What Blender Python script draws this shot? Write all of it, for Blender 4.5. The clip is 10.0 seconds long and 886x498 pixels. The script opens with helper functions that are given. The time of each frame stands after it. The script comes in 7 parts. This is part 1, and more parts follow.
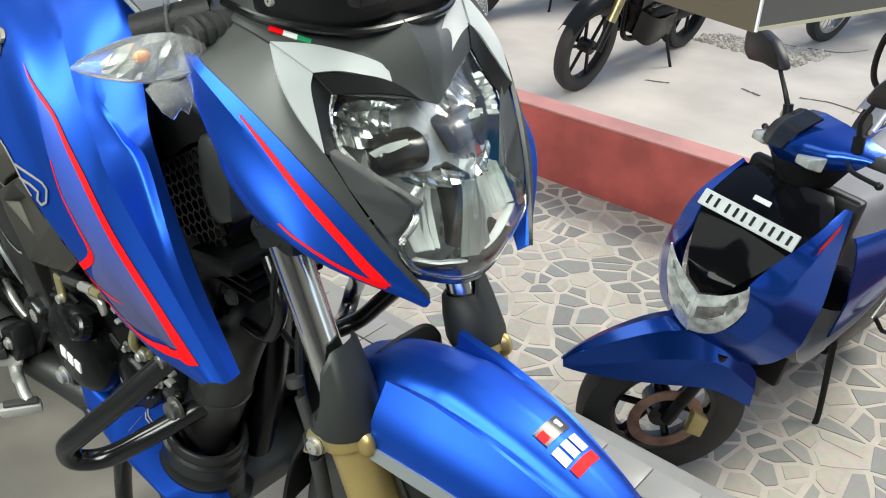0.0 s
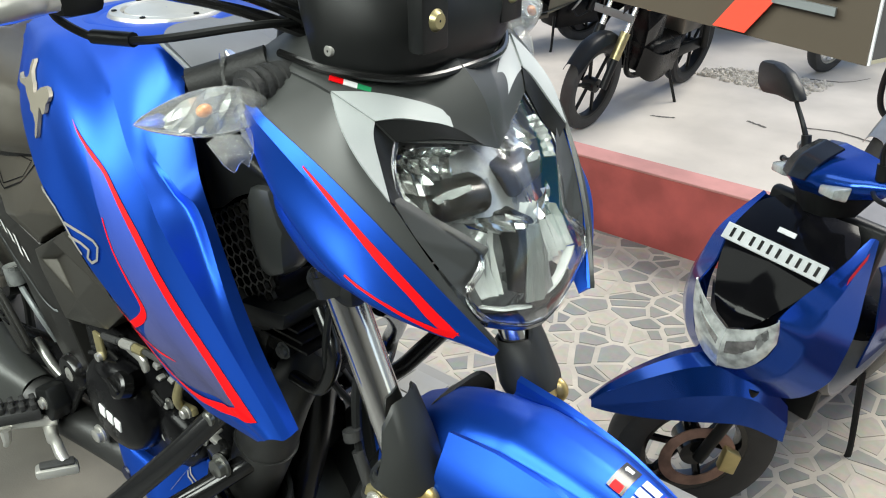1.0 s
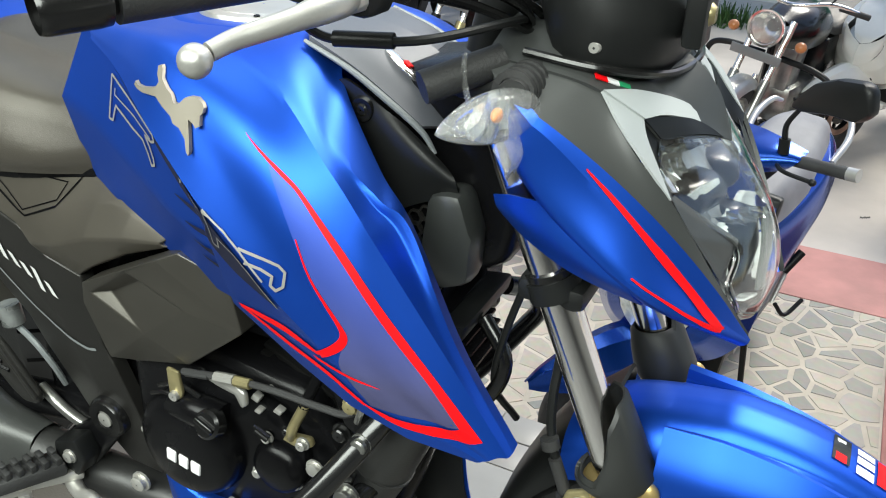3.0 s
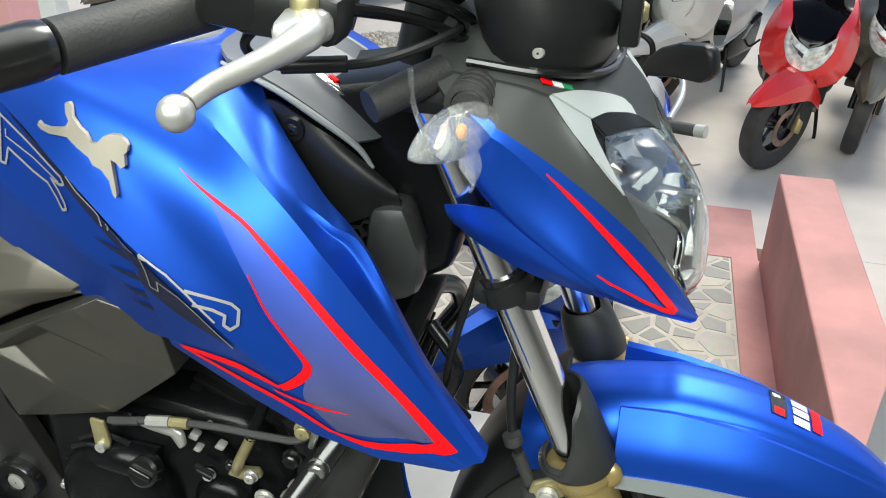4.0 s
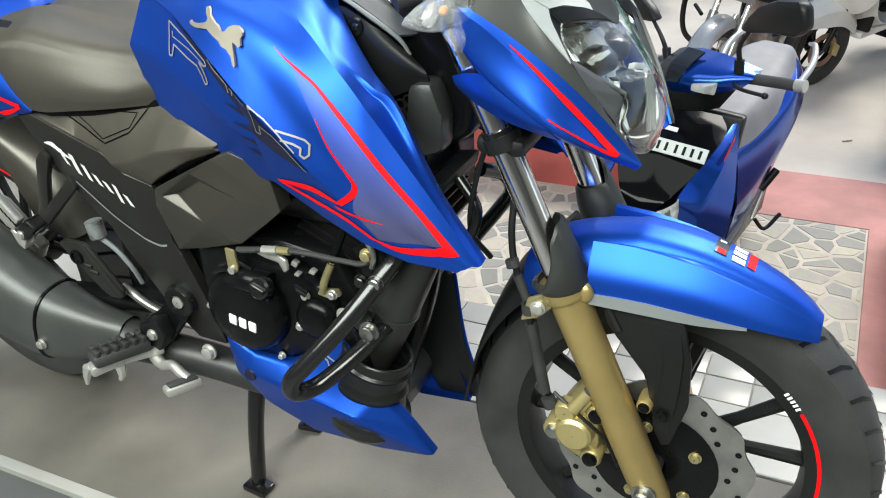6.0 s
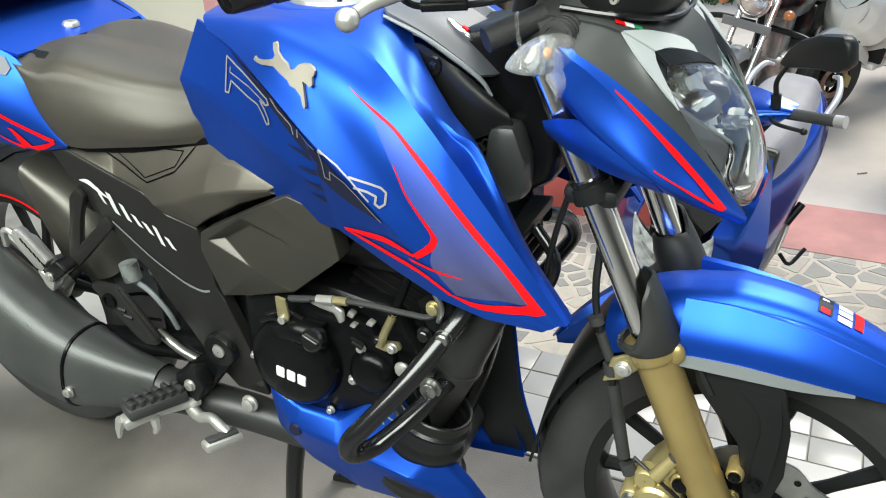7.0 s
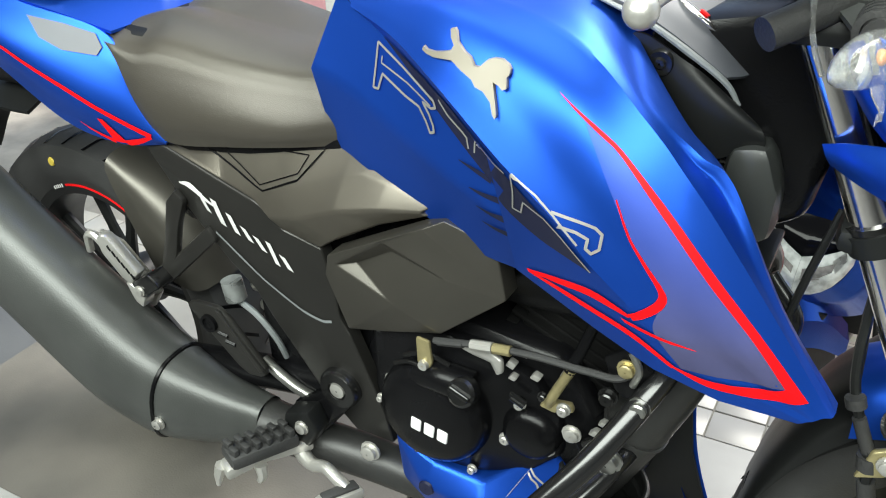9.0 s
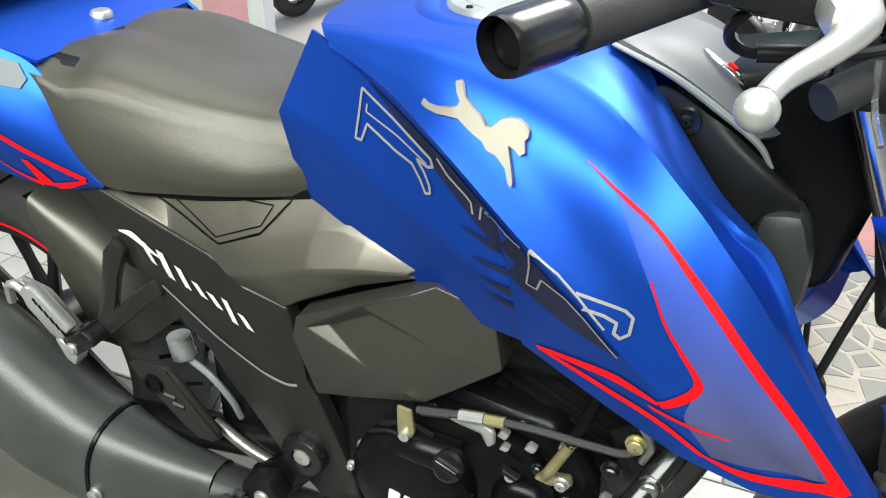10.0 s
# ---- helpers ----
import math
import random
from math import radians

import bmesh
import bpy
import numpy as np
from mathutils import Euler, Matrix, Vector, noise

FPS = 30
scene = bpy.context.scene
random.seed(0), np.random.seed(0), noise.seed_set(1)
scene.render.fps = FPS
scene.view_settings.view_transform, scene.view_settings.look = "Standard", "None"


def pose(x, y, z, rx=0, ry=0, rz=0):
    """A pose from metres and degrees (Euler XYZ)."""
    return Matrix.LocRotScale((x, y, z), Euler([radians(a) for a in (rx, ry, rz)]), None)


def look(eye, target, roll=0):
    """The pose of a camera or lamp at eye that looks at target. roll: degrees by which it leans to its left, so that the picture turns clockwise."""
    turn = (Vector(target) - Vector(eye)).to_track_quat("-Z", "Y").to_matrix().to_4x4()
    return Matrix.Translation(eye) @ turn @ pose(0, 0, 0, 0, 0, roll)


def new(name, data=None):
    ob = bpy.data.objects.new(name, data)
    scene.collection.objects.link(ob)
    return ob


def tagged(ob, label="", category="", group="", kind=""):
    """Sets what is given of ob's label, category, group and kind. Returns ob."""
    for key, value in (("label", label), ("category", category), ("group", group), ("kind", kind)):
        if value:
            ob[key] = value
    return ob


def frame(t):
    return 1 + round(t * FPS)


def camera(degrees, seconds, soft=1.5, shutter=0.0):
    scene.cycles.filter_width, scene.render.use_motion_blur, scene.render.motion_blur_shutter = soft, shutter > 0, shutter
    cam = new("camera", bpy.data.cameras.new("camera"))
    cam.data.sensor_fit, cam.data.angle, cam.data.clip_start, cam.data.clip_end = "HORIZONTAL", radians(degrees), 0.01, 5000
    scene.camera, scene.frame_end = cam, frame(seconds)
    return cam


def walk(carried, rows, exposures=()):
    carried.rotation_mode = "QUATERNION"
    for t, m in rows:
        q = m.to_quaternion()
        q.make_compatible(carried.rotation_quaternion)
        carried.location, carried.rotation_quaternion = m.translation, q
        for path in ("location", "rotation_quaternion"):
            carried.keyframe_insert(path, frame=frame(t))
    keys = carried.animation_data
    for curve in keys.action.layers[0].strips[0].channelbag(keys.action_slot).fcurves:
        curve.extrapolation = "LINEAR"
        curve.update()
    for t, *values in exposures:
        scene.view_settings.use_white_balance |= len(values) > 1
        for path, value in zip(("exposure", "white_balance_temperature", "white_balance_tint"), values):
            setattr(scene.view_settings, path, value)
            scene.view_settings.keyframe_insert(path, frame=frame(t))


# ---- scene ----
cam = camera(54.3, 10.0, 1.1)
METRES, TILT, LEAN, TURN = 1.640, -30.283, -1.147, 41.036
START = (1.7194, -0.5376, 1.1726)
ROWS = [
    (0.0, 0.0, 0.0, 0.0, 0.0, 0.0, -0.0),
    (0.5, -0.0058, 0.0017, 0.0022, 0.9, 2.14, -0.09),
    (1.0, -0.0311, 0.0091, 0.0037, 0.29, 2.72, 1.86),
    (1.5, -0.1039, 0.0023, 0.0063, -4.65, 3.44, 2.6),
    (2.0, -0.1788, -0.0035, -0.001, -9.09, 3.0, 3.24),
    (2.5, -0.2156, 0.0253, 0.0076, -9.2, 2.41, 3.71),
    (4.0, -0.3023, 0.0714, 0.0574, -23.71, -2.31, 13.38),
    (4.5, -0.274, 0.0036, 0.0154, -21.33, -1.43, 13.36),
    (5.0, -0.2448, -0.0777, -0.0279, -15.44, -0.35, 10.95),
    (5.5, -0.2561, -0.1205, -0.05, -13.08, 0.06, 11.32),
    (6.0, -0.2826, -0.1292, -0.057, -11.94, -0.2, 11.36),
    (7.5, -0.3608, -0.0345, -0.0013, -13.56, 1.33, 10.19),
    (8.0, -0.3921, -0.0056, 0.005, -14.52, 0.71, 9.61),
    (8.5, -0.3974, 0.0318, 0.0236, -12.38, 0.12, 9.12),
    (9.0, -0.3796, 0.0872, 0.0441, -9.21, -0.51, 9.01),
    (9.5, -0.3862, 0.1338, 0.0655, -8.77, -1.24, 8.15),
    (10.0, -0.4055, 0.1506, 0.0934, -15.02, -2.05, 9.62),
]
walk(cam, [(t, pose(*START, TILT, LEAN, TURN) @ pose(METRES * x, METRES * y, METRES * z, 90 + pitch, roll, yaw)) for t, x, y, z, yaw, pitch, roll in ROWS], exposures=((0.0, 0.30), (10.0, 0.54)))

from mathutils.bvhtree import BVHTree

# ---- light ----
world = bpy.data.worlds.new("world")
scene.world = world
world.use_nodes = True
wn = world.node_tree.nodes
sky = wn.new("ShaderNodeTexSky")
sky.sky_type, sky.sun_disc = "NISHITA", False
sky.sun_elevation, sky.sun_rotation = radians(48), radians(20)
wn["Background"].inputs["Strength"].default_value = 0.15
world.node_tree.links.new(sky.outputs["Color"], wn["Background"].inputs["Color"])
sun = new("sun", bpy.data.lights.new("sun", "SUN"))
sun.data.energy, sun.data.angle, sun.data.color = 2.5, radians(24), (0.97, 0.95, 0.86)
sun.matrix_world = look((3, 9, 9), (1, 2, 0))


def area_lamp(eye, target, sx, sy, watts, colour=(0.93, 1.0, 0.93)):
    ob = new("unseen_fill", bpy.data.lights.new("unseen_fill", "AREA"))
    ob.data.shape, ob.data.size, ob.data.size_y = "RECTANGLE", sx, sy
    ob.data.energy, ob.data.color = watts, colour
    ob.matrix_world = look(eye, target)
    return ob


# unseen soft panels, added overhead to light the motorcycle
area_lamp((0.7, -2.3, 2.85), (0.7, -0.2, 0.5), 4.5, 1.8, 290)
area_lamp((0.9, 0.3, 2.95), (0.9, 0.3, 0), 4.0, 1.0, 30)


# ---- materials ----
def mat(name, col, rough=0.5, metal=0.0, var=0.12, scale=6.0, bump=0.0, bscale=120.0, coat=0.0, spec=0.5):
    m = bpy.data.materials.new(name)
    m.use_nodes = True
    nt = m.node_tree
    b = nt.nodes["Principled BSDF"]
    b.inputs["Roughness"].default_value, b.inputs["Metallic"].default_value = rough, metal
    b.inputs["Coat Weight"].default_value = coat
    b.inputs["Coat Roughness"].default_value = 0.12
    b.inputs["Specular IOR Level"].default_value = spec
    tc = nt.nodes.new("ShaderNodeTexCoord")
    n1 = nt.nodes.new("ShaderNodeTexNoise")
    n1.inputs["Scale"].default_value, n1.inputs["Detail"].default_value = scale, 6
    n2 = nt.nodes.new("ShaderNodeTexNoise")
    n2.inputs["Scale"].default_value, n2.inputs["Detail"].default_value = bscale, 3
    nt.links.new(tc.outputs["Object"], n1.inputs["Vector"])
    nt.links.new(tc.outputs["Object"], n2.inputs["Vector"])
    mix = nt.nodes.new("ShaderNodeMix")
    mix.data_type = "RGBA"
    lo, hi = [max(0, c * (1 - var)) for c in col], [min(1, c * (1 + var)) for c in col]
    mix.inputs[6].default_value, mix.inputs[7].default_value = (*lo, 1), (*hi, 1)
    ramp = nt.nodes.new("ShaderNodeMapRange")
    ramp.inputs["From Min"].default_value, ramp.inputs["From Max"].default_value = 0.35, 0.65
    nt.links.new(n1.outputs["Fac"], ramp.inputs["Value"])
    nt.links.new(ramp.outputs["Result"], mix.inputs[0])
    nt.links.new(mix.outputs[2], b.inputs["Base Color"])
    rr = nt.nodes.new("ShaderNodeMapRange")
    rr.inputs["To Min"].default_value, rr.inputs["To Max"].default_value = max(0.02, rough - 0.06), min(1, rough + 0.06)
    nt.links.new(n1.outputs["Fac"], rr.inputs["Value"])
    nt.links.new(rr.outputs["Result"], b.inputs["Roughness"])
    if bump:
        bn = nt.nodes.new("ShaderNodeBump")
        bn.inputs["Strength"].default_value, bn.inputs["Distance"].default_value = bump, 0.002
        nt.links.new(n2.outputs["Fac"], bn.inputs["Height"])
        nt.links.new(bn.outputs["Normal"], b.inputs["Normal"])
    return m


def glass_mat(name, col, rough=0.02, trans=1.0, ior=1.45):
    m = mat(name, col, rough, 0, 0.02)
    b = m.node_tree.nodes["Principled BSDF"]
    b.inputs["Transmission Weight"].default_value, b.inputs["IOR"].default_value = trans, ior
    return m


M = {}
M["blue"] = mat("matte_blue_paint", (0.011, 0.082, 0.53), 0.39, 0.80, 0.06, 3, 0.03, 900, spec=0.5)
M["ink"] = mat("dark_print", (0.006, 0.008, 0.03), 0.4)
M["graphic"] = mat("grey_violet_graphic", (0.085, 0.088, 0.20), 0.42, 0.3, 0.2, 9, 0.03, 900)
# the print fades into the blue towards its top
gt = M["graphic"].node_tree
g_xyz, g_map, g_mix = gt.nodes.new("ShaderNodeSeparateXYZ"), gt.nodes.new("ShaderNodeMapRange"), gt.nodes.new("ShaderNodeMix")
g_mix.data_type = "RGBA"
g_map.inputs["From Min"].default_value, g_map.inputs["From Max"].default_value = 0.70, 0.86
g_mix.inputs[7].default_value = (0.014, 0.070, 0.46, 1)
gt.links.new(gt.nodes["Texture Coordinate"].outputs["Object"], g_xyz.inputs[0])
gt.links.new(g_xyz.outputs["Z"], g_map.inputs["Value"])
gt.links.new(g_map.outputs["Result"], g_mix.inputs[0])
gt.links.new(gt.nodes["Mix"].outputs[2], g_mix.inputs[6])
gt.links.new(g_mix.outputs[2], gt.nodes["Principled BSDF"].inputs["Base Color"])
M["red"] = mat("red_stripe", (0.80, 0.003, 0.006), 0.5, 0, 0.05, spec=0.2)
M["black"] = mat("satin_black_plastic", (0.008, 0.0085, 0.0085), 0.40, 0, 0.2, 5, 0.06, 1200, spec=0.28)
M["panel"] = mat("dark_grey_side_plastic", (0.150, 0.136, 0.113), 0.34, 0.75, 0.15, 4, 0.05, 1200)
M["deep"] = mat("engine_black", (0.004, 0.004, 0.0045), 0.26, 0.0, 0.3, 12, 0.12, 300, spec=0.18)
# near black and dull: paints the deep shade under the airbox
M["void"] = mat("shade_black_casting", (0.004, 0.004, 0.004), 0.7, 0.0, 0.3, 12, 0.12, 300, spec=0.1)
M["header"] = mat("dark_header_pipe", (0.032, 0.032, 0.031), 0.42, 0.2, 0.2, 8, 0.12, 400)
M["gloss"] = mat("gloss_black", (0.007, 0.007, 0.007), 0.22, 0, 0.1, coat=0.15)
M["rubber"] = mat("rubber", (0.027, 0.027, 0.027), 0.6, 0, 0.25, 14, 0.3, 400)
M["seat"] = mat("seat_vinyl", (0.076, 0.068, 0.056), 0.36, 0.45, 0.12, 5, 0.2, 1100, spec=0.8)
M["gold"] = mat("gold_anodised", (0.50, 0.37, 0.15), 0.4, 0.75, 0.1, 8, 0.05, 500)
M["cal"] = mat("pale_gold_caliper", (0.52, 0.43, 0.2), 0.38, 0.7, 0.12, 12, 0.1, 400)
M["chrome"] = mat("chrome", (0.92, 0.89, 0.86), 0.15, 1.0, 0.05)
M["steel"] = mat("bare_steel", (0.36, 0.36, 0.34), 0.32, 0.9, 0.2, 20, 0.1, 300)
M["alu"] = mat("silver_aluminium", (0.52, 0.51, 0.48), 0.36, 0.7, 0.1, 14, 0.1, 400)
M["grey"] = mat("silver_grey_insert", (0.20, 0.215, 0.22), 0.38, 0.2, 0.08, 6, 0.05, 700)
M["insert"] = mat("matte_silver_insert", (0.37, 0.39, 0.39), 0.5, 0.1, 0.05, 6, 0.05, 700)
M["cover"] = mat("satin_grey_cover", (0.095, 0.10, 0.115), 0.45, 0.1, 0.1, 6, 0.06, 900)
M["barblack"] = mat("polished_black_tube", (0.010, 0.010, 0.0105), 0.2, 0, 0.1, coat=0.3)
M["horngrey"] = mat("dull_grey_rubber", (0.026, 0.028, 0.027), 0.36, 0, 0.12, 6, 0.06, 900, spec=0.6)
M["white"] = mat("white_print", (0.8, 0.8, 0.8), 0.5, 0, 0.03)
M["script"] = mat("pale_grey_print", (0.55, 0.55, 0.54), 0.5, 0, 0.04)
M["exh"] = mat("matte_black_exhaust", (0.066, 0.069, 0.066), 0.38, 0.3, 0.2, 6, 0.15, 500)
M["brass"] = mat("yellow_zinc", (0.44, 0.38, 0.20), 0.34, 0.75, 0.2, 25)
M["emblem"] = mat("champagne_emblem", (0.215, 0.193, 0.155), 0.45, 0.3, 0.06)
M["lens"] = glass_mat("clear_lens", (0.96, 0.97, 0.97), 0.03)
M["wrap"] = glass_mat("plastic_wrap", (0.88, 0.89, 0.87), 0.05, 0.9, 1.16)
wb = M["wrap"].node_tree
wnz, wbp = wb.nodes.new("ShaderNodeTexNoise"), wb.nodes.new("ShaderNodeBump")
wnz.inputs["Scale"].default_value, wnz.inputs["Detail"].default_value, wnz.inputs["Distortion"].default_value = 70, 2, 1.5
wbp.inputs["Strength"].default_value, wbp.inputs["Distance"].default_value = 0.7, 0.004
wb.links.new(wnz.outputs["Fac"], wbp.inputs["Height"])
wpb = wb.nodes["Principled BSDF"]
wb.links.new(wbp.outputs["Normal"], wpb.inputs["Coat Normal"])
wpb.inputs["Coat Weight"].default_value, wpb.inputs["Coat Roughness"].default_value = 1.0, 0.08
M["amber"] = mat("amber_bulb", (0.46, 0.17, 0.05), 0.3, 0, 0.05, coat=0.5)
M["reflector"] = mat("chrome_reflector", (0.6, 0.62, 0.60), 0.13, 1.0, 0.3, 40)
# on the frame cover: side panel plastic, darkened for the shade on upright faces
M["framecover"] = mat("shaded_black_frame_cover", (0.027, 0.026, 0.024), 0.38, 0.5, 0.15, 4, 0.06, 1200)
M["guard"] = mat("moulded_black_guard", (0.009, 0.0095, 0.0095), 0.33, 0, 0.15, 6, 0.05, 900)
M["guardgrey"] = mat("dull_black_guard", (0.019, 0.020, 0.019), 0.5, 0.0, 0.15, 5, 0.06, 1200)
M["cowl"] = mat("satin_grey_black_cowl", (0.038, 0.040, 0.039), 0.40, 0.0, 0.15, 5, 0.06, 1200)
M["lamphouse"] = mat("smoky_lamp_house", (0.15, 0.165, 0.155), 0.3, 0.3, 0.15, 20)
M["lampdark"] = mat("smoked_lamp_inside", (0.30, 0.315, 0.31), 0.28, 0.6, 0.4, 30)
M["lampface"] = mat("pale_lamp_face", (0.44, 0.47, 0.455), 0.2, 0.45, 0.35, 25, coat=0.5)
# diffuse white in place of the bright reflections of a chrome reflector
M["lampbright"] = mat("whitened_reflector", (0.66, 0.69, 0.67), 0.2, 0.15, 0.2, 25, coat=0.4)
M["tyremark"] = mat("yellow_paint", (0.55, 0.42, 0.06), 0.5, 0, 0.05)
M["airbox"] = mat("dark_grey_airbox_plastic", (0.076, 0.071, 0.061), 0.36, 0.6, 0.15, 4, 0.05, 1200)
M["green"] = mat("green_print", (0.02, 0.3, 0.12), 0.5)
M["floor"] = mat("grey_mat", (0.094, 0.086, 0.074), 0.6, 0, 0.4, 2.4, 0.3, 260)
M["floor2"] = mat("dark_floor", (0.075, 0.075, 0.075), 0.45, 0, 0.2, 2.0, 0.1, 200)
M["marble"] = mat("white_marble_sill", (0.31, 0.305, 0.285), 0.25, 0, 0.1, 4)
M["tile"] = mat("white_tile", (0.30, 0.29, 0.27), 0.34, 0, 0.06, 5)
M["grout"] = mat("tile_grout", (0.27, 0.26, 0.235), 0.8, 0, 0.15, 20)
M["mortar"] = mat("mosaic_mortar", (0.50, 0.455, 0.385), 0.75, 0, 0.15, 7, 0.4, 60)
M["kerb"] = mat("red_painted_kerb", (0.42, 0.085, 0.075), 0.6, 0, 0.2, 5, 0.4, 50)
# same red paint as the kerb, with the light from above mixed in
M["kerbtop"] = mat("worn_lit_pink_kerb", (0.48, 0.215, 0.19), 0.65, 0, 0.16, 4, 0.4, 50)
M["concrete"] = mat("dusty_concrete", (0.575, 0.525, 0.465), 0.85, 0, 0.13, 1.6, 0.4, 40)
M["wall"] = mat("cream_wall", (0.72, 0.68, 0.58), 0.8, 0, 0.05, 2, 0.1, 80)
# for unseen walls and ceiling; the grey limits bounce and deepens blacks
M["room"] = mat("unseen_room_grey", (0.30, 0.29, 0.27), 0.8, 0, 0.06, 2, 0.1, 80)
M["pinkwall"] = mat("pink_wall", (0.66, 0.34, 0.34), 0.8, 0, 0.06, 3)
M["postgrey"] = mat("grey_white_frame", (0.62, 0.63, 0.62), 0.45, 0, 0.06, 5)


# ---- mesh helpers ----
def part(name, bm, material, parent=None, label="", smooth=True, angle=40):
    me = bpy.data.meshes.new(name)
    bmesh.ops.recalc_face_normals(bm, faces=bm.faces)
    bm.to_mesh(me)
    bm.free()
    if smooth:
        me.polygons.foreach_set("use_smooth", [True] * len(me.polygons))
        me.set_sharp_from_angle(angle=radians(angle))
    me.materials.append(material)
    ob = new(name, me)
    if parent:
        ob.parent = parent
    if label:
        tagged(ob, label)
    return ob


def empty(name, label, category, group="", at=(0, 0, 0), rz=0, kind=""):
    e = new(name)
    e.empty_display_size = 0.1
    e.matrix_world = pose(*at, 0, 0, rz)
    return tagged(e, label, category, group, kind)


def cr(pts, n):
    """n points evenly along a Catmull-Rom curve through pts."""
    p = [np.array(q, float) for q in pts]
    if len(p) == 2:
        return [p[0] + (p[1] - p[0]) * i / (n - 1) for i in range(n)]
    p = [2 * p[0] - p[1]] + p + [2 * p[-1] - p[-2]]
    out, k = [], len(p) - 3
    for i in range(n):
        u = i / (n - 1) * k
        j = min(int(u), k - 1)
        t = u - j
        a, b, c, d = p[j:j + 4]
        out.append(0.5 * ((2 * b) + (c - a) * t + (2 * a - 5 * b + 4 * c - d) * t * t + (3 * b - a - 3 * c + d) * t ** 3))
    return out


def grid_bm(rows, close_u=False, close_v=False):
    """A mesh from a grid of points."""
    bm = bmesh.new()
    vs = [[bm.verts.new(Vector(p)) for p in r] for r in rows]
    nu, nv = len(vs), len(vs[0])
    for i in range(nu if close_u else nu - 1):
        for j in range(nv if close_v else nv - 1):
            q = [vs[i][j], vs[(i + 1) % nu][j], vs[(i + 1) % nu][(j + 1) % nv], vs[i][(j + 1) % nv]]
            if len(set(q)) == 4:
                bm.faces.new(q)
    return bm


def thicken(bm, t):
    """Gives a sheet its thickness, inwards for positive t (towards y = 0 side)."""
    bm.normal_update()
    geom = list(bm.faces)
    bmesh.ops.solidify(bm, geom=geom, thickness=t)
    bmesh.ops.remove_doubles(bm, verts=bm.verts, dist=1e-5)
    return bm


def across(c, m, creases=()):
    """m points through c, with corners kept at the crease indices."""
    cuts = [0, *creases, len(c) - 1]
    out, total = [], len(c) - 1
    for i, (u, v) in enumerate(zip(cuts, cuts[1:])):
        k = max(2, round((m - 1) * (v - u) / total) + 1)
        seg = cr(c[u:v + 1], k)
        out += seg if i == 0 else seg[1:]
    return out


def sheet(rails, n=24, m=None, creases=(), thick=0.004):
    """A panel through rails (curves with the same number of points)."""
    rows = [cr(r, n) for r in rails]
    m = m or (len(rails) - 1) * 6 + 1
    bm = grid_bm([across([r[j] for r in rows], m, creases) for j in range(n)])
    if thick:
        thicken(bm, thick)
    return bm


def join_bm(*bms):
    out = bmesh.new()
    for b in bms:
        me = bpy.data.meshes.new("tmp")
        b.to_mesh(me)
        b.free()
        out.from_mesh(me)
        bpy.data.meshes.remove(me)
    return out


def halves(sections, n=24, m=18, thick=0.0, creases=()):
    """A body symmetric about y = 0, from half sections (x, [(y, z), ...]) or [(x, y, z), ...]."""
    pts = [[(s[0], y, z) for y, z in s[1]] if np.isscalar(s[0]) else s for s in sections]
    rows = [cr(r, n) for r in zip(*pts)]
    cols = []
    for j in range(n):
        half = across([r[j] for r in rows], m, creases)
        cols.append([np.array((p[0], -p[1], p[2])) for p in half[::-1]][:-1] + list(half))
    bm = grid_bm(cols)
    bmesh.ops.remove_doubles(bm, verts=bm.verts, dist=1e-5)
    if thick:
        thicken(bm, thick)
    return bm


def tube(pts, r, n=None, seg=12, cap=True, smooth=True):
    """A round bar along pts; r a number or one radius a point."""
    n = n or max(2, (len(pts) - 1) * 6 + 1)
    if len(pts) == 2:
        n = 2
    path = cr(pts, n) if smooth else [np.array(p, float) for p in pts]
    n = len(path)
    rr = [r] * len(pts) if np.isscalar(r) else list(r)
    rad = [float(np.interp(i / (n - 1) * (len(rr) - 1), range(len(rr)), rr)) for i in range(n)]
    rows, up = [], None
    for i, p in enumerate(path):
        d = Vector(path[min(i + 1, n - 1)] - path[max(i - 1, 0)]).normalized()
        if up is None:
            up = d.orthogonal().normalized()
        up = (up - d * up.dot(d)).normalized()
        side = d.cross(up)
        rows.append([Vector(p) + (up * math.cos(a) + side * math.sin(a)) * rad[i] for a in np.linspace(0, 2 * math.pi, seg, endpoint=False)])
    bm = grid_bm(rows, close_v=True)
    if cap:
        bm.verts.ensure_lookup_table()
        for base in (0, (n - 1) * seg):
            bm.faces.new([bm.verts[base + k] for k in range(seg)])
    return bm


def lathe(profile, centre=(0, 0, 0), axis="y", seg=40, close=True):
    """Turns a profile [(radius, along), ...] round an axis through centre."""
    rows = []
    for k in range(seg):
        a = 2 * math.pi * k / seg
        row = []
        for r, h in profile:
            c, s = r * math.cos(a), r * math.sin(a)
            p = {"y": (c, h, s), "x": (h, c, s), "z": (c, s, h)}[axis]
            row.append(Vector(p) + Vector(centre))
        rows.append(row)
    bm = grid_bm(rows, close_u=True, close_v=close)
    bmesh.ops.remove_doubles(bm, verts=bm.verts, dist=1e-5)
    return bm


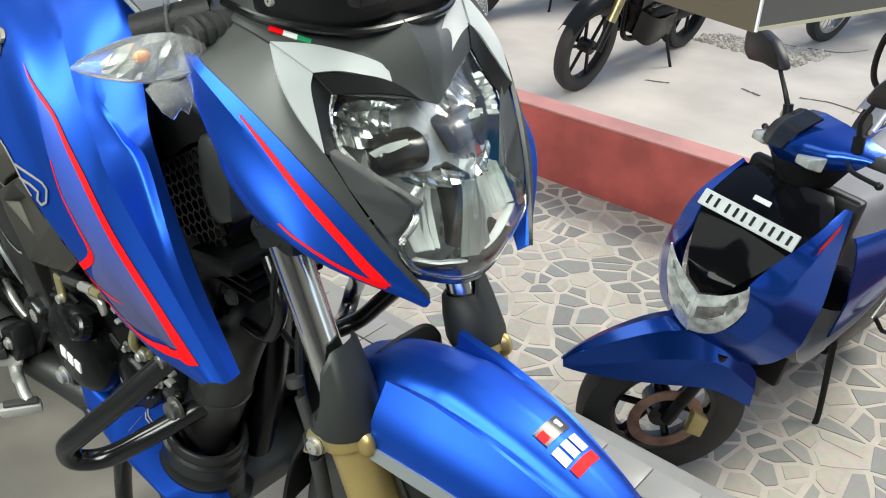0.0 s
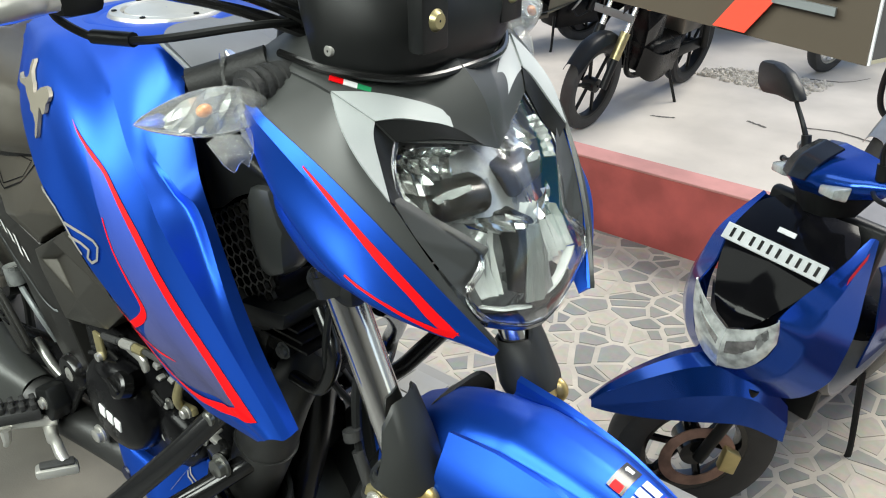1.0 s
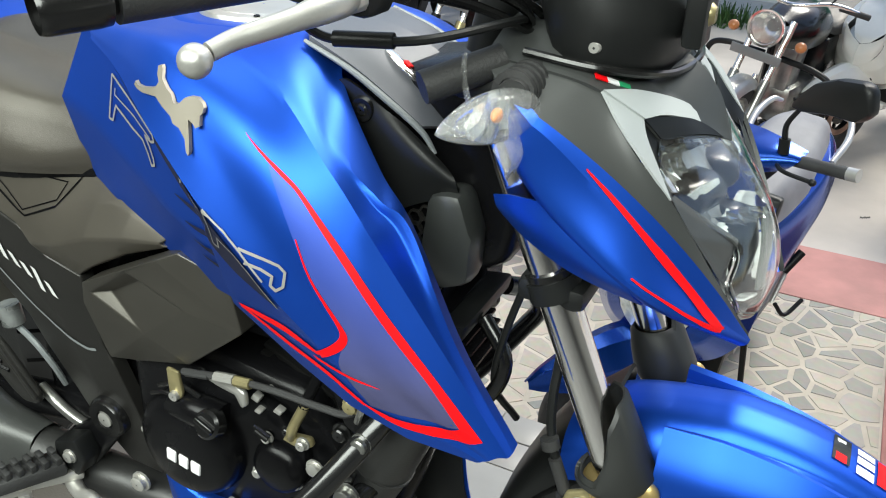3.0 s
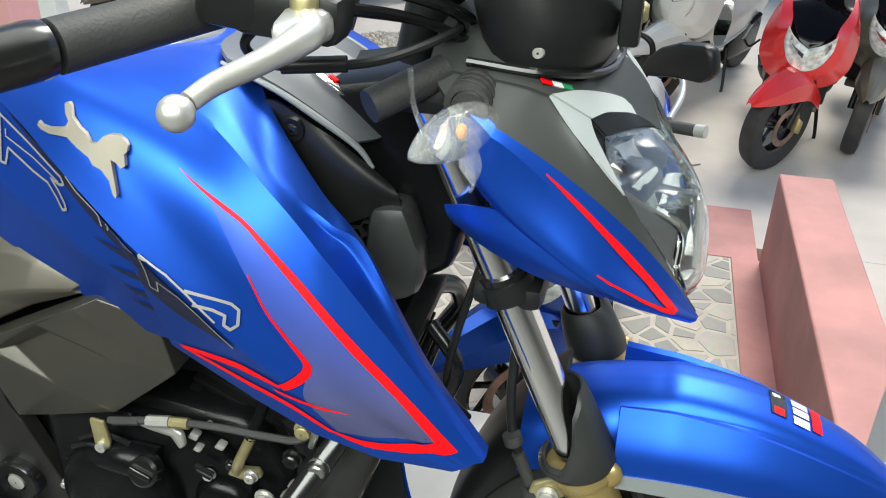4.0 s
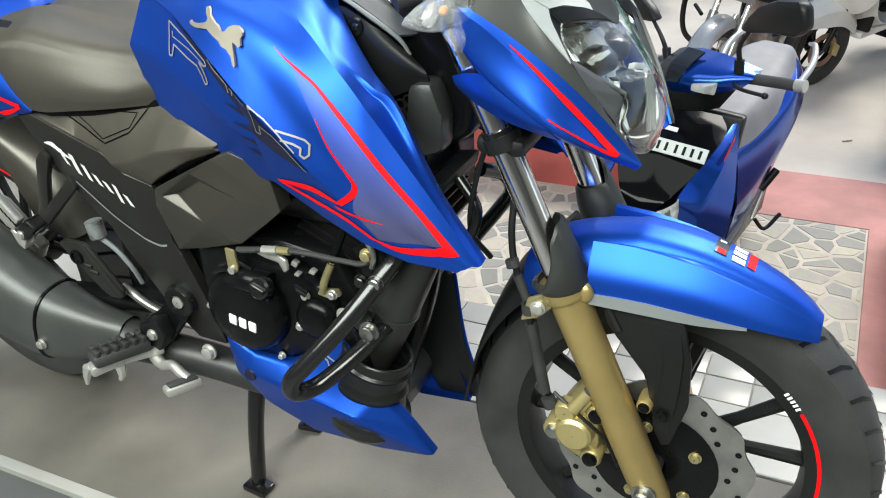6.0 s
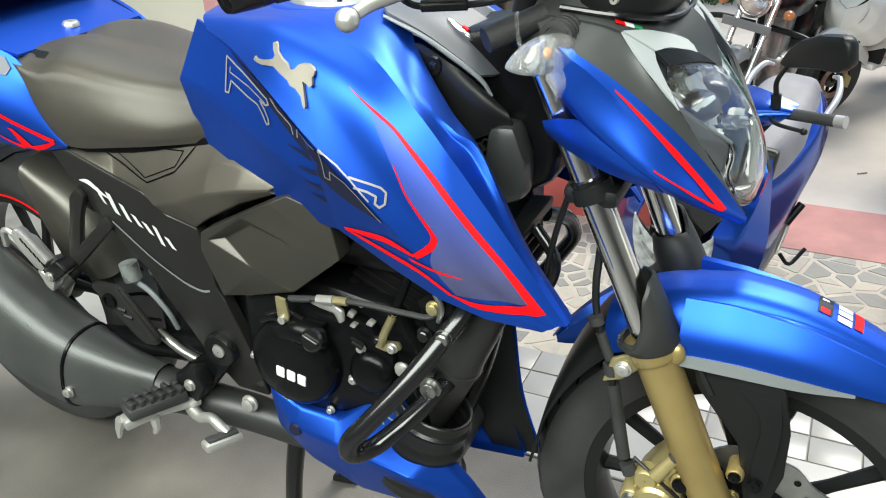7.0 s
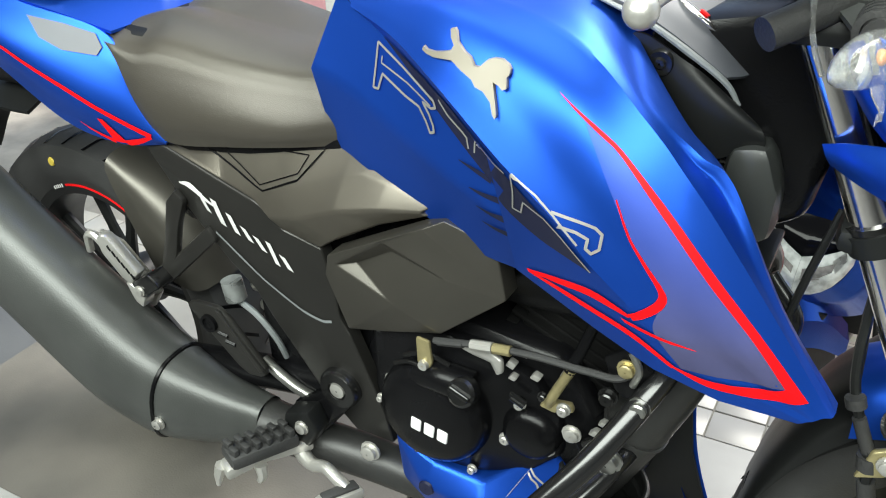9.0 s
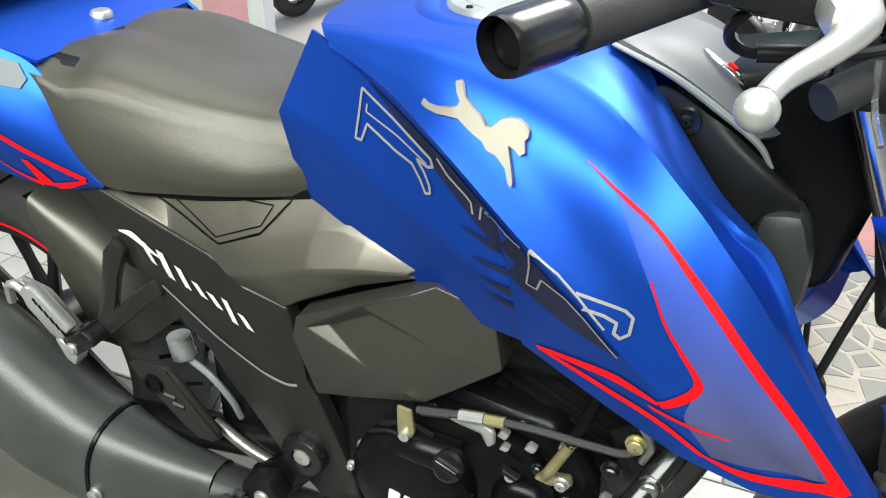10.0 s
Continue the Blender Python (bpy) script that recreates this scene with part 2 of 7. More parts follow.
def slab(outline, y0, y1, bevel=0.003, axis="y"):
    """A plate from an outline: (x, z) for axis y, (x, y) for axis z, (y, z) for axis x."""
    bm = bmesh.new()
    f = {"y": lambda a, b, h: (a, h, b), "z": lambda a, b, h: (a, b, h), "x": lambda a, b, h: (h, a, b)}[axis]
    lo, hi = [bm.verts.new(f(a, b, y0)) for a, b in outline], [bm.verts.new(f(a, b, y1)) for a, b in outline]
    bm.faces.new(lo)
    bm.faces.new(hi[::-1])
    for i in range(len(lo)):
        j = (i + 1) % len(lo)
        bm.faces.new([lo[i], hi[i], hi[j], lo[j]])
    bmesh.ops.recalc_face_normals(bm, faces=bm.faces)
    if bevel:
        bmesh.ops.bevel(bm, geom=list(bm.edges), offset=bevel, segments=2, profile=0.5, affect="EDGES", clamp_overlap=True)
    return bm


def box(x0, x1, y0, y1, z0, z1, bevel=0.003):
    return slab([(x0, z0), (x1, z0), (x1, z1), (x0, z1)], y0, y1, bevel)


def ball(c, rx, ry, rz, seg=20, rings=12):
    bm = bmesh.new()
    bmesh.ops.create_uvsphere(bm, u_segments=seg, v_segments=rings, radius=1)
    for v in bm.verts:
        v.co = Vector((c[0] + v.co.x * rx, c[1] + v.co.y * ry, c[2] + v.co.z * rz))
    return bm


def bolt(c, r=0.008, h=0.006, axis="y", sign=-1):
    """A hexagonal bolt head on its washer."""
    a = [(0.001, 0), (1.35 * r, 0), (1.35 * r, sign * h * 0.3)]
    w = lathe(a + [(r, sign * h * 0.3), (r, sign * h), (0.8 * r, sign * h * 1.15), (0.001, sign * h * 1.15)], c, axis, 12, False)
    return w


def turn(bm, m):
    bm.transform(m)
    return bm


def tree_of(*obs):
    vs, fs = [], []
    for o in obs:
        k = len(vs)
        vs += [v.co.copy() for v in o.data.vertices]
        fs += [[i + k for i in p.vertices] for p in o.data.polygons]
    return BVHTree.FromPolygons(vs, fs)


def on(tree, x, z, off):
    """The point of the outer right-hand surface at (x, z)."""
    hit = tree.ray_cast(Vector((x, -1.5, z)), Vector((0, 1, 0)))
    if hit[0] is None:
        hit = tree.find_nearest(Vector((x, -0.25, z)))
    n = hit[1] if hit[1].y < 0 else -hit[1]
    return hit[0] + n * off


def strip_between(tree, ra, rb, n=30, m=4, off=0.0012):
    a, b = cr([(p[0], 0, p[1]) for p in ra], n), cr([(p[0], 0, p[1]) for p in rb], n)
    return grid_bm([[on(tree, *((1 - u) * a[i] + u * b[i])[[0, 2]], off) for u in np.linspace(0, 1, m)] for i in range(n)])


def ribbon(tree, pts, w, n=None, off=0.0014, smooth=True):
    """A painted line along (x, z) points, w wide (a number or one a point)."""
    n = n or (len(pts) - 1) * 6 + 1
    c = [(p[0], 0, p[1]) for p in pts]
    path = cr(c, n) if smooth else [np.array([np.interp(t, range(len(c)), [q[k] for q in c]) for k in range(3)]) for t in np.linspace(0, len(c) - 1, n)]
    ww = [w] * len(pts) if np.isscalar(w) else list(w)
    rows = []
    for i, p in enumerate(path):
        d = path[min(i + 1, n - 1)] - path[max(i - 1, 0)]
        d /= np.linalg.norm(d) + 1e-9
        h = float(np.interp(i / (n - 1) * (len(ww) - 1), range(len(ww)), ww)) / 2
        rows.append([on(tree, p[0] - d[2] * h * q, p[2] + d[0] * h * q, off) for q in (-1, 0, 1)])
    return grid_bm(rows)


def fill(tree, outline, off=0.0014, thick=0.0):
    """A filled shape on the surface."""
    bm = bmesh.new()
    n = len(outline)
    vs = [bm.verts.new(on(tree, *outline[i], off)) for i in range(n)]
    f = bm.faces.new(vs)
    bmesh.ops.triangulate(bm, faces=[f])
    if thick:
        bm.normal_update()
        r = bmesh.ops.extrude_face_region(bm, geom=list(bm.faces))
        for v in r["geom"]:
            if isinstance(v, bmesh.types.BMVert):
                v.co.y -= thick
    return bm


def facets(verts, faces, thick=0.004, bevel=0.004, inner=None):
    """A moulded cover with flat facets and rounded edges."""
    bm = bmesh.new()
    vs = [bm.verts.new(v) for v in verts]
    for f in faces:
        bm.faces.new([vs[i] for i in f])
    bmesh.ops.recalc_face_normals(bm, faces=bm.faces)
    depth = inner or 0.03
    rim = [e for e in bm.edges if e.is_boundary]
    r = bmesh.ops.extrude_edge_only(bm, edges=rim)
    side_ = -1 if verts[0][1] < 0 else 1
    for v in r["geom"]:
        if isinstance(v, bmesh.types.BMVert):
            v.co.y -= side_ * depth
    bmesh.ops.recalc_face_normals(bm, faces=bm.faces)
    es = [e for e in bm.edges if not e.is_boundary]
    bmesh.ops.bevel(bm, geom=es, offset=bevel, segments=3, profile=0.6, affect="EDGES", clamp_overlap=True)
    return bm

# ---- the place ----
def setting(name, bm, material, label, category, smooth=False):
    return tagged(part(name, bm, material, None, "", smooth), label, category, "", "structure")


setting("floor", box(-6, 6, -5, 0.29, -0.9, -0.012, 0), M["floor2"], "dark grey showroom floor round the display mat", "floor")
setting("display_mat", box(-0.488, 2.4, -0.22, 0.288, -0.05, 0.0, 0.002), M["floor"], "grey display mat under the blue motorcycle", "mat")
setting("mat_border", box(-0.488, 2.4, -0.245, -0.221, -0.05, 0.003, 0.002), M["marble"], "white border strip along the grey mat", "trim")
setting("door_sill", box(-6, 6, 0.29, 0.478, -0.9, 0.004, 0.004), M["marble"], "white marble sill at the showroom edge", "sill")
setting("tiled_ledge", box(-6, 6, 0.48, 0.65, -0.9, -0.006, 0), M["grout"], "ledge of white tiles outside the sill", "ledge")
setting("tiled_step", box(-6, 6, 0.65, 0.95, -0.9, -0.26, 0.004), M["tile"], "white tiled step below the ledge", "step")
setting("tiled_step", box(-6, 6, 0.95, 1.2, -0.9, -0.5, 0.004), M["tile"], "white tiled step on the paved bay", "step")
setting("mosaic_bed", box(-9, 1.72, 1.2, 2.87, -0.95, -0.748, 0), M["mortar"], "pale mortar bed of the crazy paving", "pavement")
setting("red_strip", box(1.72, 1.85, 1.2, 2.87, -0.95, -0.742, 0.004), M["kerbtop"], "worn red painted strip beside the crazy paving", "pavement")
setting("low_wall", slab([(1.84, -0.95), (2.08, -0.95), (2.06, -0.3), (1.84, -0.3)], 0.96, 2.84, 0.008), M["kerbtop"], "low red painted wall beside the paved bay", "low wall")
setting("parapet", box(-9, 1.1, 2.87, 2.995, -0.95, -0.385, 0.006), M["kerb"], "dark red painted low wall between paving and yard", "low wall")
# top and sides share one paint; the paler top holds painted light
setting("parapet_top", box(-9, 1.104, 2.862, 3.0, -0.384, -0.372, 0.004), M["kerbtop"], "pink worn top of the low red wall, top light painted in", "low wall")
setting("threshold", box(1.1, 1.84, 2.87, 3.4, -0.95, -0.744, 0.003), M["kerbtop"], "faded red painted threshold between paving and yard", "pavement")
setting("yard", box(-40, 40, 3.0, 60, -1.2, -0.75, 0), M["concrete"], "dusty pale concrete yard with parked two-wheelers", "ground")
setting("yard_side", box(2.08, 40, 0.96, 3.0, -1.2, -0.752, 0), M["concrete"], "dusty pale concrete beside the low wall", "ground")
# unseen enclosure, added to hold back light round the motorcycle
setting("wall_south", box(-6, 6, -5.2, -5, -0.9, 3.2, 0), M["room"], "unseen grey showroom wall behind the camera", "wall")
setting("wall_west", box(-6.2, -6, -5.2, 0.65, -0.9, 3.2, 0), M["room"], "unseen grey showroom wall at the side", "wall")
setting("wall_east", box(6, 6.2, -5.2, 0.65, -0.9, 3.2, 0), M["room"], "unseen grey showroom wall at the other side", "wall")
setting("ceiling", box(-6.2, 6.2, -5.2, 0.7, 3.2, 3.35, 0), M["room"], "unseen plain grey showroom ceiling", "ceiling")
setting("backdrop", box(-40, 40, 16, 16.3, -0.5, 5, 0), M["wall"], "pale boundary wall beyond the yard", "wall")
setting("door_frame", box(1.86, 1.98, 0.86, 1.0, -0.6, 3.2, 0.004), M["postgrey"], "grey white door frame post with dark gasket", "door frame")

# ---- the motorcycle ----
bike = empty("motorcycle", "matte blue naked motorcycle with red stripes, black panels and gold fork", "motorcycle")
AX = Vector((1.36, 0, 0.297))
RX = Vector((0.0, 0, 0.315))
FU = Vector((-0.393, 0, 0.9195))


def fork(z, y=0.0, off=0.0):
    """A point on the fork's line at height z."""
    k = (z - 0.297) / FU.z
    p = Vector((1.358, y, 0.297)) + FU * k
    return (p.x + off, y, z)


def wheel(name, c, r, w, rim_r, spokes, label, arc=-0.30):
    tyre_prof = [(rim_r - 0.004, -w * 0.36), (rim_r + 0.012, -w * 0.42), (rim_r + (r - rim_r) * 0.5, -w * 0.5), (r - 0.016, -w * 0.44), (r - 0.004, -w * 0.25), (r, 0),
                 (r - 0.004, w * 0.25), (r - 0.016, w * 0.44), (rim_r + (r - rim_r) * 0.5, w * 0.5), (rim_r + 0.012, w * 0.42), (rim_r - 0.004, w * 0.36)]
    wh = part(name, lathe([(rim_r - 0.022, -w * 0.33), (rim_r + 0.002, -w * 0.36), (rim_r + 0.004, -w * 0.3), (rim_r - 0.012, -w * 0.2), (rim_r - 0.012, w * 0.2), (rim_r + 0.004, w * 0.3), (rim_r + 0.002, w * 0.36), (rim_r - 0.022, w * 0.33), (rim_r - 0.03, 0)], c, "y", 72), M["black"], bike, label)
    part("tyre", lathe(tyre_prof, c, "y", 80), M["rubber"], wh, "black road tyre")
    # tread blocks
    tr = bmesh.new()
    for k in range(36):
        a = 2 * math.pi * k / 36
        for sgn in (-1, 1):
            pts = []
            for u, da in ((0.05, 0.0), (0.22, 0.05), (0.42, 0.085)):
                rr = r + 0.0012 - 0.014 * (u / 0.42) ** 2.4
                for wd in (-0.011, 0.011):
                    aa = a + da + (0.085 if sgn > 0 else 0) + wd
                    pts.append(Vector((c[0] + rr * math.cos(aa), c[1] + sgn * u * w, c[2] + rr * math.sin(aa))))
            v = [tr.verts.new(p) for p in pts]
            for q in ((0, 1, 3, 2), (2, 3, 5, 4)):
                tr.faces.new([v[i] for i in q])
    tagged(part("tread_grooving", tr, M["deep"], wh, "dark tread grooves"), kind="stuff")
    part("hub", lathe([(0.012, -0.05), (0.045, -0.05), (0.05, -0.03), (0.042, 0), (0.05, 0.03), (0.045, 0.05), (0.012, 0.05)], c, "y", 32), M["black"], wh)
    for k in range(spokes):
        a = 2 * math.pi * k / spokes + 0.35
        for da in (-0.16, 0.16):
            d0, d1 = Vector((math.cos(a), 0, math.sin(a))), Vector((math.cos(a + da * 1.6), 0, math.sin(a + da * 1.6)))
            p0, p1 = Vector(c) + d0 * 0.042, Vector(c) + d1 * (rim_r - 0.018)
            part("spoke", tube([p0, (p0 + p1) / 2, p1], [0.014, 0.009, 0.011], 7, 8), M["black"], wh)
    rows = []
    for k in range(25):
        a = arc + 0.90 * k / 24
        rows.append([(c[0] + q * math.cos(a), c[1] - w * 0.362 - 0.001, c[2] + q * math.sin(a)) for q in (rim_r - 0.006, rim_r + 0.001)])
    part("rim_stripe", grid_bm(rows), M["red"], wh, "red rim stripe with small white print")
    for k in range(5):
        a = arc + 0.93 + 0.03 * k
        part("rim_print", grid_bm([[(c[0] + q * math.cos(a + d), c[1] - w * 0.362 - 0.0015, c[2] + q * math.sin(a + d)) for q in (rim_r - 0.007, rim_r)] for d in (0, 0.018)]), M["white"], wh)
    return wh


fw = wheel("front_wheel", AX, 0.297, 0.098, 0.222, 5, "black alloy wheel with red rim stripe")
rw = wheel("rear_wheel", RX, 0.309, 0.135, 0.222, 5, "black alloy rear wheel with red rim stripe", 0.95)
# The machine stands a little askew: towards the tail its middle plane drifts to the left.
ASKEW = Matrix.Translation((-0.02, 0.072, 0)) @ Matrix.Rotation(radians(-4.2), 4, "Z")
rw.matrix_local = ASKEW
part("tyre_mark", turn(lathe([(0.0005, -0.0012), (0.007, -0.0012), (0.008, 0.001), (0.0005, 0.001)], (0, 0, 0), "y", 16, False), Matrix.Translation((RX.x - 0.052, -0.0672, RX.z + 0.262))), M["tyremark"], rw, "small yellow paint dab on the tyre")


def askew(bm, half=0.11):
    """Slides a body's middle and left side over, leaving its right side."""
    for v in bm.verts:
        v.co.y += 0.0734 * max(0.0, 0.78 - v.co.x) * max(0.0, 1 + v.co.y / half)
    return bm

# brake disc with petal rim and holes
disc = []
for k in range(96):
    a = 2 * math.pi * k / 96
    ro = 0.137 + 0.004 * math.sin(a * 12)
    disc.append([(AX.x + r * math.cos(a), y, AX.z + r * math.sin(a)) for r, y in ((0.088, -0.062), (ro, -0.062), (ro, -0.058), (0.088, -0.058))])
dk = part("brake_disc", grid_bm(disc, True, True), M["steel"], fw, "drilled petal brake disc")
hol = []
for k in range(30):
    a, r = 2 * math.pi * k / 30, (0.104, 0.114, 0.124)[k % 3]
    hol.append(lathe([(0.0005, -0.0632), (0.0045, -0.0632), (0.0045, -0.0615), (0.0005, -0.0615)], (AX.x + r * math.cos(a), 0, AX.z + r * math.sin(a)), "y", 8, False))
for h in hol:
    part("disc_hole", h, M["deep"], fw)
part("disc_carrier", lathe([(0.02, -0.066), (0.05, -0.07), (0.092, -0.063), (0.092, -0.056), (0.02, -0.05)], AX, "y", 40), M["deep"], fw, "black disc carrier")
for k in range(5):
    a = 2 * math.pi * k / 5 + 0.5
    part("disc_bolt", bolt((AX.x + 0.066 * math.cos(a), -0.067, AX.z + 0.066 * math.sin(a)), 0.007, 0.006), M["brass"], fw)

# fork legs
for sgn, nm in ((-1, "r"), (1, "l")):
    y = 0.1 * sgn
    leg = part("fork_leg", tube([fork(0.262, y), fork(0.30, y), fork(0.56, y), fork(0.575, y), fork(0.578, y), fork(0.60, y)], [0.024, 0.026, 0.0265, 0.028, 0.0315, 0.0315], 25, 24), M["gold"], bike, "gold anodised fork leg")
    part("stanchion", tube([fork(0.57, y), fork(0.955, y)], 0.0185, seg=24), M["chrome"], leg, "polished chrome fork tube")
    part("clamp", tube([fork(0.772, y), fork(0.79, y)], 0.025, seg=24), M["black"], leg)
    part("clamp", tube([fork(0.79, y), fork(0.796, y)], 0.0225, seg=24), M["gloss"], leg)
    part("axle_nut", bolt((fork(0.287)[0], y + sgn * 0.022, 0.29), 0.013, 0.016, "y", sgn), M["steel"], leg, "bare steel axle nut")
    part("collar_lug", turn(ball((0, 0, 0), 0.013, 0.009, 0.015), Matrix.Translation((fork(0.592, y)[0] + 0.030, y + 0.008 * sgn, 0.590))), M["gold"], leg, "gold clamp lug")
    for k in range(5):
        a = radians(200 + 16 * k) if sgn < 0 else radians(160 - 16 * k)
        c = Vector(fork(0.582, y)) + Vector((0.0305 * math.cos(a), 0.0305 * math.sin(a), 0.004 * math.cos(a)))
        part("raised_mark", turn(box(-0.001, 0.001, -0.003, 0.003, -0.004, 0.004, 0.0006), Matrix.Translation(c) @ Matrix.Rotation(a, 4, "Z")), M["brass"], leg, "small raised maker's marks")
    # dust guard, tall in front and open behind
    gr = []
    for k in range(41):
        a = radians(-180 + 9 * k)
        top = float(np.interp(abs((math.degrees(a) - (20 if sgn < 0 else 70) + 180) % 360 - 180), [0, 45, 75, 95, 125, 200], [0.678, 0.676, 0.658, 0.628, 0.606, 0.602]))
        top = top if sgn < 0 else max(top, 0.645)
        gr.append([(fork(z, y)[0] + rad * math.cos(a), y + rad * math.sin(a), z + 0.25 * rad * math.cos(a)) for z, rad in ((0.590, 0.0325), (0.598, 0.0375 if sgn < 0 else 0.034), (0.598 + (top - 0.598) * 0.5, 0.0365 if sgn < 0 else 0.031), (top - 0.004, 0.034 if sgn < 0 else 0.026), (top, 0.031 if sgn < 0 else 0.022))])
    part("fork_guard", thicken(grid_bm(gr), 0.0025), M["guardgrey"], leg, "dull black fork dust guard", angle=35)
part("axle", tube([(AX.x + 0.006, -0.14, 0.292), (AX.x + 0.006, 0.14, 0.292)], 0.009), M["steel"], bike)
part("lower_yoke", box(1.12, 1.185, -0.118, 0.118, 0.765, 0.79, 0.01), M["black"], bike)
part("upper_yoke", box(1.05, 1.12, -0.125, 0.125, 0.94, 0.965, 0.01), M["black"], bike)

# caliper
cal = part("brake_caliper", join_bm(slab([(1.222, 0.350), (1.228, 0.378), (1.242, 0.402), (1.262, 0.428), (1.284, 0.424), (1.290, 0.395), (1.292, 0.345), (1.288, 0.318), (1.262, 0.306), (1.236, 0.322)], -0.108, -0.050, 0.008),
                                    slab([(1.226, 0.36), (1.245, 0.40), (1.27, 0.43), (1.283, 0.42), (1.262, 0.385), (1.25, 0.34)], -0.116, -0.10, 0.005)), M["cal"], bike, "pale gold brake caliper")
part("piston_cap", lathe([(0.001, -0.126), (0.022, -0.126), (0.0265, -0.122), (0.0275, -0.112), (0.029, -0.10), (0.001, -0.10)], (1.258, 0, 0.362), "y", 32, False), M["cal"], cal, "round piston cap")
part("piston_cap", lathe([(0.001, -0.121), (0.013, -0.121), (0.016, -0.117), (0.017, -0.10), (0.001, -0.10)], (1.244, 0, 0.394), "y", 24, False), M["cal"], cal, "small piston cap")
part("bleed_barrel", tube([(1.256, -0.118, 0.405), (1.276, -0.112, 0.436)], [0.010, 0.0085], seg=16), M["cal"], cal)
part("bleed_cap", tube([(1.276, -0.112, 0.436), (1.284, -0.11, 0.448)], 0.009, seg=12), M["rubber"], cal, "black rubber bleed cap")
part("caliper_slot", slab([(1.232, 0.352), (1.240, 0.350), (1.240, 0.345), (1.233, 0.346)], -0.1095, -0.107, 0.001), M["deep"], cal)
for q in ((1.281, 0.318), (1.288, 0.398), (1.226, 0.352)):
    part("caliper_lug", lathe([(0.001, -0.114), (0.013, -0.114), (0.0155, -0.111), (0.0155, -0.06), (0.001, -0.06)], (q[0], 0, q[1]), "y", 18, False), M["cal"], cal)
    part("caliper_bolt", bolt((q[0], -0.114, q[1]), 0.0085, 0.006), M["deep"] if q[0] > 1.25 else M["steel"], cal)
for q in ((1.312, 0.392), (1.322, 0.322), (1.349, 0.426)):
    part("fork_lug", lathe([(0.001, -0.106), (0.009, -0.106), (0.011, -0.103), (0.011, -0.075), (0.001, -0.075)], (q[0], 0, q[1]), "y", 18, False), M["gold"], cal, "gold mounting lug")
    part("lug_bolt", bolt((q[0], -0.106, q[1]), 0.006, 0.004), M["deep"], cal)
part("brake_hose", tube([(1.225, -0.10, 0.39), (1.205, -0.112, 0.44), (1.193, -0.115, 0.52), (1.190, -0.115, 0.558), (1.180, -0.112, 0.582), (1.170, -0.108, 0.607), (1.163, -0.102, 0.630), (1.160, -0.096, 0.662), (1.160, -0.088, 0.69), (1.158, -0.075, 0.74), (1.13, -0.06, 0.80)], 0.005, 49, 8), M["black"], bike, "black brake hose")
for z0, z1, r in ((0.612, 0.622, 0.0095), (0.565, 0.60, 0.0065), (0.545, 0.560, 0.011), (0.42, 0.53, 0.0085), (0.395, 0.41, 0.01)):
    x0, x1 = np.interp([z0, z1], [0.39, 0.44, 0.52, 0.558, 0.582, 0.607, 0.630], [1.225, 1.205, 1.193, 1.190, 1.180, 1.170, 1.163])
    part("hose_sleeve", tube([(x0, -0.113, z0), (x1, -0.112, z1)], r, seg=10), M["rubber"], bike)
part("hose_bracket", slab([(1.180, 0.535), (1.205, 0.545), (1.225, 0.565), (1.222, 0.59), (1.19, 0.572)], -0.122, -0.114, 0.003), M["brass"], bike)
part("hose_bolt", bolt((1.206, -0.123, 0.563), 0.008, 0.007), M["alu"], bike)
part("sensor_wire", tube([(1.225, -0.11, 0.42), (1.26, -0.118, 0.40), (1.30, -0.112, 0.36), (1.32, -0.105, 0.31)], 0.0025, 19, 6), M["black"], bike)

# mudguard
# The steered front end sits a little towards the right.
YF = -0.024
FEND = [(1.264, [(0, 0.645), (-0.028, 0.642), (-0.044, 0.632), (-0.052, 0.634), (-0.0535, 0.6465), (-0.0555, 0.6475), (-0.0755, 0.613), (-0.079, 0.587)]),
        (1.30, [(0, 0.652), (-0.027, 0.648), (-0.041, 0.637), (-0.047, 0.637), (-0.0485, 0.6455), (-0.0515, 0.6465), (-0.073, 0.613), (-0.077, 0.588)]),
        (1.33, [(0, 0.655), (-0.027, 0.651), (-0.039, 0.640), (-0.0445, 0.640), (-0.046, 0.643), (-0.0495, 0.644), (-0.071, 0.612), (-0.075, 0.587)]),
        (1.40, [(0, 0.644), (-0.025, 0.640), (-0.035, 0.632), (-0.039, 0.630), (-0.041, 0.629), (-0.044, 0.629), (-0.062, 0.601), (-0.066, 0.578)]),
        (1.48, [(0, 0.612), (-0.018, 0.609), (-0.026, 0.603), (-0.029, 0.600), (-0.031, 0.598), (-0.033, 0.597), (-0.045, 0.575), (-0.049, 0.561)]),
        (1.522, [(0, 0.585), (-0.011, 0.583), (-0.016, 0.580), (-0.019, 0.577), (-0.021, 0.575), (-0.023, 0.573), (-0.031, 0.560), (-0.034, 0.550)]),
        (1.542, [(0, 0.566), (-0.005, 0.565), (-0.008, 0.563), (-0.010, 0.561), (-0.011, 0.559), (-0.012, 0.557), (-0.017, 0.548), (-0.020, 0.541)])]
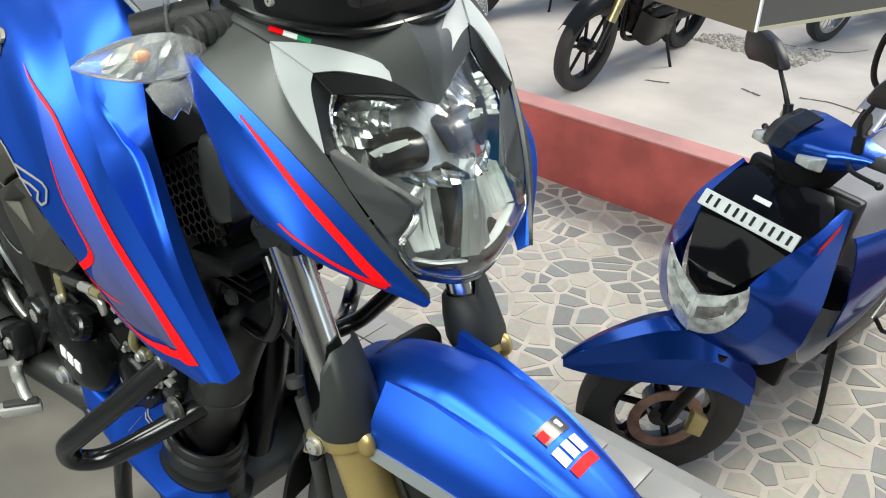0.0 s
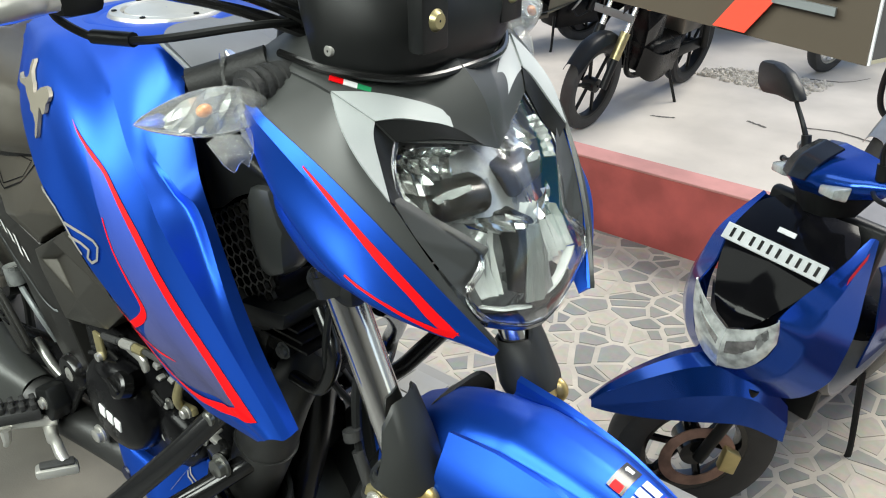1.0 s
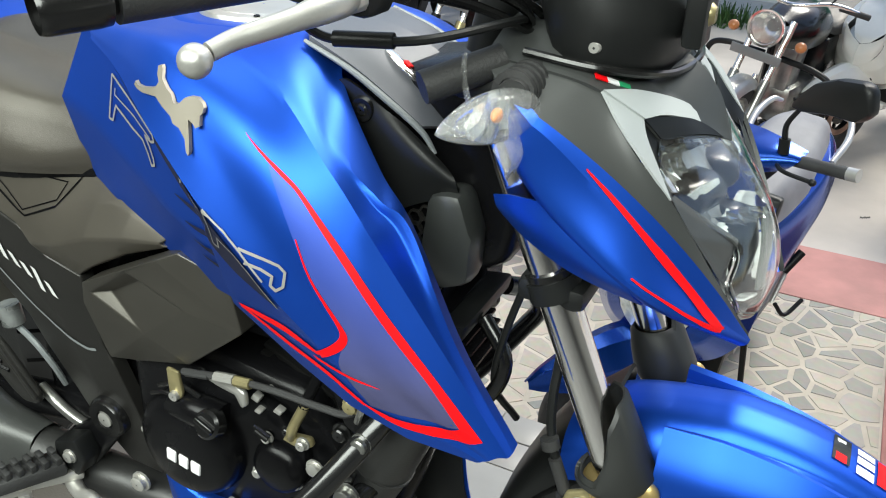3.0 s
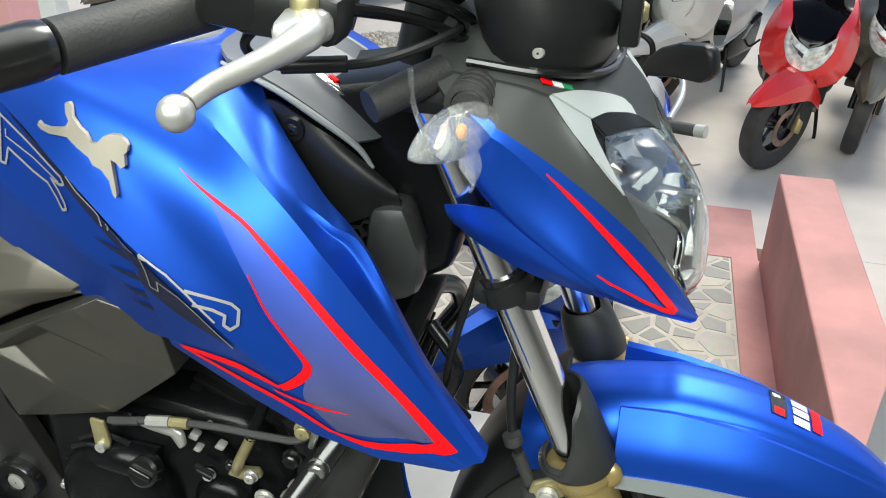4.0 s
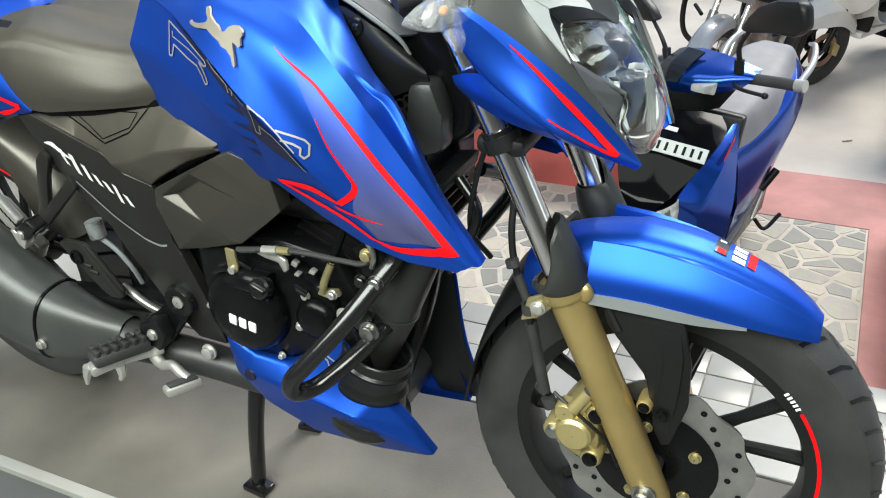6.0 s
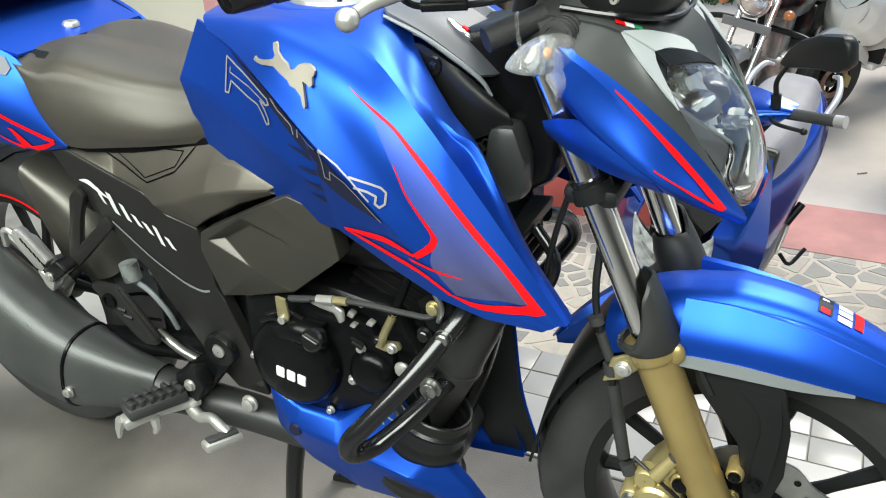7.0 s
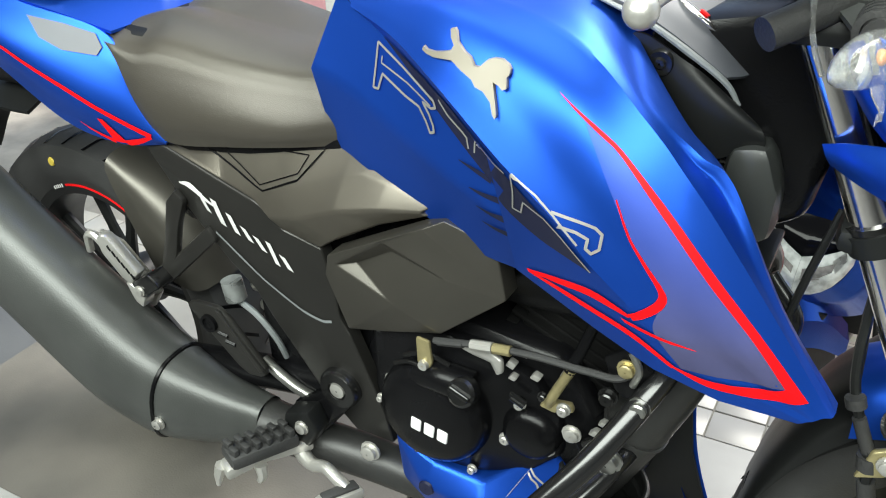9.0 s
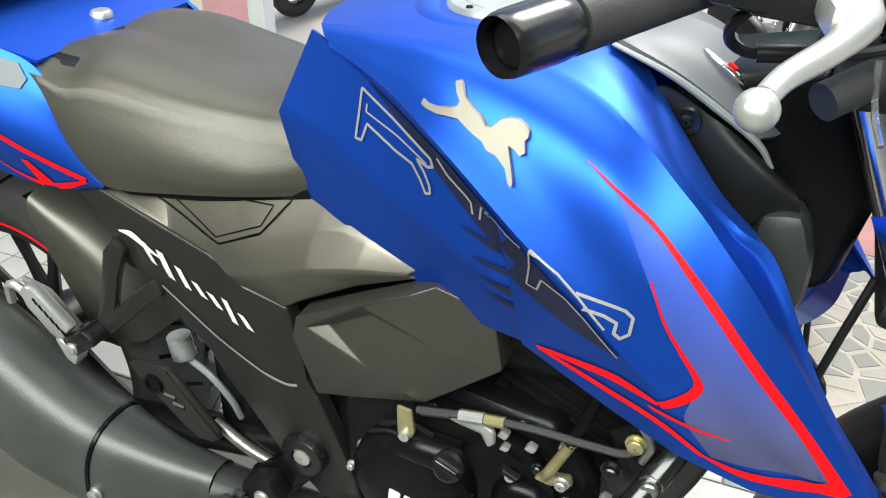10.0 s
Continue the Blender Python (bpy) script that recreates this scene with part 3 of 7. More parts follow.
REAR = [(1.17, [(0, 0.605), (-0.03, 0.601), (-0.050, 0.585), (-0.058, 0.55)]), (1.215, [(0, 0.630), (-0.03, 0.626), (-0.052, 0.608), (-0.062, 0.568)]),
        (1.262, [(0, 0.644), (-0.03, 0.640), (-0.052, 0.620), (-0.064, 0.585)]), (1.30, [(0, 0.647), (-0.03, 0.643), (-0.045, 0.622), (-0.060, 0.588)])]
mg = part("front_mudguard", turn(join_bm(halves(FEND, 55, 41, 0.003, (3, 4, 5)), halves(REAR, 24, 17, 0.003)), Matrix.Translation((0, YF, 0))), M["blue"], bike, "matte blue front mudguard with raised sides and small sticker", angle=18)
for sgn in (-1, 1):
    yv = lambda v: -v if sgn < 0 else v - 0.036
    lip = [[(1.264, yv(0.104), 0.589), (1.33, yv(0.100), 0.588), (1.40, yv(0.091), 0.578), (1.46, yv(0.079), 0.566)],
           [(1.268, yv(0.105), 0.574), (1.33, yv(0.101), 0.571), (1.40, yv(0.092), 0.565), (1.46, yv(0.08), 0.563)]]
    part("mudguard_insert", sheet(lip, 20, 4), M["grey"], mg, "silver grey lower insert")
    stay = [(1.280, 0.576), (1.338, 0.579), (1.39, 0.561), (1.403, 0.50), (1.404, 0.434), (1.386, 0.364), (1.374, 0.360), (1.363, 0.382), (1.351, 0.444), (1.346, 0.469), (1.292, 0.538)]
    part("mudguard_stay", slab(stay, yv(0.088), yv(0.096), 0.003), M["black"], mg, "black plastic stay")
    part("stay_rib", slab([(1.286, 0.572), (1.292, 0.574), (1.312, 0.535), (1.305, 0.533)], yv(0.0955), yv(0.0985), 0.001), M["guard"], mg)
    part("stay_ridge", sheet([[(1.335, yv(0.097), 0.555), (1.368, yv(0.1), 0.515), (1.366, yv(0.1), 0.45), (1.368, yv(0.098), 0.39)], [(1.385, yv(0.096), 0.55), (1.392, yv(0.101), 0.51), (1.390, yv(0.101), 0.45), (1.382, yv(0.097), 0.385)]], 14, 5), M["black"], mg)
    part("stay_bolt", bolt((1.372, yv(0.101), 0.417), 0.008, 0.004, "y", sgn), M["deep"], mg)
part("rear_flap", halves([(1.205, [(0, 0.632), (-0.04, 0.627), (-0.066, 0.60), (-0.07, 0.57)]), (1.14, [(0, 0.56), (-0.04, 0.552), (-0.07, 0.525), (-0.074, 0.50)]), (1.095, [(0, 0.46), (-0.045, 0.45), (-0.074, 0.43), (-0.078, 0.42)]), (1.072, [(0, 0.36), (-0.045, 0.352), (-0.075, 0.34), (-0.08, 0.335)])], 24, 15, 0.004), M["black"], mg, "black rear flap of the mudguard")

# ---- tank and bodywork ----
RAILS = [[(0.598, 0, 0.936), (0.70, 0, 0.951), (0.80, 0, 0.953), (0.872, 0, 0.949), (0.926, -0.085, 0.922), (0.985, -0.125, 0.865), (1.034, -0.150, 0.828), (1.093, -0.160, 0.725), (1.150, -0.165, 0.648)],
         [(0.603, -0.035, 0.937), (0.70, -0.045, 0.950), (0.80, -0.055, 0.954), (0.882, -0.070, 0.949), (0.957, -0.156, 0.895), (1.007, -0.163, 0.855), (1.037, -0.161, 0.832), (1.088, -0.175, 0.742), (1.150, -0.175, 0.646)],
         [(0.610, -0.060, 0.937), (0.70, -0.075, 0.9485), (0.799, -0.090, 0.9535), (0.890, -0.117, 0.943), (0.963, -0.170, 0.889), (1.003, -0.168, 0.850), (1.031, -0.168, 0.824), (1.086, -0.183, 0.741), (1.149, -0.180, 0.645)],
         [(0.618, -0.081, 0.937), (0.70, -0.099, 0.946), (0.797, -0.120, 0.952), (0.897, -0.152, 0.932), (0.967, -0.180, 0.884), (1.004, -0.189, 0.848), (1.030, -0.194, 0.820), (1.086, -0.190, 0.740), (1.148, -0.182, 0.645)],
         [(0.625, -0.090, 0.935), (0.70, -0.116, 0.943), (0.79, -0.150, 0.945), (0.895, -0.189, 0.906), (0.950, -0.206, 0.848), (1.00, -0.211, 0.792), (1.045, -0.210, 0.742), (1.09, -0.204, 0.696), (1.140, -0.190, 0.648)],
         [(0.632, -0.097, 0.932), (0.703, -0.130, 0.931), (0.787, -0.170, 0.924), (0.868, -0.203, 0.878), (0.925, -0.215, 0.826), (0.982, -0.215, 0.768), (1.03, -0.209, 0.718), (1.08, -0.200, 0.68), (1.135, -0.191, 0.645)],
         [(0.640, -0.103, 0.929), (0.712, -0.143, 0.916), (0.782, -0.186, 0.892), (0.858, -0.217, 0.846), (0.910, -0.225, 0.806), (0.950, -0.223, 0.763), (1.0, -0.213, 0.715), (1.06, -0.203, 0.675), (1.130, -0.192, 0.643)],
         [(0.648, -0.098, 0.922), (0.718, -0.137, 0.898), (0.79, -0.176, 0.870), (0.838, -0.200, 0.840), (0.856, -0.176, 0.716), (0.940, -0.190, 0.683), (1.0, -0.197, 0.660), (1.06, -0.197, 0.645), (1.125, -0.191, 0.640)]]


def straight(pts, n):
    return [np.array([np.interp(u, range(len(pts)), [p[k] for p in pts]) for k in range(3)]) for u in np.linspace(0, len(pts) - 1, n)]


def body(rails, n, m, creases):
    rows = [cr(r, n) for r in rails[:-1]] + [straight(rails[-1], n)]
    for k, p in enumerate(rows[0]):
        p[1] = min(p[1], 0)
    cols = []
    for j in range(n):
        half = across([r[j] for r in rows], m, creases)
        cols.append([np.array((p[0], -p[1], p[2])) for p in half[::-1]] + list(half))
    mid = len(cols[0]) // 2
    bm = bmesh.new()
    vs = [[bm.verts.new(p) for p in c] for c in cols]
    for i in range(n - 1):
        for j in range(len(vs[0]) - 1):
            if j == mid - 1 and min(cols[i][mid][1], cols[i + 1][mid][1]) < -1e-4:
                continue
            bm.faces.new([vs[i][j], vs[i + 1][j], vs[i + 1][j + 1], vs[i][j + 1]])
    bmesh.ops.remove_doubles(bm, verts=bm.verts, dist=1e-5)
    return thicken(bm, 0.003)


tank = part("fuel_tank", body(RAILS, 97, 57, (1, 3, 6)), M["blue"], bike, "matte blue fuel tank and shrouds with red pinstripes", angle=24)
shroud = tank
for s in (-1, 1):
    low = [[(0.612, 0.084 * s, 0.934), (0.66, 0.106 * s, 0.920), (0.72, 0.135 * s, 0.898), (0.785, 0.166 * s, 0.870), (0.845, 0.186 * s, 0.836), (0.90, 0.19 * s, 0.80)],
           [(0.577, 0.098 * s, 0.855), (0.64, 0.118 * s, 0.845), (0.71, 0.143 * s, 0.82), (0.77, 0.165 * s, 0.80), (0.82, 0.176 * s, 0.78), (0.87, 0.183 * s, 0.755)],
           [(0.59, 0.086 * s, 0.762), (0.645, 0.108 * s, 0.752), (0.70, 0.122 * s, 0.732), (0.755, 0.132 * s, 0.715), (0.80, 0.138 * s, 0.70), (0.85, 0.15 * s, 0.70)]]
    part("tank_side", sheet(low, 40, 19, (1,)), M["blue"], bike, "matte blue lower tank flank")

# filler cap
cap = part("filler_cap", lathe([(0.001, 0.961), (0.040, 0.961), (0.046, 0.9605), (0.048, 0.957), (0.048, 0.945), (0.001, 0.945)], (0.778, 0, 0), "z", 48, False), M["alu"], bike, "brushed aluminium filler cap")
part("cap_ring", lathe([(0.049, 0.958), (0.051, 0.9615), (0.063, 0.9605), (0.066, 0.956), (0.066, 0.945), (0.05, 0.945)], (0.778, 0, 0), "z", 48), M["alu"], cap)
for k in range(6):
    part("cap_screw", lathe([(0.001, 0.0625), (0.003, 0.0625), (0.0035, 0.061), (0.001, 0.061)], (0.778 + 0.057 * math.cos(k * 1.047), 0.057 * math.sin(k * 1.047), 0.9), "z", 8, False), M["deep"], cap)
part("cap_well", lathe([(0.066, 0.952), (0.070, 0.9535), (0.082, 0.9575), (0.090, 0.9560), (0.098, 0.950)], (0.778, 0, 0), "z", 56, False), M["blue"], bike, "raised blue rim round the filler cap")
# grey cover between tank and bars, with a small key badge
for s in (-1, 1):
    part("tank_shoulder_cover", sheet([[(0.862, 0.0 * s, 0.957), (0.93, 0.0 * s, 0.957), (0.98, 0.0 * s, 0.938), (1.035, 0.0 * s, 0.895)],
                                       [(0.872, 0.055 * s, 0.960), (0.93, 0.055 * s, 0.953), (0.975, 0.055 * s, 0.931), (1.022, 0.055 * s, 0.89)],
                                       [(0.890, 0.082 * s, 0.956), (0.935, 0.085 * s, 0.939), (0.97, 0.085 * s, 0.919), (1.007, 0.083 * s, 0.893)]], 24, 13), M["cover"], bike, "satin grey cover on the tank shoulder")
    part("cover_lip", tube([(0.886, 0.084 * s, 0.956), (0.935, 0.087 * s, 0.938), (0.972, 0.087 * s, 0.917), (1.008, 0.085 * s, 0.892), (1.022, 0.083 * s, 0.872)], [0.002, 0.003, 0.0035, 0.003, 0.002], 25, 8), M["grey"], bike)
bdg = part("key_badge", turn(ball((0, 0, 0), 0.024, 0.010, 0.004), Matrix.Translation((0.972, -0.052, 0.938)) @ Euler((radians(-18), radians(32), radians(-10))).to_matrix().to_4x4()), M["chrome"], bike, "small chrome badge with red bar")
part("badge_bar", turn(box(-0.003, 0.006, -0.004, 0.004, 0.003, 0.0052, 0.001), Matrix.Translation((0.974, -0.053, 0.938)) @ Euler((radians(-18), radians(32), radians(-10))).to_matrix().to_4x4()), M["red"], bdg)
part("damper_tube", tube([(1.045, -0.156, 0.957), (1.092, -0.108, 0.975)], 0.0135, seg=18), M["rubber"], bike, "black rubber tube")
part("tube_clip", tube([(1.073, -0.14, 0.985), (1.075, -0.143, 0.965), (1.080, -0.142, 0.945), (1.088, -0.138, 0.925)], 0.0025, 13, 6), M["wrap"], bike)
for s in (-1, 1):
    part("side_plate", sheet([[(0.912, 0.078 * s, 0.918), (0.935, 0.086 * s, 0.928), (0.975, 0.089 * s, 0.906), (1.022, 0.086 * s, 0.868)],
                              [(0.930, 0.082 * s, 0.87), (0.965, 0.092 * s, 0.872), (1.01, 0.095 * s, 0.868), (1.048, 0.088 * s, 0.848)],
                              [(0.94, 0.08 * s, 0.785), (0.97, 0.09 * s, 0.798), (1.005, 0.09 * s, 0.822), (1.045, 0.08 * s, 0.838)]], 20, 13), M["black"], bike, "black radiator side plate")
part("plate_screw", lathe([(0.001, -0.004), (0.004, -0.004), (0.006, -0.002), (0.011, -0.003), (0.013, 0.002), (0.001, 0.002)], (0.953, -0.094, 0.905), "y", 18, False), M["gloss"], bike)

# ---- seat and tail ----
SEAT = [(0.25, [(0, 0.854), (-0.05, 0.857), (-0.085, 0.853), (-0.10, 0.848), (-0.101, 0.84), (-0.098, 0.825)]),
        (0.30, [(0, 0.858), (-0.045, 0.868), (-0.085, 0.850), (-0.102, 0.834), (-0.110, 0.79), (-0.104, 0.755)]),
        (0.345, [(0, 0.856), (-0.05, 0.866), (-0.082, 0.855), (-0.098, 0.838), (-0.114, 0.775), (-0.105, 0.731)]),
        (0.44, [(0, 0.848), (-0.05, 0.852), (-0.082, 0.842), (-0.096, 0.826), (-0.114, 0.775), (-0.105, 0.742)]),
        (0.53, [(0, 0.842), (-0.05, 0.842), (-0.076, 0.834), (-0.089, 0.818), (-0.106, 0.778), (-0.10, 0.755)]),
        (0.605, [(0, 0.862), (-0.045, 0.854), (-0.072, 0.838), (-0.088, 0.815), (-0.094, 0.79), (-0.088, 0.766)])]
part("rider_seat", askew(halves(SEAT, 40, 31, 0.004, (3,))), M["seat"], bike, "black textured rider seat", angle=50)
PILL = [(-0.26, [(0, 0.985), (-0.05, 0.982), (-0.075, 0.968), (-0.08, 0.95)]), (-0.15, [(0, 0.995), (-0.07, 0.988), (-0.1, 0.968), (-0.105, 0.945)]),
        (0.0, [(0, 0.985), (-0.08, 0.977), (-0.11, 0.955), (-0.115, 0.925)]), (0.11, [(0, 0.96), (-0.07, 0.953), (-0.10, 0.93), (-0.1, 0.905)]), (0.165, [(0, 0.925), (-0.06, 0.917), (-0.085, 0.9), (-0.085, 0.888)])]
part("pillion_seat", askew(halves(PILL, 30, 21, 0.004)), M["seat"], bike, "black pillion seat")
for s in (-1, 1):
    TU = [(0.338, 0.104 * s, 0.736), (0.298, 0.111 * s, 0.80), (0.255, 0.100 * s, 0.858), (0.12, 0.110 * s, 0.89), (-0.08, 0.10 * s, 0.93), (-0.25, 0.07 * s, 0.945)]
    TM = [(0.336, 0.109 * s, 0.728), (0.285, 0.123 * s, 0.760), (0.222, 0.136 * s, 0.790), (0.10, 0.142 * s, 0.845), (-0.08, 0.12 * s, 0.90), (-0.25, 0.075 * s, 0.925)]
    TL = [(0.330, 0.104 * s, 0.722), (0.255, 0.113 * s, 0.716), (0.17, 0.120 * s, 0.735), (0.06, 0.122 * s, 0.80), (-0.10, 0.1 * s, 0.86), (-0.25, 0.065 * s, 0.905)]
    tl = part("tail_panel", askew(sheet([TU, TM, TL], 40, 25)), M["blue"], bike, "matte blue tail panel with red edge stripe")
    if s < 0:
        tail = tl
part("tail_top", askew(halves([(-0.27, [(0, 0.95), (-0.04, 0.948), (-0.07, 0.942)]), (0.02, [(0, 0.912), (-0.06, 0.911), (-0.108, 0.906)]), (0.262, [(0, 0.855), (-0.06, 0.856), (-0.097, 0.856)])], 20, 9, 0.004)), M["blue"], bike, "matte blue tail top")
part("seat_bolt", lathe([(0.001, 0.009), (0.011, 0.009), (0.014, 0.005), (0.014, 0), (0.001, 0)], (0.225, 0.051, 0.866), "z", 20, False), M["alu"], bike)

# ---- side panels ----
for s in (-1, 1):
    sv = [(0.318, 0.082, 0.730), (0.40, 0.076, 0.756), (0.50, 0.073, 0.775), (0.62, 0.087, 0.778), (0.70, 0.104, 0.770), (0.757, 0.122, 0.756),
          (0.320, 0.100, 0.722), (0.426, 0.113, 0.694), (0.476, 0.120, 0.683), (0.522, 0.120, 0.703), (0.564, 0.120, 0.721), (0.615, 0.121, 0.739), (0.645, 0.122, 0.747), (0.680, 0.126, 0.747), (0.744, 0.136, 0.739),
          (0.506, 0.130, 0.668), (0.556, 0.138, 0.682), (0.614, 0.142, 0.706), (0.672, 0.142, 0.720), (0.726, 0.141, 0.728),
          (0.519, 0.122, 0.652), (0.575, 0.1235, 0.640), (0.600, 0.128, 0.658), (0.667, 0.132, 0.696), (0.735, 0.134, 0.724), (0.64, 0.09, 0.60)]
    upp = part("side_panel", facets([(x, y * s, z) for x, y, z in sv], [(0, 1, 7, 6), (1, 2, 9, 8, 7), (2, 3, 11, 10, 9), (3, 4, 13, 12, 11), (4, 5, 14, 13),
                                                                         (8, 9, 16, 15), (9, 10, 11, 17, 16), (11, 12, 13, 18, 17), (13, 14, 19, 18), (15, 16, 22, 21, 20), (16, 17, 23, 22), (17, 18, 19, 24, 23)], bevel=0.004), M["panel"], bike, "satin dark grey side panel", angle=34)
    lv_ = [(0.290, 0.104, 0.716), (0.320, 0.100, 0.722), (0.426, 0.113, 0.694), (0.476, 0.120, 0.683), (0.510, 0.126, 0.668), (0.519, 0.122, 0.652), (0.575, 0.1235, 0.640), (0.590, 0.124, 0.58), (0.590, 0.122, 0.543), (0.604, 0.122, 0.520), (0.622, 0.120, 0.468), (0.64, 0.114, 0.40), (0.645, 0.106, 0.345),
           (0.585, 0.105, 0.345), (0.536, 0.108, 0.400), (0.495, 0.108, 0.462), (0.467, 0.108, 0.501), (0.445, 0.107, 0.536), (0.408, 0.106, 0.568), (0.367, 0.104, 0.610), (0.334, 0.102, 0.648), (0.306, 0.102, 0.690), (0.385, 0.114, 0.664), (0.455, 0.118, 0.618), (0.525, 0.121, 0.560), (0.565, 0.119, 0.470)]
    pl = part("frame_cover", facets([(x, y * s, z) for x, y, z in lv_], [(0, 1, 2, 22, 21), (2, 3, 4, 5, 23, 22), (5, 6, 7, 24, 23), (7, 8, 9, 10, 25, 24), (10, 11, 12, 13, 14, 25), (14, 15, 16, 25), (16, 17, 24, 25), (17, 18, 23, 24), (18, 19, 22, 23), (19, 20, 21, 22)], bevel=0.004, inner=0.02), M["framecover"], bike, "frame cover with shade in its colour, grey line and lettering", angle=34)
    av = [(0.597, 0.140, 0.645), (0.738, 0.160, 0.722), (0.762, 0.152, 0.733), (0.815, 0.140, 0.709), (0.824, 0.136, 0.643), (0.742, 0.134, 0.574), (0.660, 0.124, 0.546), (0.606, 0.126, 0.534), (0.586, 0.134, 0.612),
          (0.606, 0.139, 0.634), (0.681, 0.149, 0.687), (0.758, 0.146, 0.657), (0.680, 0.136, 0.598), (0.629, 0.126, 0.637), (0.684, 0.134, 0.669)]
    abx = part("airbox_cover", facets([(x, y * s, z) for x, y, z in av], [(0, 1, 10, 9), (1, 4, 11, 10), (4, 5, 12, 11), (5, 6, 7, 12), (7, 8, 9, 12), (8, 0, 9), (1, 2, 3, 4), (9, 10, 14, 13), (10, 11, 14), (13, 14, 11, 12), (9, 13, 12)], bevel=0.003), M["airbox"], bike, "dark grey airbox cover with recessed scoop", angle=22)
    if s < 0:
        panel_r, plate_r, airbox_r = upp, pl, abx
part("frame_core", box(0.30, 0.95, -0.095, 0.095, 0.60, 0.80, 0.03), M["deep"], bike)
part("frame_core", box(0.42, 0.68, -0.09, 0.09, 0.34, 0.62, 0.03), M["deep"], bike)
part("subframe", box(-0.1, 0.32, -0.085, 0.085, 0.75, 0.86, 0.02), M["deep"], bike)

# ---- headlamp ----
YC = 0.0
# The steered front end points a little to the right.
STEER = Matrix.Translation((1.035, 0, 0.96)) @ Matrix.Rotation(radians(-4.2), 4, Vector((-0.393, 0, 0.9195))) @ Matrix.Translation((-1.035, 0, -0.96))
UNSTEER = STEER.inverted()
OTHER = STEER @ Matrix.Diagonal((1, -1, 1, 1)) @ UNSTEER


def far(p):
    """The same point on the other side of the steered centre plane."""
    return tuple(OTHER @ Vector(p))


def both(rails):
    return [[far(p) for p in r] for r in rails]


def mid(x, z):
    return tuple(STEER @ Vector((x, 0, z)))


def steered(sections, n, m, thick, creases=()):
    """A body about the steered centre plane; a section's first point lies on that plane."""
    loc = []
    for sec in sections:
        q = [UNSTEER @ Vector(p) for p in sec]
        q[0].y = 0
        loc.append([tuple(p) for p in q])
    return turn(halves(loc, n, m, thick, creases), STEER)


def pair(name, rails, n, m, creases, thick, material, label="", angle=40, smooth=True):
    a = part(name, sheet(rails, n, m, creases, thick), material, bike, label, smooth, angle)
    part(name, sheet(both(rails), n, m, creases, thick), material, bike, label, smooth, angle)
    return a


U = [(1.108, -0.150, 0.962), (1.146, -0.157, 0.948), (1.195, -0.146, 0.914), (1.245, -0.130, 0.868), (1.285, -0.108, 0.818), (1.316, -0.078, 0.764)]
CREASE = [(1.112, -0.155, 0.957), (1.150, -0.162, 0.940), (1.191, -0.1545, 0.9035), (1.238, -0.1415, 0.857), (1.279, -0.1185, 0.807), (1.3155, -0.0795, 0.7632)]
BELLY = [(1.116, -0.152, 0.928), (1.138, -0.160, 0.908), (1.170, -0.165, 0.880), (1.222, -0.163, 0.841), (1.262, -0.144, 0.810), (1.315, -0.0805, 0.7622)]
LW = [(1.114, -0.140, 0.918), (1.134, -0.148, 0.895), (1.164, -0.151, 0.869), (1.214, -0.150, 0.829), (1.256, -0.130, 0.800), (1.312, -0.080, 0.760)]
IN = [(1.112, -0.112, 0.915), (1.132, -0.116, 0.89), (1.162, -0.116, 0.864), (1.21, -0.114, 0.826), (1.25, -0.10, 0.793), (1.308, -0.072, 0.757)]
LR = [(1.078, -0.112, 0.979), (1.150, -0.119, 0.973), (1.176, -0.1155, 0.9645), (1.195, -0.1255, 0.944), (1.217, -0.129, 0.920), (1.243, -0.1225, 0.891), (1.280, -0.106, 0.832), (1.3155, -0.0785, 0.770)]
hl = pair("headlamp_cowl", [U, LR], 40, 7, (), 0.004, M["cowl"], "satin black headlamp cowl")
hb = pair("headlamp_panel", [U, CREASE, BELLY, LW, IN], 40, 33, (1, 3), 0.003, M["blue"], "matte blue headlamp side panel with red stripe", 22)
wing = [[(1.098, -0.119, 0.864), (1.122, -0.135, 0.874), (1.160, -0.154, 0.880), (1.190, -0.163, 0.862), (1.226, -0.163, 0.838)],
        [(1.102, -0.122, 0.857), (1.128, -0.141, 0.859), (1.166, -0.159, 0.857), (1.198, -0.163, 0.842), (1.232, -0.157, 0.825)],
        [(1.106, -0.119, 0.850), (1.134, -0.136, 0.842), (1.172, -0.150, 0.832), (1.205, -0.150, 0.822), (1.238, -0.144, 0.812)],
        [(1.106, -0.100, 0.850), (1.136, -0.110, 0.838), (1.174, -0.118, 0.826), (1.207, -0.118, 0.816), (1.240, -0.112, 0.806)]]
pair("headlamp_wing", wing, 26, 22, (2,), 0.003, M["blue"], "matte blue lower wing of the headlamp panel")
# dark cowl wedge between the two lamps
wedge = [(1.241, -0.1215, 0.893), (1.264, -0.096, 0.868), (1.291, -0.069, 0.8425), (1.289, -0.083, 0.829), (1.2885, -0.0905, 0.8205), (1.2995, -0.087, 0.800), (1.286, -0.102, 0.824), (1.262, -0.116, 0.862)]
for sd in (0, 1):
    part("cowl_wedge", facets([far(p) for p in wedge] if sd else wedge, [(0, 1, 7), (1, 2, 7), (7, 2, 3), (7, 3, 6), (3, 4, 6), (4, 5, 6)], inner=0.010, bevel=0.0025), M["cowl"], bike, "satin black cowl wedge between the lamps", angle=35)
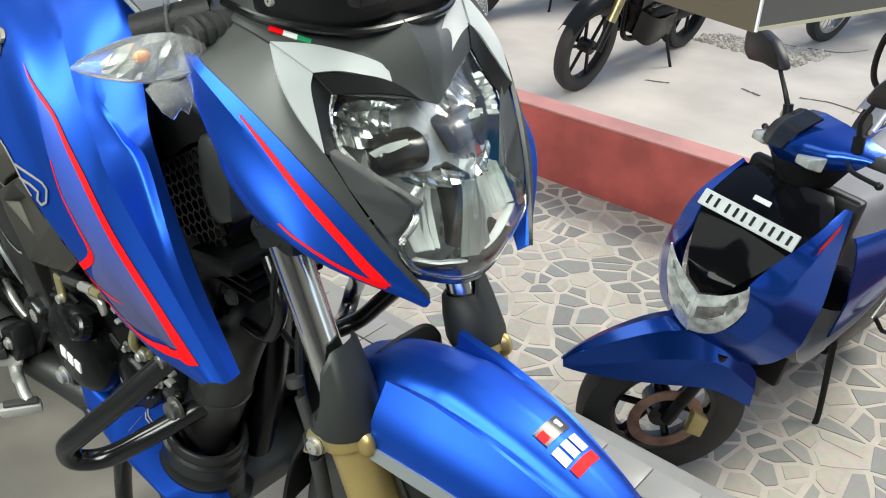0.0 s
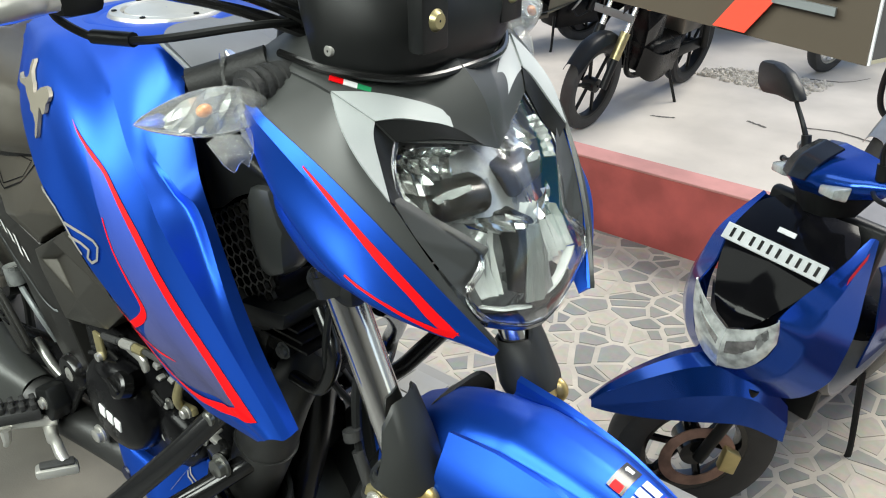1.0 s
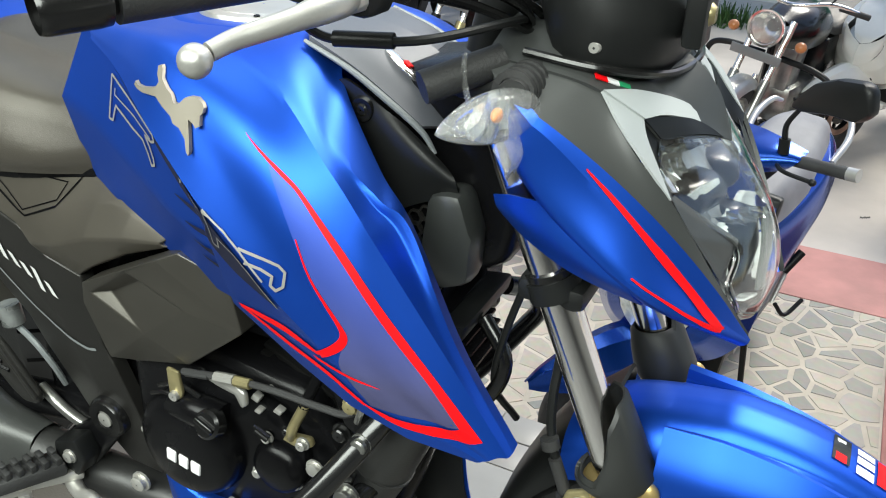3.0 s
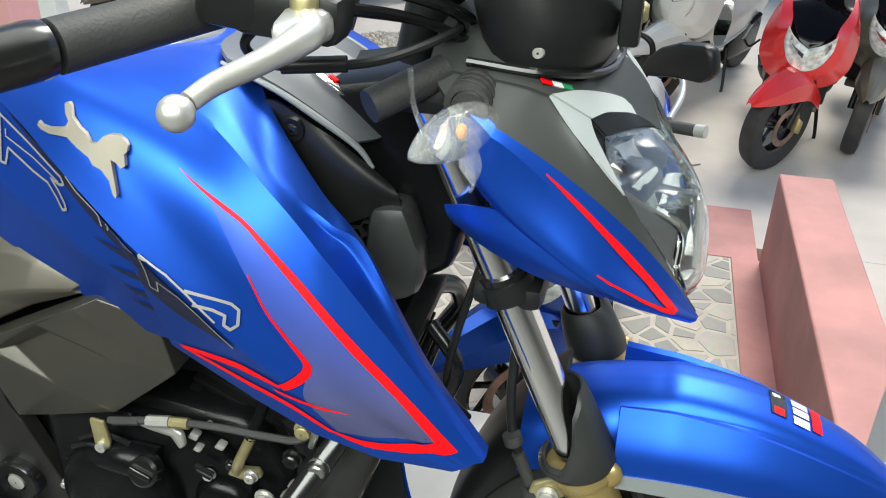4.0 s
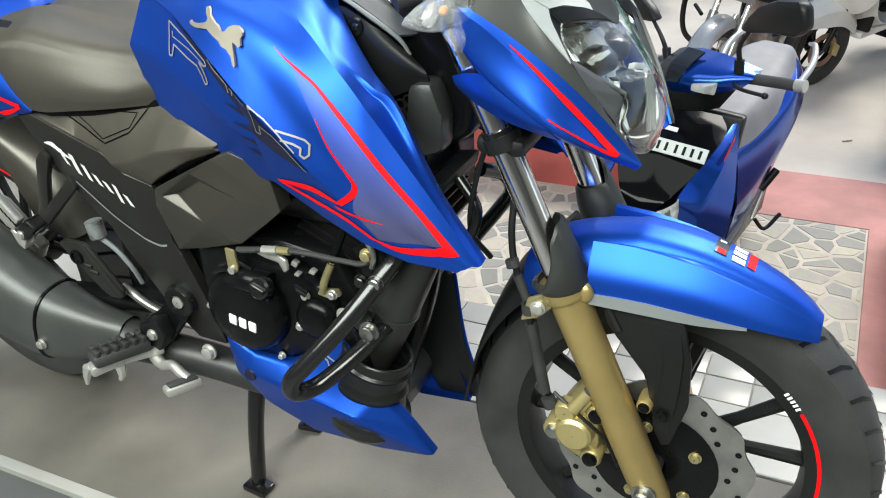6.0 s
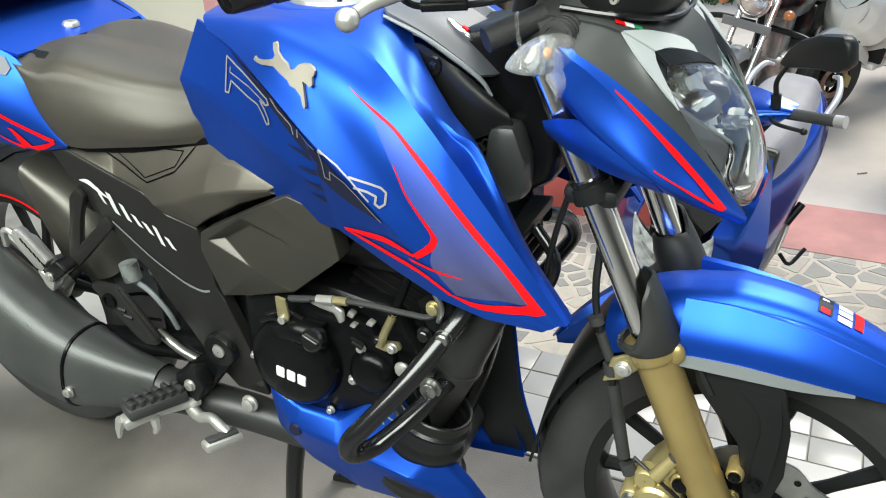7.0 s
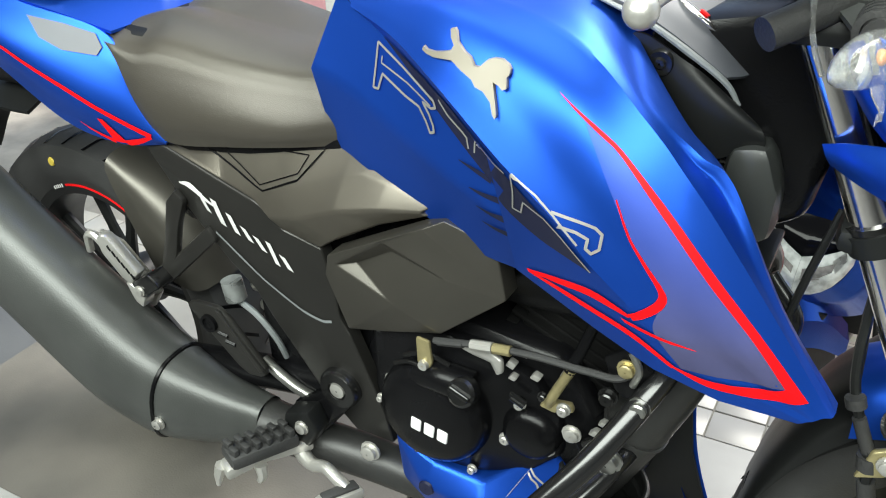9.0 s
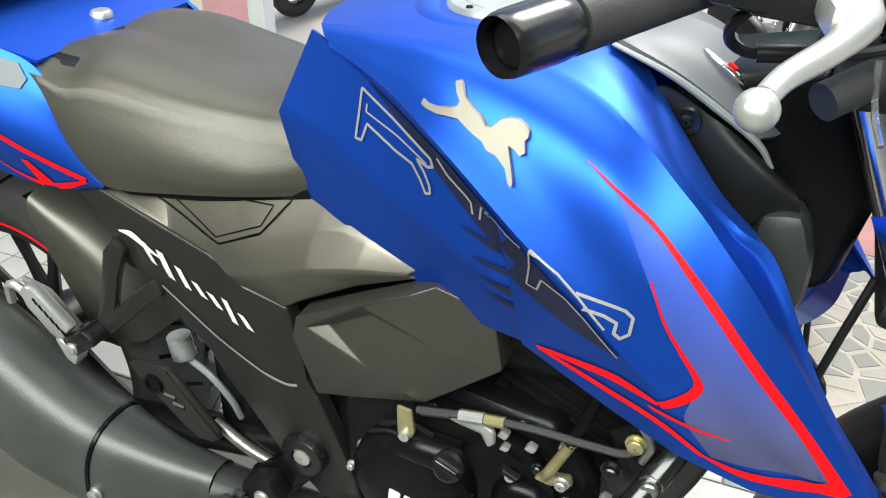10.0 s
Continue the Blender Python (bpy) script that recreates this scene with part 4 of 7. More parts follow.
# crown of the cowl
CROWN = [[(1.075, 0, 0.996), (1.076, -0.06, 0.992), (1.08, -0.114, 0.977)], [(1.155, 0, 0.998), (1.152, -0.065, 0.990), (1.150, -0.1205, 0.9715)],
         [(1.212, 0, 0.978), (1.200, -0.060, 0.9605), (1.177, -0.1155, 0.9625)], [(1.246, 0, 0.950), (1.230, -0.046, 0.9425), (1.205, -0.101, 0.9425)], [(1.264, 0, 0.909), (1.2555, -0.031, 0.9155), (1.2185, -0.0915, 0.9265)]]
part("headlamp_crown", steered(CROWN, 41, 29, 0.003, (1,)), M["cowl"], bike, "satin black crown with centre ridge")
# silver inserts shaped like a hook
ARM = [[(1.176, -0.116, 0.964), (1.195, -0.1255, 0.9435), (1.217, -0.1285, 0.9205), (1.2405, -0.122, 0.891)], [(1.207, -0.100, 0.942), (1.2125, -0.1075, 0.932), (1.226, -0.1145, 0.912), (1.241, -0.1215, 0.8905)]]
HOOK = [[(1.176, -0.116, 0.964), (1.193, -0.0885, 0.9595), (1.212, -0.064, 0.9515), (1.2255, -0.0475, 0.9435), (1.233, -0.0415, 0.9375)], [(1.207, -0.100, 0.942), (1.2165, -0.083, 0.9415), (1.2265, -0.065, 0.9365), (1.2345, -0.052, 0.9315), (1.2395, -0.044, 0.9285)]]


def lifted(rails, k):
    return [[(x + 0.5 * k, y - 0.5 * k, z + 0.7 * k) for x, y, z in r] for r in rails]


for rails in (ARM, HOOK):
    pair("lamp_insert", lifted(rails, 0.0035), 24, 7, (), 0.002, M["insert"], "matte silver lamp insert")
# black bezel round the lens
pair("lamp_bezel", lifted([[(1.205, -0.1005, 0.9435), (1.226, -0.066, 0.9375), (1.2395, -0.0445, 0.929), (1.256, -0.029, 0.9165)], [(1.219, -0.0905, 0.926), (1.236, -0.063, 0.9235), (1.247, -0.0435, 0.9195), (1.2575, -0.0275, 0.9145)]], 0.002), 24, 5, (), 0.003, M["black"], "black lamp bezel")
pair("lamp_bezel", lifted([[(1.205, -0.1005, 0.9435), (1.2125, -0.1075, 0.932), (1.226, -0.1145, 0.912), (1.242, -0.121, 0.8905)], [(1.219, -0.0905, 0.926), (1.2225, -0.098, 0.911), (1.232, -0.1035, 0.894), (1.246, -0.109, 0.882)]], 0.002), 24, 5, (), 0.003, M["black"], "black lamp bezel")
LENS = [[mid(1.263, 0.909), (1.2555, -0.031, 0.9155), (1.237, -0.063, 0.9235), (1.219, -0.0905, 0.926)],
        [mid(1.281, 0.893), (1.273, -0.035, 0.8945), (1.251, -0.072, 0.8985), (1.225, -0.100, 0.906)],
        [mid(1.300, 0.868), (1.292, -0.037, 0.868), (1.269, -0.075, 0.871), (1.246, -0.106, 0.880)],
        [mid(1.313, 0.842), (1.307, -0.037, 0.841), (1.297, -0.059, 0.841), (1.290, -0.070, 0.840)],
        [mid(1.320, 0.812), (1.315, -0.044, 0.811), (1.305, -0.070, 0.812), (1.293, -0.090, 0.815)],
        [mid(1.322, 0.786), (1.318, -0.042, 0.787), (1.310, -0.066, 0.792), (1.300, -0.087, 0.799)],
        [mid(1.317, 0.764), (1.314, -0.034, 0.767), (1.309, -0.054, 0.775), (1.303, -0.075, 0.786)]]
part("headlamp_lens", steered(LENS, 43, 25, 0.002), M["lens"], bike, "clear headlamp lens", angle=30).visible_shadow = False
edge = [r[-1] for r in LENS]
for sd in (0, 1):
    rim = [far(p) for p in edge] if sd else edge
    part("lens_rim", tube(rim + [far(LENS[6][2]) if sd else LENS[6][2], far(LENS[6][1]) if sd else LENS[6][1], LENS[6][0]], 0.0028, 61, 8), M["lens"], bike)
back = [[tuple(Vector(p) + Vector((-0.040, 0.0, -0.006))) for p in r] for r in LENS]
part("lamp_housing", steered(back, 30, 22, 0.003), M["lampdark"], bike, "smoked lamp housing")
under = [LENS[6], [tuple(Vector(p) + Vector((-0.010, 0.003, -0.008))) for p in LENS[6]], [tuple(Vector(p) + Vector((-0.06, 0.004, -0.004))) for p in LENS[6]]]
part("lamp_lip", steered(under, 14, 15, 0.003), M["gloss"], bike, "gloss black lower lamp lip")
rj = random.Random(11)


def flutes(rails, n, m, jit=0.0025, zig=0.0):
    """A mirror surface broken into flat flutes."""
    bm = sheet(rails, n, m, (), 0)
    bm.verts.ensure_lookup_table()
    cols = len(bm.verts) // n
    for i, v in enumerate(bm.verts):
        z = zig * (1 if (i // cols) % 2 else -1)
        v.co += Vector((rj.uniform(-jit, jit) + z, rj.uniform(-jit, jit) * 0.4, rj.uniform(-jit, jit) * 0.4))
    return bm


def lamp_part(name, rails, n, m, jit, zig, material, label="", thick=0):
    for sd in (0, 1):
        bm = flutes(both(rails) if sd else rails, n, m, jit, zig)
        if thick:
            thicken(bm, thick)
        part(name, bm, material, bike, label, smooth=False)


lamp_part("reflector", [[(1.221, -0.086, 0.920), (1.236, -0.062, 0.918), (1.250, -0.036, 0.911)], [(1.208, -0.085, 0.905), (1.218, -0.060, 0.901), (1.230, -0.034, 0.897)], [(1.230, -0.095, 0.887), (1.240, -0.074, 0.880), (1.248, -0.050, 0.880)]], 13, 8, 0.002, 0.002, M["reflector"], "faceted chrome reflector")
lamp_part("reflector_rim", [[(1.228, -0.099, 0.905), (1.238, -0.104, 0.889), (1.254, -0.096, 0.872)], [(1.222, -0.092, 0.903), (1.232, -0.095, 0.887), (1.247, -0.088, 0.871)]], 12, 3, 0.001, 0.001, M["lampface"], "bright edge of the reflector", 0.002)
for sd in (0, 1):
    base = Matrix.Translation((1.248, -0.047, 0.872)) @ Matrix.Rotation(radians(-18), 4, "Z")
    bm = turn(slab([(-0.035, -0.014), (0.012, -0.016), (0.020, -0.006), (0.018, 0.008), (0.004, 0.015), (-0.035, 0.014)], -0.026, 0.024, 0.006), base)
    eye = part("projector", turn(bm, OTHER) if sd else bm, M["gloss"], bike, "gloss black projector hood")
    # a bright streak of glare, shaped as a small pale bar
    gb = sheet([[(1.246, -0.079, 0.880), (1.254, -0.066, 0.886), (1.262, -0.050, 0.888)], [(1.250, -0.076, 0.876), (1.258, -0.063, 0.880), (1.264, -0.050, 0.884)]], 10, 4, (), 0.003)
    part("glare_bar", turn(gb, OTHER) if sd else gb, M["lampface"], eye, "pale bar standing in for glare over the projector")
lamp_part("light_guide", [[(1.270, -0.068, 0.862), (1.284, -0.046, 0.866), (1.299, -0.020, 0.860)], [(1.278, -0.062, 0.855), (1.294, -0.042, 0.851), (1.305, -0.022, 0.853)]], 9, 4, 0.003, 0.002, M["reflector"], "broken light guide between the lamps")
lamp_part("lower_reflector", [[(1.284, -0.066, 0.845), (1.275, -0.048, 0.851), (1.276, -0.030, 0.856)], [(1.282, -0.078, 0.828), (1.270, -0.055, 0.828), (1.274, -0.031, 0.829)], [(1.291, -0.084, 0.803), (1.286, -0.056, 0.792), (1.290, -0.034, 0.788)]], 15, 5, 0.0012, 0.0022, M["lampbright"], "fluted lower reflector, its shine painted white")
lamp_part("lower_facet", [[(1.294, -0.080, 0.799), (1.305, -0.055, 0.788), (1.312, -0.026, 0.781)], [(1.286, -0.076, 0.796), (1.296, -0.052, 0.785), (1.302, -0.026, 0.778)]], 7, 3, 0.001, 0.0, M["lampbright"], "lower facet, its shine painted white", 0.002)
lamp_part("lower_pillar", [[(1.301, -0.024, 0.853), (1.306, -0.013, 0.853)], [(1.307, -0.028, 0.820), (1.313, -0.014, 0.820)], [(1.310, -0.032, 0.786), (1.316, -0.014, 0.784)]], 6, 5, 0.001, 0.0, M["lamphouse"], "clear vertical rib of the lower lamp", 0.002)
part("lamp_divider", turn(slab([(1.262, 0.855), (1.296, 0.852), (1.304, 0.82), (1.302, 0.785), (1.27, 0.78)], -0.011, 0.011, 0.004), STEER), M["gloss"], bike, "gloss black divider of the lower lamp")
# visor and instrument housing
vb = []
for z, x0, x1, w in ((0.968, 1.11, 1.212, 0.102), (0.985, 1.11, 1.222, 0.105), (1.015, 1.10, 1.226, 0.106), (1.05, 1.09, 1.205, 0.10), (1.12, 1.07, 1.15, 0.088), (1.14, 1.06, 1.12, 0.078)):
    ring = []
    for k in range(28):
        a = 2 * math.pi * k / 28
        cx, cy = math.cos(a), math.sin(a)
        q = (abs(cx) ** 3 + abs(cy) ** 3) ** (-1 / 3)
        ring.append(((x0 + x1) / 2 + (x1 - x0) / 2 * q * cx, YC + w * q * cy * (1 - 0.25 * max(0, cx)), z))
    vb.append(ring)
vbm = grid_bm(vb, False, True)
vbm.verts.ensure_lookup_table()
vbm.faces.new([vbm.verts[5 * 28 + k] for k in range(28)])
part("visor", vbm, M["black"], bike, "black instrument visor")
part("visor_lip", tube([(1.11, -0.110, 0.985), (1.17, -0.108, 0.980), (1.212, -0.06, 0.970), (1.224, 0, 0.970), (1.212, 0.06, 0.970), (1.17, 0.108, 0.980), (1.11, 0.110, 0.985)], 0.0035, 37, 8), M["gloss"], bike)
part("visor_screw", lathe([(0.001, -0.004), (0.004, -0.004), (0.0055, -0.0015), (0.0055, 0), (0.001, 0)], (1.164, -0.102, 0.994), "y", 16, False), M["alu"], bike)
for s, x in ((-1, 1.226), (1, 1.21)):
    part("visor_bracket", box(x - 0.005, x + 0.012, YC + s * 0.06 - 0.016, YC + s * 0.06 + 0.016, 0.995, 1.05, 0.004), M["black"], bike)
    part("rubber_grommet", lathe([(0.001, 0.016), (0.006, 0.016), (0.009, 0.012), (0.009, 0.01), (0.001, 0.01)], (x, YC + s * 0.06, 1.02), "x", 16, False), M["brass"], bike)

# turn signals
for sd in (0, 1):
    s = -1
    sig = empty("turn_signal", "clear turn signal with amber bulb in plastic wrap", "")
    sig.parent = bike
    if sd:
        sig.matrix_world = OTHER
    cy = YC + s * 0.197
    rows = []
    for i in range(13):
        q = i / 12
        ww = 0.0205 * math.sin(math.pi * min(1, (q ** 0.8 * 0.9 + 0.1))) ** 0.8 + 0.001
        rows.append([(1.134 + ww * 0.9 * math.cos(a) - 0.032 * q, YC + s * (0.152 + 0.094 * q), 0.958 + ww * math.sin(a) * (0.85 if math.sin(a) > 0 else 0.95)) for a in np.linspace(0, 2 * math.pi, 20, endpoint=False)])
    part("signal_lens", grid_bm(rows, False, True), M["wrap"], sig, "clear ribbed lens in plastic wrap").visible_shadow = False
    part("signal_bulb", ball((1.126, YC + s * 0.200, 0.962), 0.004, 0.007, 0.005), M["amber"], sig, "amber bulb")
    part("signal_back", flutes([[(1.116, YC + s * (0.157 + 0.072 * q), 0.957 + h * math.sin(0.5 + 2.4 * q)) for q in np.linspace(0, 1, 6)] for h in (0.0145, 0.005, -0.005, -0.0145)], 13, 6, 0.0025), M["lampface"], sig, "pale fluted reflector", smooth=False)
    part("signal_stalk", tube([(1.122, YC + s * 0.160, 0.964), (1.12, YC + s * 0.10, 0.966)], [0.013, 0.016], seg=14), M["rubber"], sig, "black rubber stalk")
    for k in range(4):
        part("stalk_rib", lathe([(0.012, -0.0035), (0.0175, -0.0025), (0.0175, 0.0025), (0.012, 0.0035)], (1.120, YC + s * (0.122 + 0.010 * k), 0.965), "y", 16), M["rubber"], sig)
    flap = [[(1.128 + 0.004 * math.sin(k * 2), YC + s * (0.160 + 0.014 * k), 0.940 - 0.003 * (k % 2)) for k in range(4)], [(1.136, YC + s * (0.166 + 0.010 * k), 0.924 - 0.005 * (k % 2)) for k in range(4)], [(1.132, YC + s * (0.170 + 0.007 * k), 0.908 + 0.006 * (k % 2)) for k in range(4)]]
    part("wrap_flap", sheet(flap, 10, 9, (), 0.001), M["wrap"], sig, "loose flap of plastic wrap").visible_shadow = False

# ---- engine and lower parts ----
def cover(outline, y0, y1, bevel=0.012):
    return slab(outline, y0, y1, bevel)


eng = part("engine_case", slab([(0.60, 0.36), (0.66, 0.33), (0.90, 0.33), (0.94, 0.37), (0.94, 0.45), (0.88, 0.56), (0.74, 0.58), (0.64, 0.56), (0.59, 0.46)], -0.10, 0.12, 0.02), M["deep"], bike, "gloss black engine case")
part("clutch_rim", slab([(0.632, 0.545), (0.662, 0.572), (0.70, 0.562), (0.79, 0.556), (0.85, 0.532), (0.882, 0.485), (0.886, 0.43), (0.85, 0.392), (0.78, 0.360), (0.70, 0.348), (0.652, 0.380), (0.630, 0.445)], -0.116, -0.09, 0.009), M["deep"], eng, "gloss black clutch case")
part("clutch_cover", lathe([(0.001, -0.1505), (0.040, -0.1500), (0.056, -0.1465), (0.067, -0.139), (0.073, -0.128), (0.075, -0.11), (0.001, -0.11)], (0.722, 0, 0.447), "y", 56, False), M["deep"], eng, "domed gloss black clutch cover")
part("cover_neck", tube([(0.705, -0.128, 0.500), (0.742, -0.134, 0.512), (0.780, -0.132, 0.508)], [0.016, 0.020, 0.021], 13, 18), M["deep"], eng)
part("oil_cap", turn(lathe([(0.001, -0.016), (0.014, -0.016), (0.0175, -0.013), (0.0185, 0), (0.001, 0)], (0, 0, 0), "y", 28, False), Matrix.Translation((0.776, -0.142, 0.510)) @ Matrix.Rotation(radians(-24), 4, "X")), M["gloss"], eng, "black oil filler cap")
part("oil_cap_grip", turn(box(-0.014, 0.014, -0.022, -0.014, -0.0035, 0.0035, 0.002), Matrix.Translation((0.776, -0.142, 0.510)) @ Matrix.Rotation(radians(-24), 4, "X") @ Matrix.Rotation(radians(18), 4, "Y")), M["gloss"], eng)
for pts in ([(0.690, 0.528), (0.720, 0.540), (0.752, 0.532)], [(0.676, 0.512), (0.700, 0.520), (0.722, 0.512), (0.742, 0.492)], [(0.828, 0.520), (0.848, 0.511)], [(0.829, 0.513), (0.845, 0.506)]):
    part("case_rib", tube([(x, -0.134, z) for x, z in pts], 0.0032, (len(pts) - 1) * 4 + 1, 8), M["gloss"], eng)
part("oil_filter_cover", lathe([(0.001, -0.133), (0.024, -0.132), (0.032, -0.127), (0.036, -0.118), (0.036, -0.10), (0.001, -0.10)], (0.848, 0, 0.456), "y", 36, False), M["deep"], eng, "round gloss black filter cover")
for x, z, r in ((0.834, 0.495, 0.0058), (0.816, 0.435, 0.0062), (0.871, 0.440, 0.0062), (0.898, 0.475, 0.0088), (0.658, 0.471, 0.0058), (0.668, 0.433, 0.0042), (0.641, 0.434, 0.0045), (0.770, 0.366, 0.005)):
    part("case_bolt", bolt((x, -0.118, z), r, 0.007), M["alu"], eng, "bright case bolt")
for x, z in ((0.69, 0.362), (0.862, 0.515), (0.80, 0.548), (0.745, 0.556), (0.648, 0.545)):
    part("case_bolt", bolt((x, -0.117, z), 0.005, 0.006), M["gloss"], eng)
# small bright specks scattered over the black engine
for x, z, w, h in ((0.824, 0.550, 0.007, 0.006), (0.826, 0.532, 0.006, 0.004), (0.854, 0.542, 0.007, 0.005), (0.886, 0.556, 0.004, 0.004), (0.842, 0.568, 0.004, 0.003), (0.935, 0.505, 0.007, 0.004), (0.928, 0.488, 0.010, 0.005), (0.975, 0.618, 0.006, 0.005)):
    part("bright_speck", slab([(x - w, z - h * 0.4), (x + w * 0.4, z - h), (x + w, z + h * 0.3), (x - w * 0.3, z + h)], -0.124, -0.114, 0.0015), M["alu"], eng, "small bright metal speck")
for i in range(3):
    part("maker_mark", slab([(0.703 + 0.018 * i, 0.434 - 0.003 * i), (0.717 + 0.018 * i, 0.431 - 0.003 * i), (0.719 + 0.018 * i, 0.449 - 0.003 * i), (0.705 + 0.018 * i, 0.452 - 0.003 * i)], -0.1525, -0.148, 0.002), M["white"], eng, "small raised white maker's mark")
part("wire", tube([(0.90, -0.115, 0.47), (0.92, -0.12, 0.44), (0.93, -0.115, 0.40), (0.925, -0.10, 0.36)], 0.004, 19, 6), M["deep"], eng)
part("shift_linkage", slab([(0.908, 0.468), (0.936, 0.492), (0.952, 0.486), (0.944, 0.462), (0.924, 0.452)], -0.124, -0.112, 0.004), M["gloss"], eng)
# cylinder with fins
for i in range(9):
    k = i / 8
    c = Vector((0.87 + 0.055 * k, 0, 0.52 + 0.115 * k))
    d, n = Vector((0.90, 0, -0.43)), Vector((0.43, 0, 0.9))
    pts = [c + d * u + n * v for u, v in ((-0.09, -0.003), (0.085, -0.003), (0.085, 0.003), (-0.09, 0.003))]
    part("cooling_fin", slab([(p.x, p.z) for p in pts], -0.074, 0.074, 0.0012), M["void"], eng)
part("cylinder", slab([(0.80, 0.54), (0.94, 0.47), (1.01, 0.62), (0.93, 0.70), (0.85, 0.68)], -0.070, 0.070, 0.01), M["void"], eng)
part("cylinder_head", slab([(0.86, 0.64), (0.98, 0.58), (1.02, 0.67), (0.93, 0.735)], -0.085, 0.085, 0.01), M["deep"], eng)
part("clutch_arm", slab([(0.712, 0.566), (0.730, 0.564), (0.733, 0.535), (0.728, 0.521), (0.716, 0.520), (0.712, 0.53)], -0.142, -0.136, 0.003), M["brass"], eng, "pale zinc clutch arm")
part("arm_pin", lathe([(0.001, -0.147), (0.006, -0.147), (0.007, -0.14), (0.001, -0.14)], (0.722, 0, 0.530), "y", 14, False), M["alu"], eng)
part("cable_bracket", slab([(0.764, 0.562), (0.774, 0.572), (0.802, 0.570), (0.818, 0.560), (0.819, 0.543), (0.811, 0.537), (0.803, 0.553), (0.78, 0.557)], -0.134, -0.126, 0.003), M["alu"], eng, "silver cable bracket")
part("clutch_cable", tube([(0.735, -0.138, 0.566), (0.80, -0.136, 0.577), (0.86, -0.135, 0.582), (0.92, -0.134, 0.581), (0.955, -0.130, 0.583), (0.985, -0.11, 0.61)], 0.0042, 31, 8), M["rubber"], eng, "black clutch cable")
part("cable_adjuster", tube([(0.782, -0.137, 0.574), (0.808, -0.136, 0.5775)], 0.0068, seg=8), M["alu"], eng)
part("cable_adjuster", tube([(0.809, -0.136, 0.5775), (0.830, -0.136, 0.580)], 0.0062, seg=8), M["brass"], eng, "zinc cable nut")
part("cable_boot", tube([(0.740, -0.138, 0.566), (0.772, -0.137, 0.572)], 0.005, seg=8), M["rubber"], eng)
part("oil_pipe", tube([(0.872, -0.125, 0.514), (0.880, -0.132, 0.535), (0.898, -0.130, 0.574)], 0.006, 13, 10), M["brass"], eng, "zinc plated oil pipe")
part("oil_hose", tube([(0.896, -0.130, 0.570), (0.908, -0.122, 0.604), (0.922, -0.105, 0.65)], 0.0066, 13, 10), M["deep"], eng)
part("pipe_flange", slab([(0.860, 0.508), (0.868, 0.518), (0.898, 0.522), (0.902, 0.512), (0.878, 0.504)], -0.128, -0.118, 0.003), M["brass"], eng, "zinc pipe flange")
part("flange_bolt", bolt((0.891, -0.128, 0.516), 0.0062, 0.008), M["alu"], eng)
part("mount_plate", slab([(0.93, 0.60), (0.965, 0.625), (0.985, 0.595), (0.965, 0.55), (0.945, 0.56)], -0.128, -0.12, 0.004), M["deep"], eng)
part("mount_bolt", bolt((0.958, -0.131, 0.597), 0.008, 0.008), M["brass"], eng, "zinc mounting bolt")
part("mount_clip", tube([(0.962, -0.134, 0.620), (0.972, -0.137, 0.603), (0.966, -0.135, 0.580)], 0.004, 9, 8), M["steel"], eng)
part("head_bolt", bolt((0.937, -0.118, 0.544), 0.0085, 0.01), M["gloss"], eng)
part("head_bolt", bolt((0.940, -0.118, 0.632), 0.0075, 0.01), M["brass"], eng, "zinc head bolt")
part("down_tube", tube([(1.04, 0, 0.80), (1.0, 0, 0.60), (0.97, 0, 0.45), (0.92, 0, 0.30)], 0.022, 19, 12), M["deep"], bike)

# oil cooler with honeycomb guard
part("cooler_core", box(0.945, 1.035, -0.08, 0.08, 0.63, 0.82, 0.006), M["deep"], bike)
hc = []
for i in range(9):
    for j in range(9):
        x, z = 0.946 + 0.0118 * i, 0.705 + 0.0136 * j + (0.0068 if i % 2 else 0)
        if z > 0.765 + 0.55 * (x - 0.94) + 0.01 or x > 1.032:
            continue
        ring = [[(x + r * math.cos(math.pi / 3 * k), -0.090 + dy, z + r * math.sin(math.pi / 3 * k)) for r, dy in ((0.0064, 0), (0.0079, 0), (0.0079, 0.005), (0.0064, 0.005))] for k in range(6)]
        hc.append(grid_bm(ring, True, True))
tagged(part("honeycomb_guard", join_bm(*hc), M["framecover"], bike, "black honeycomb cooler guard", smooth=False), kind="stuff")
part("horn", slab([(1.02, 0.84), (1.055, 0.845), (1.07, 0.80), (1.068, 0.75), (1.03, 0.735), (1.012, 0.78)], -0.10, -0.055, 0.014), M["horngrey"], bike, "dark grey rubber-edged horn cover")
part("cooler_shelf", slab([(0.99, 0.70), (1.07, 0.712), (1.065, 0.69), (1.0, 0.67)], -0.105, 0.02, 0.006), M["black"], bike)
for k in range(6):
    z = 0.655 + 0.011 * k
    part("cooler_fin", box(1.0, 1.075 - 0.006 * k, -0.085, -0.01, z, z + 0.003, 0), M["deep"], bike)
part("cooler_pipe", tube([(1.07, -0.06, 0.70), (1.10, -0.07, 0.66), (1.08, -0.075, 0.61), (1.03, -0.07, 0.60)], 0.008, 19, 10), M["gloss"], bike)
part("brake_line", tube([(1.12, -0.06, 0.78), (1.10, -0.075, 0.70), (1.09, -0.07, 0.63), (1.11, -0.05, 0.58)], 0.004, 19, 8), M["black"], bike)
part("frame_bolt", bolt((1.06, -0.102, 0.665), 0.007, 0.006), M["exh"], bike)

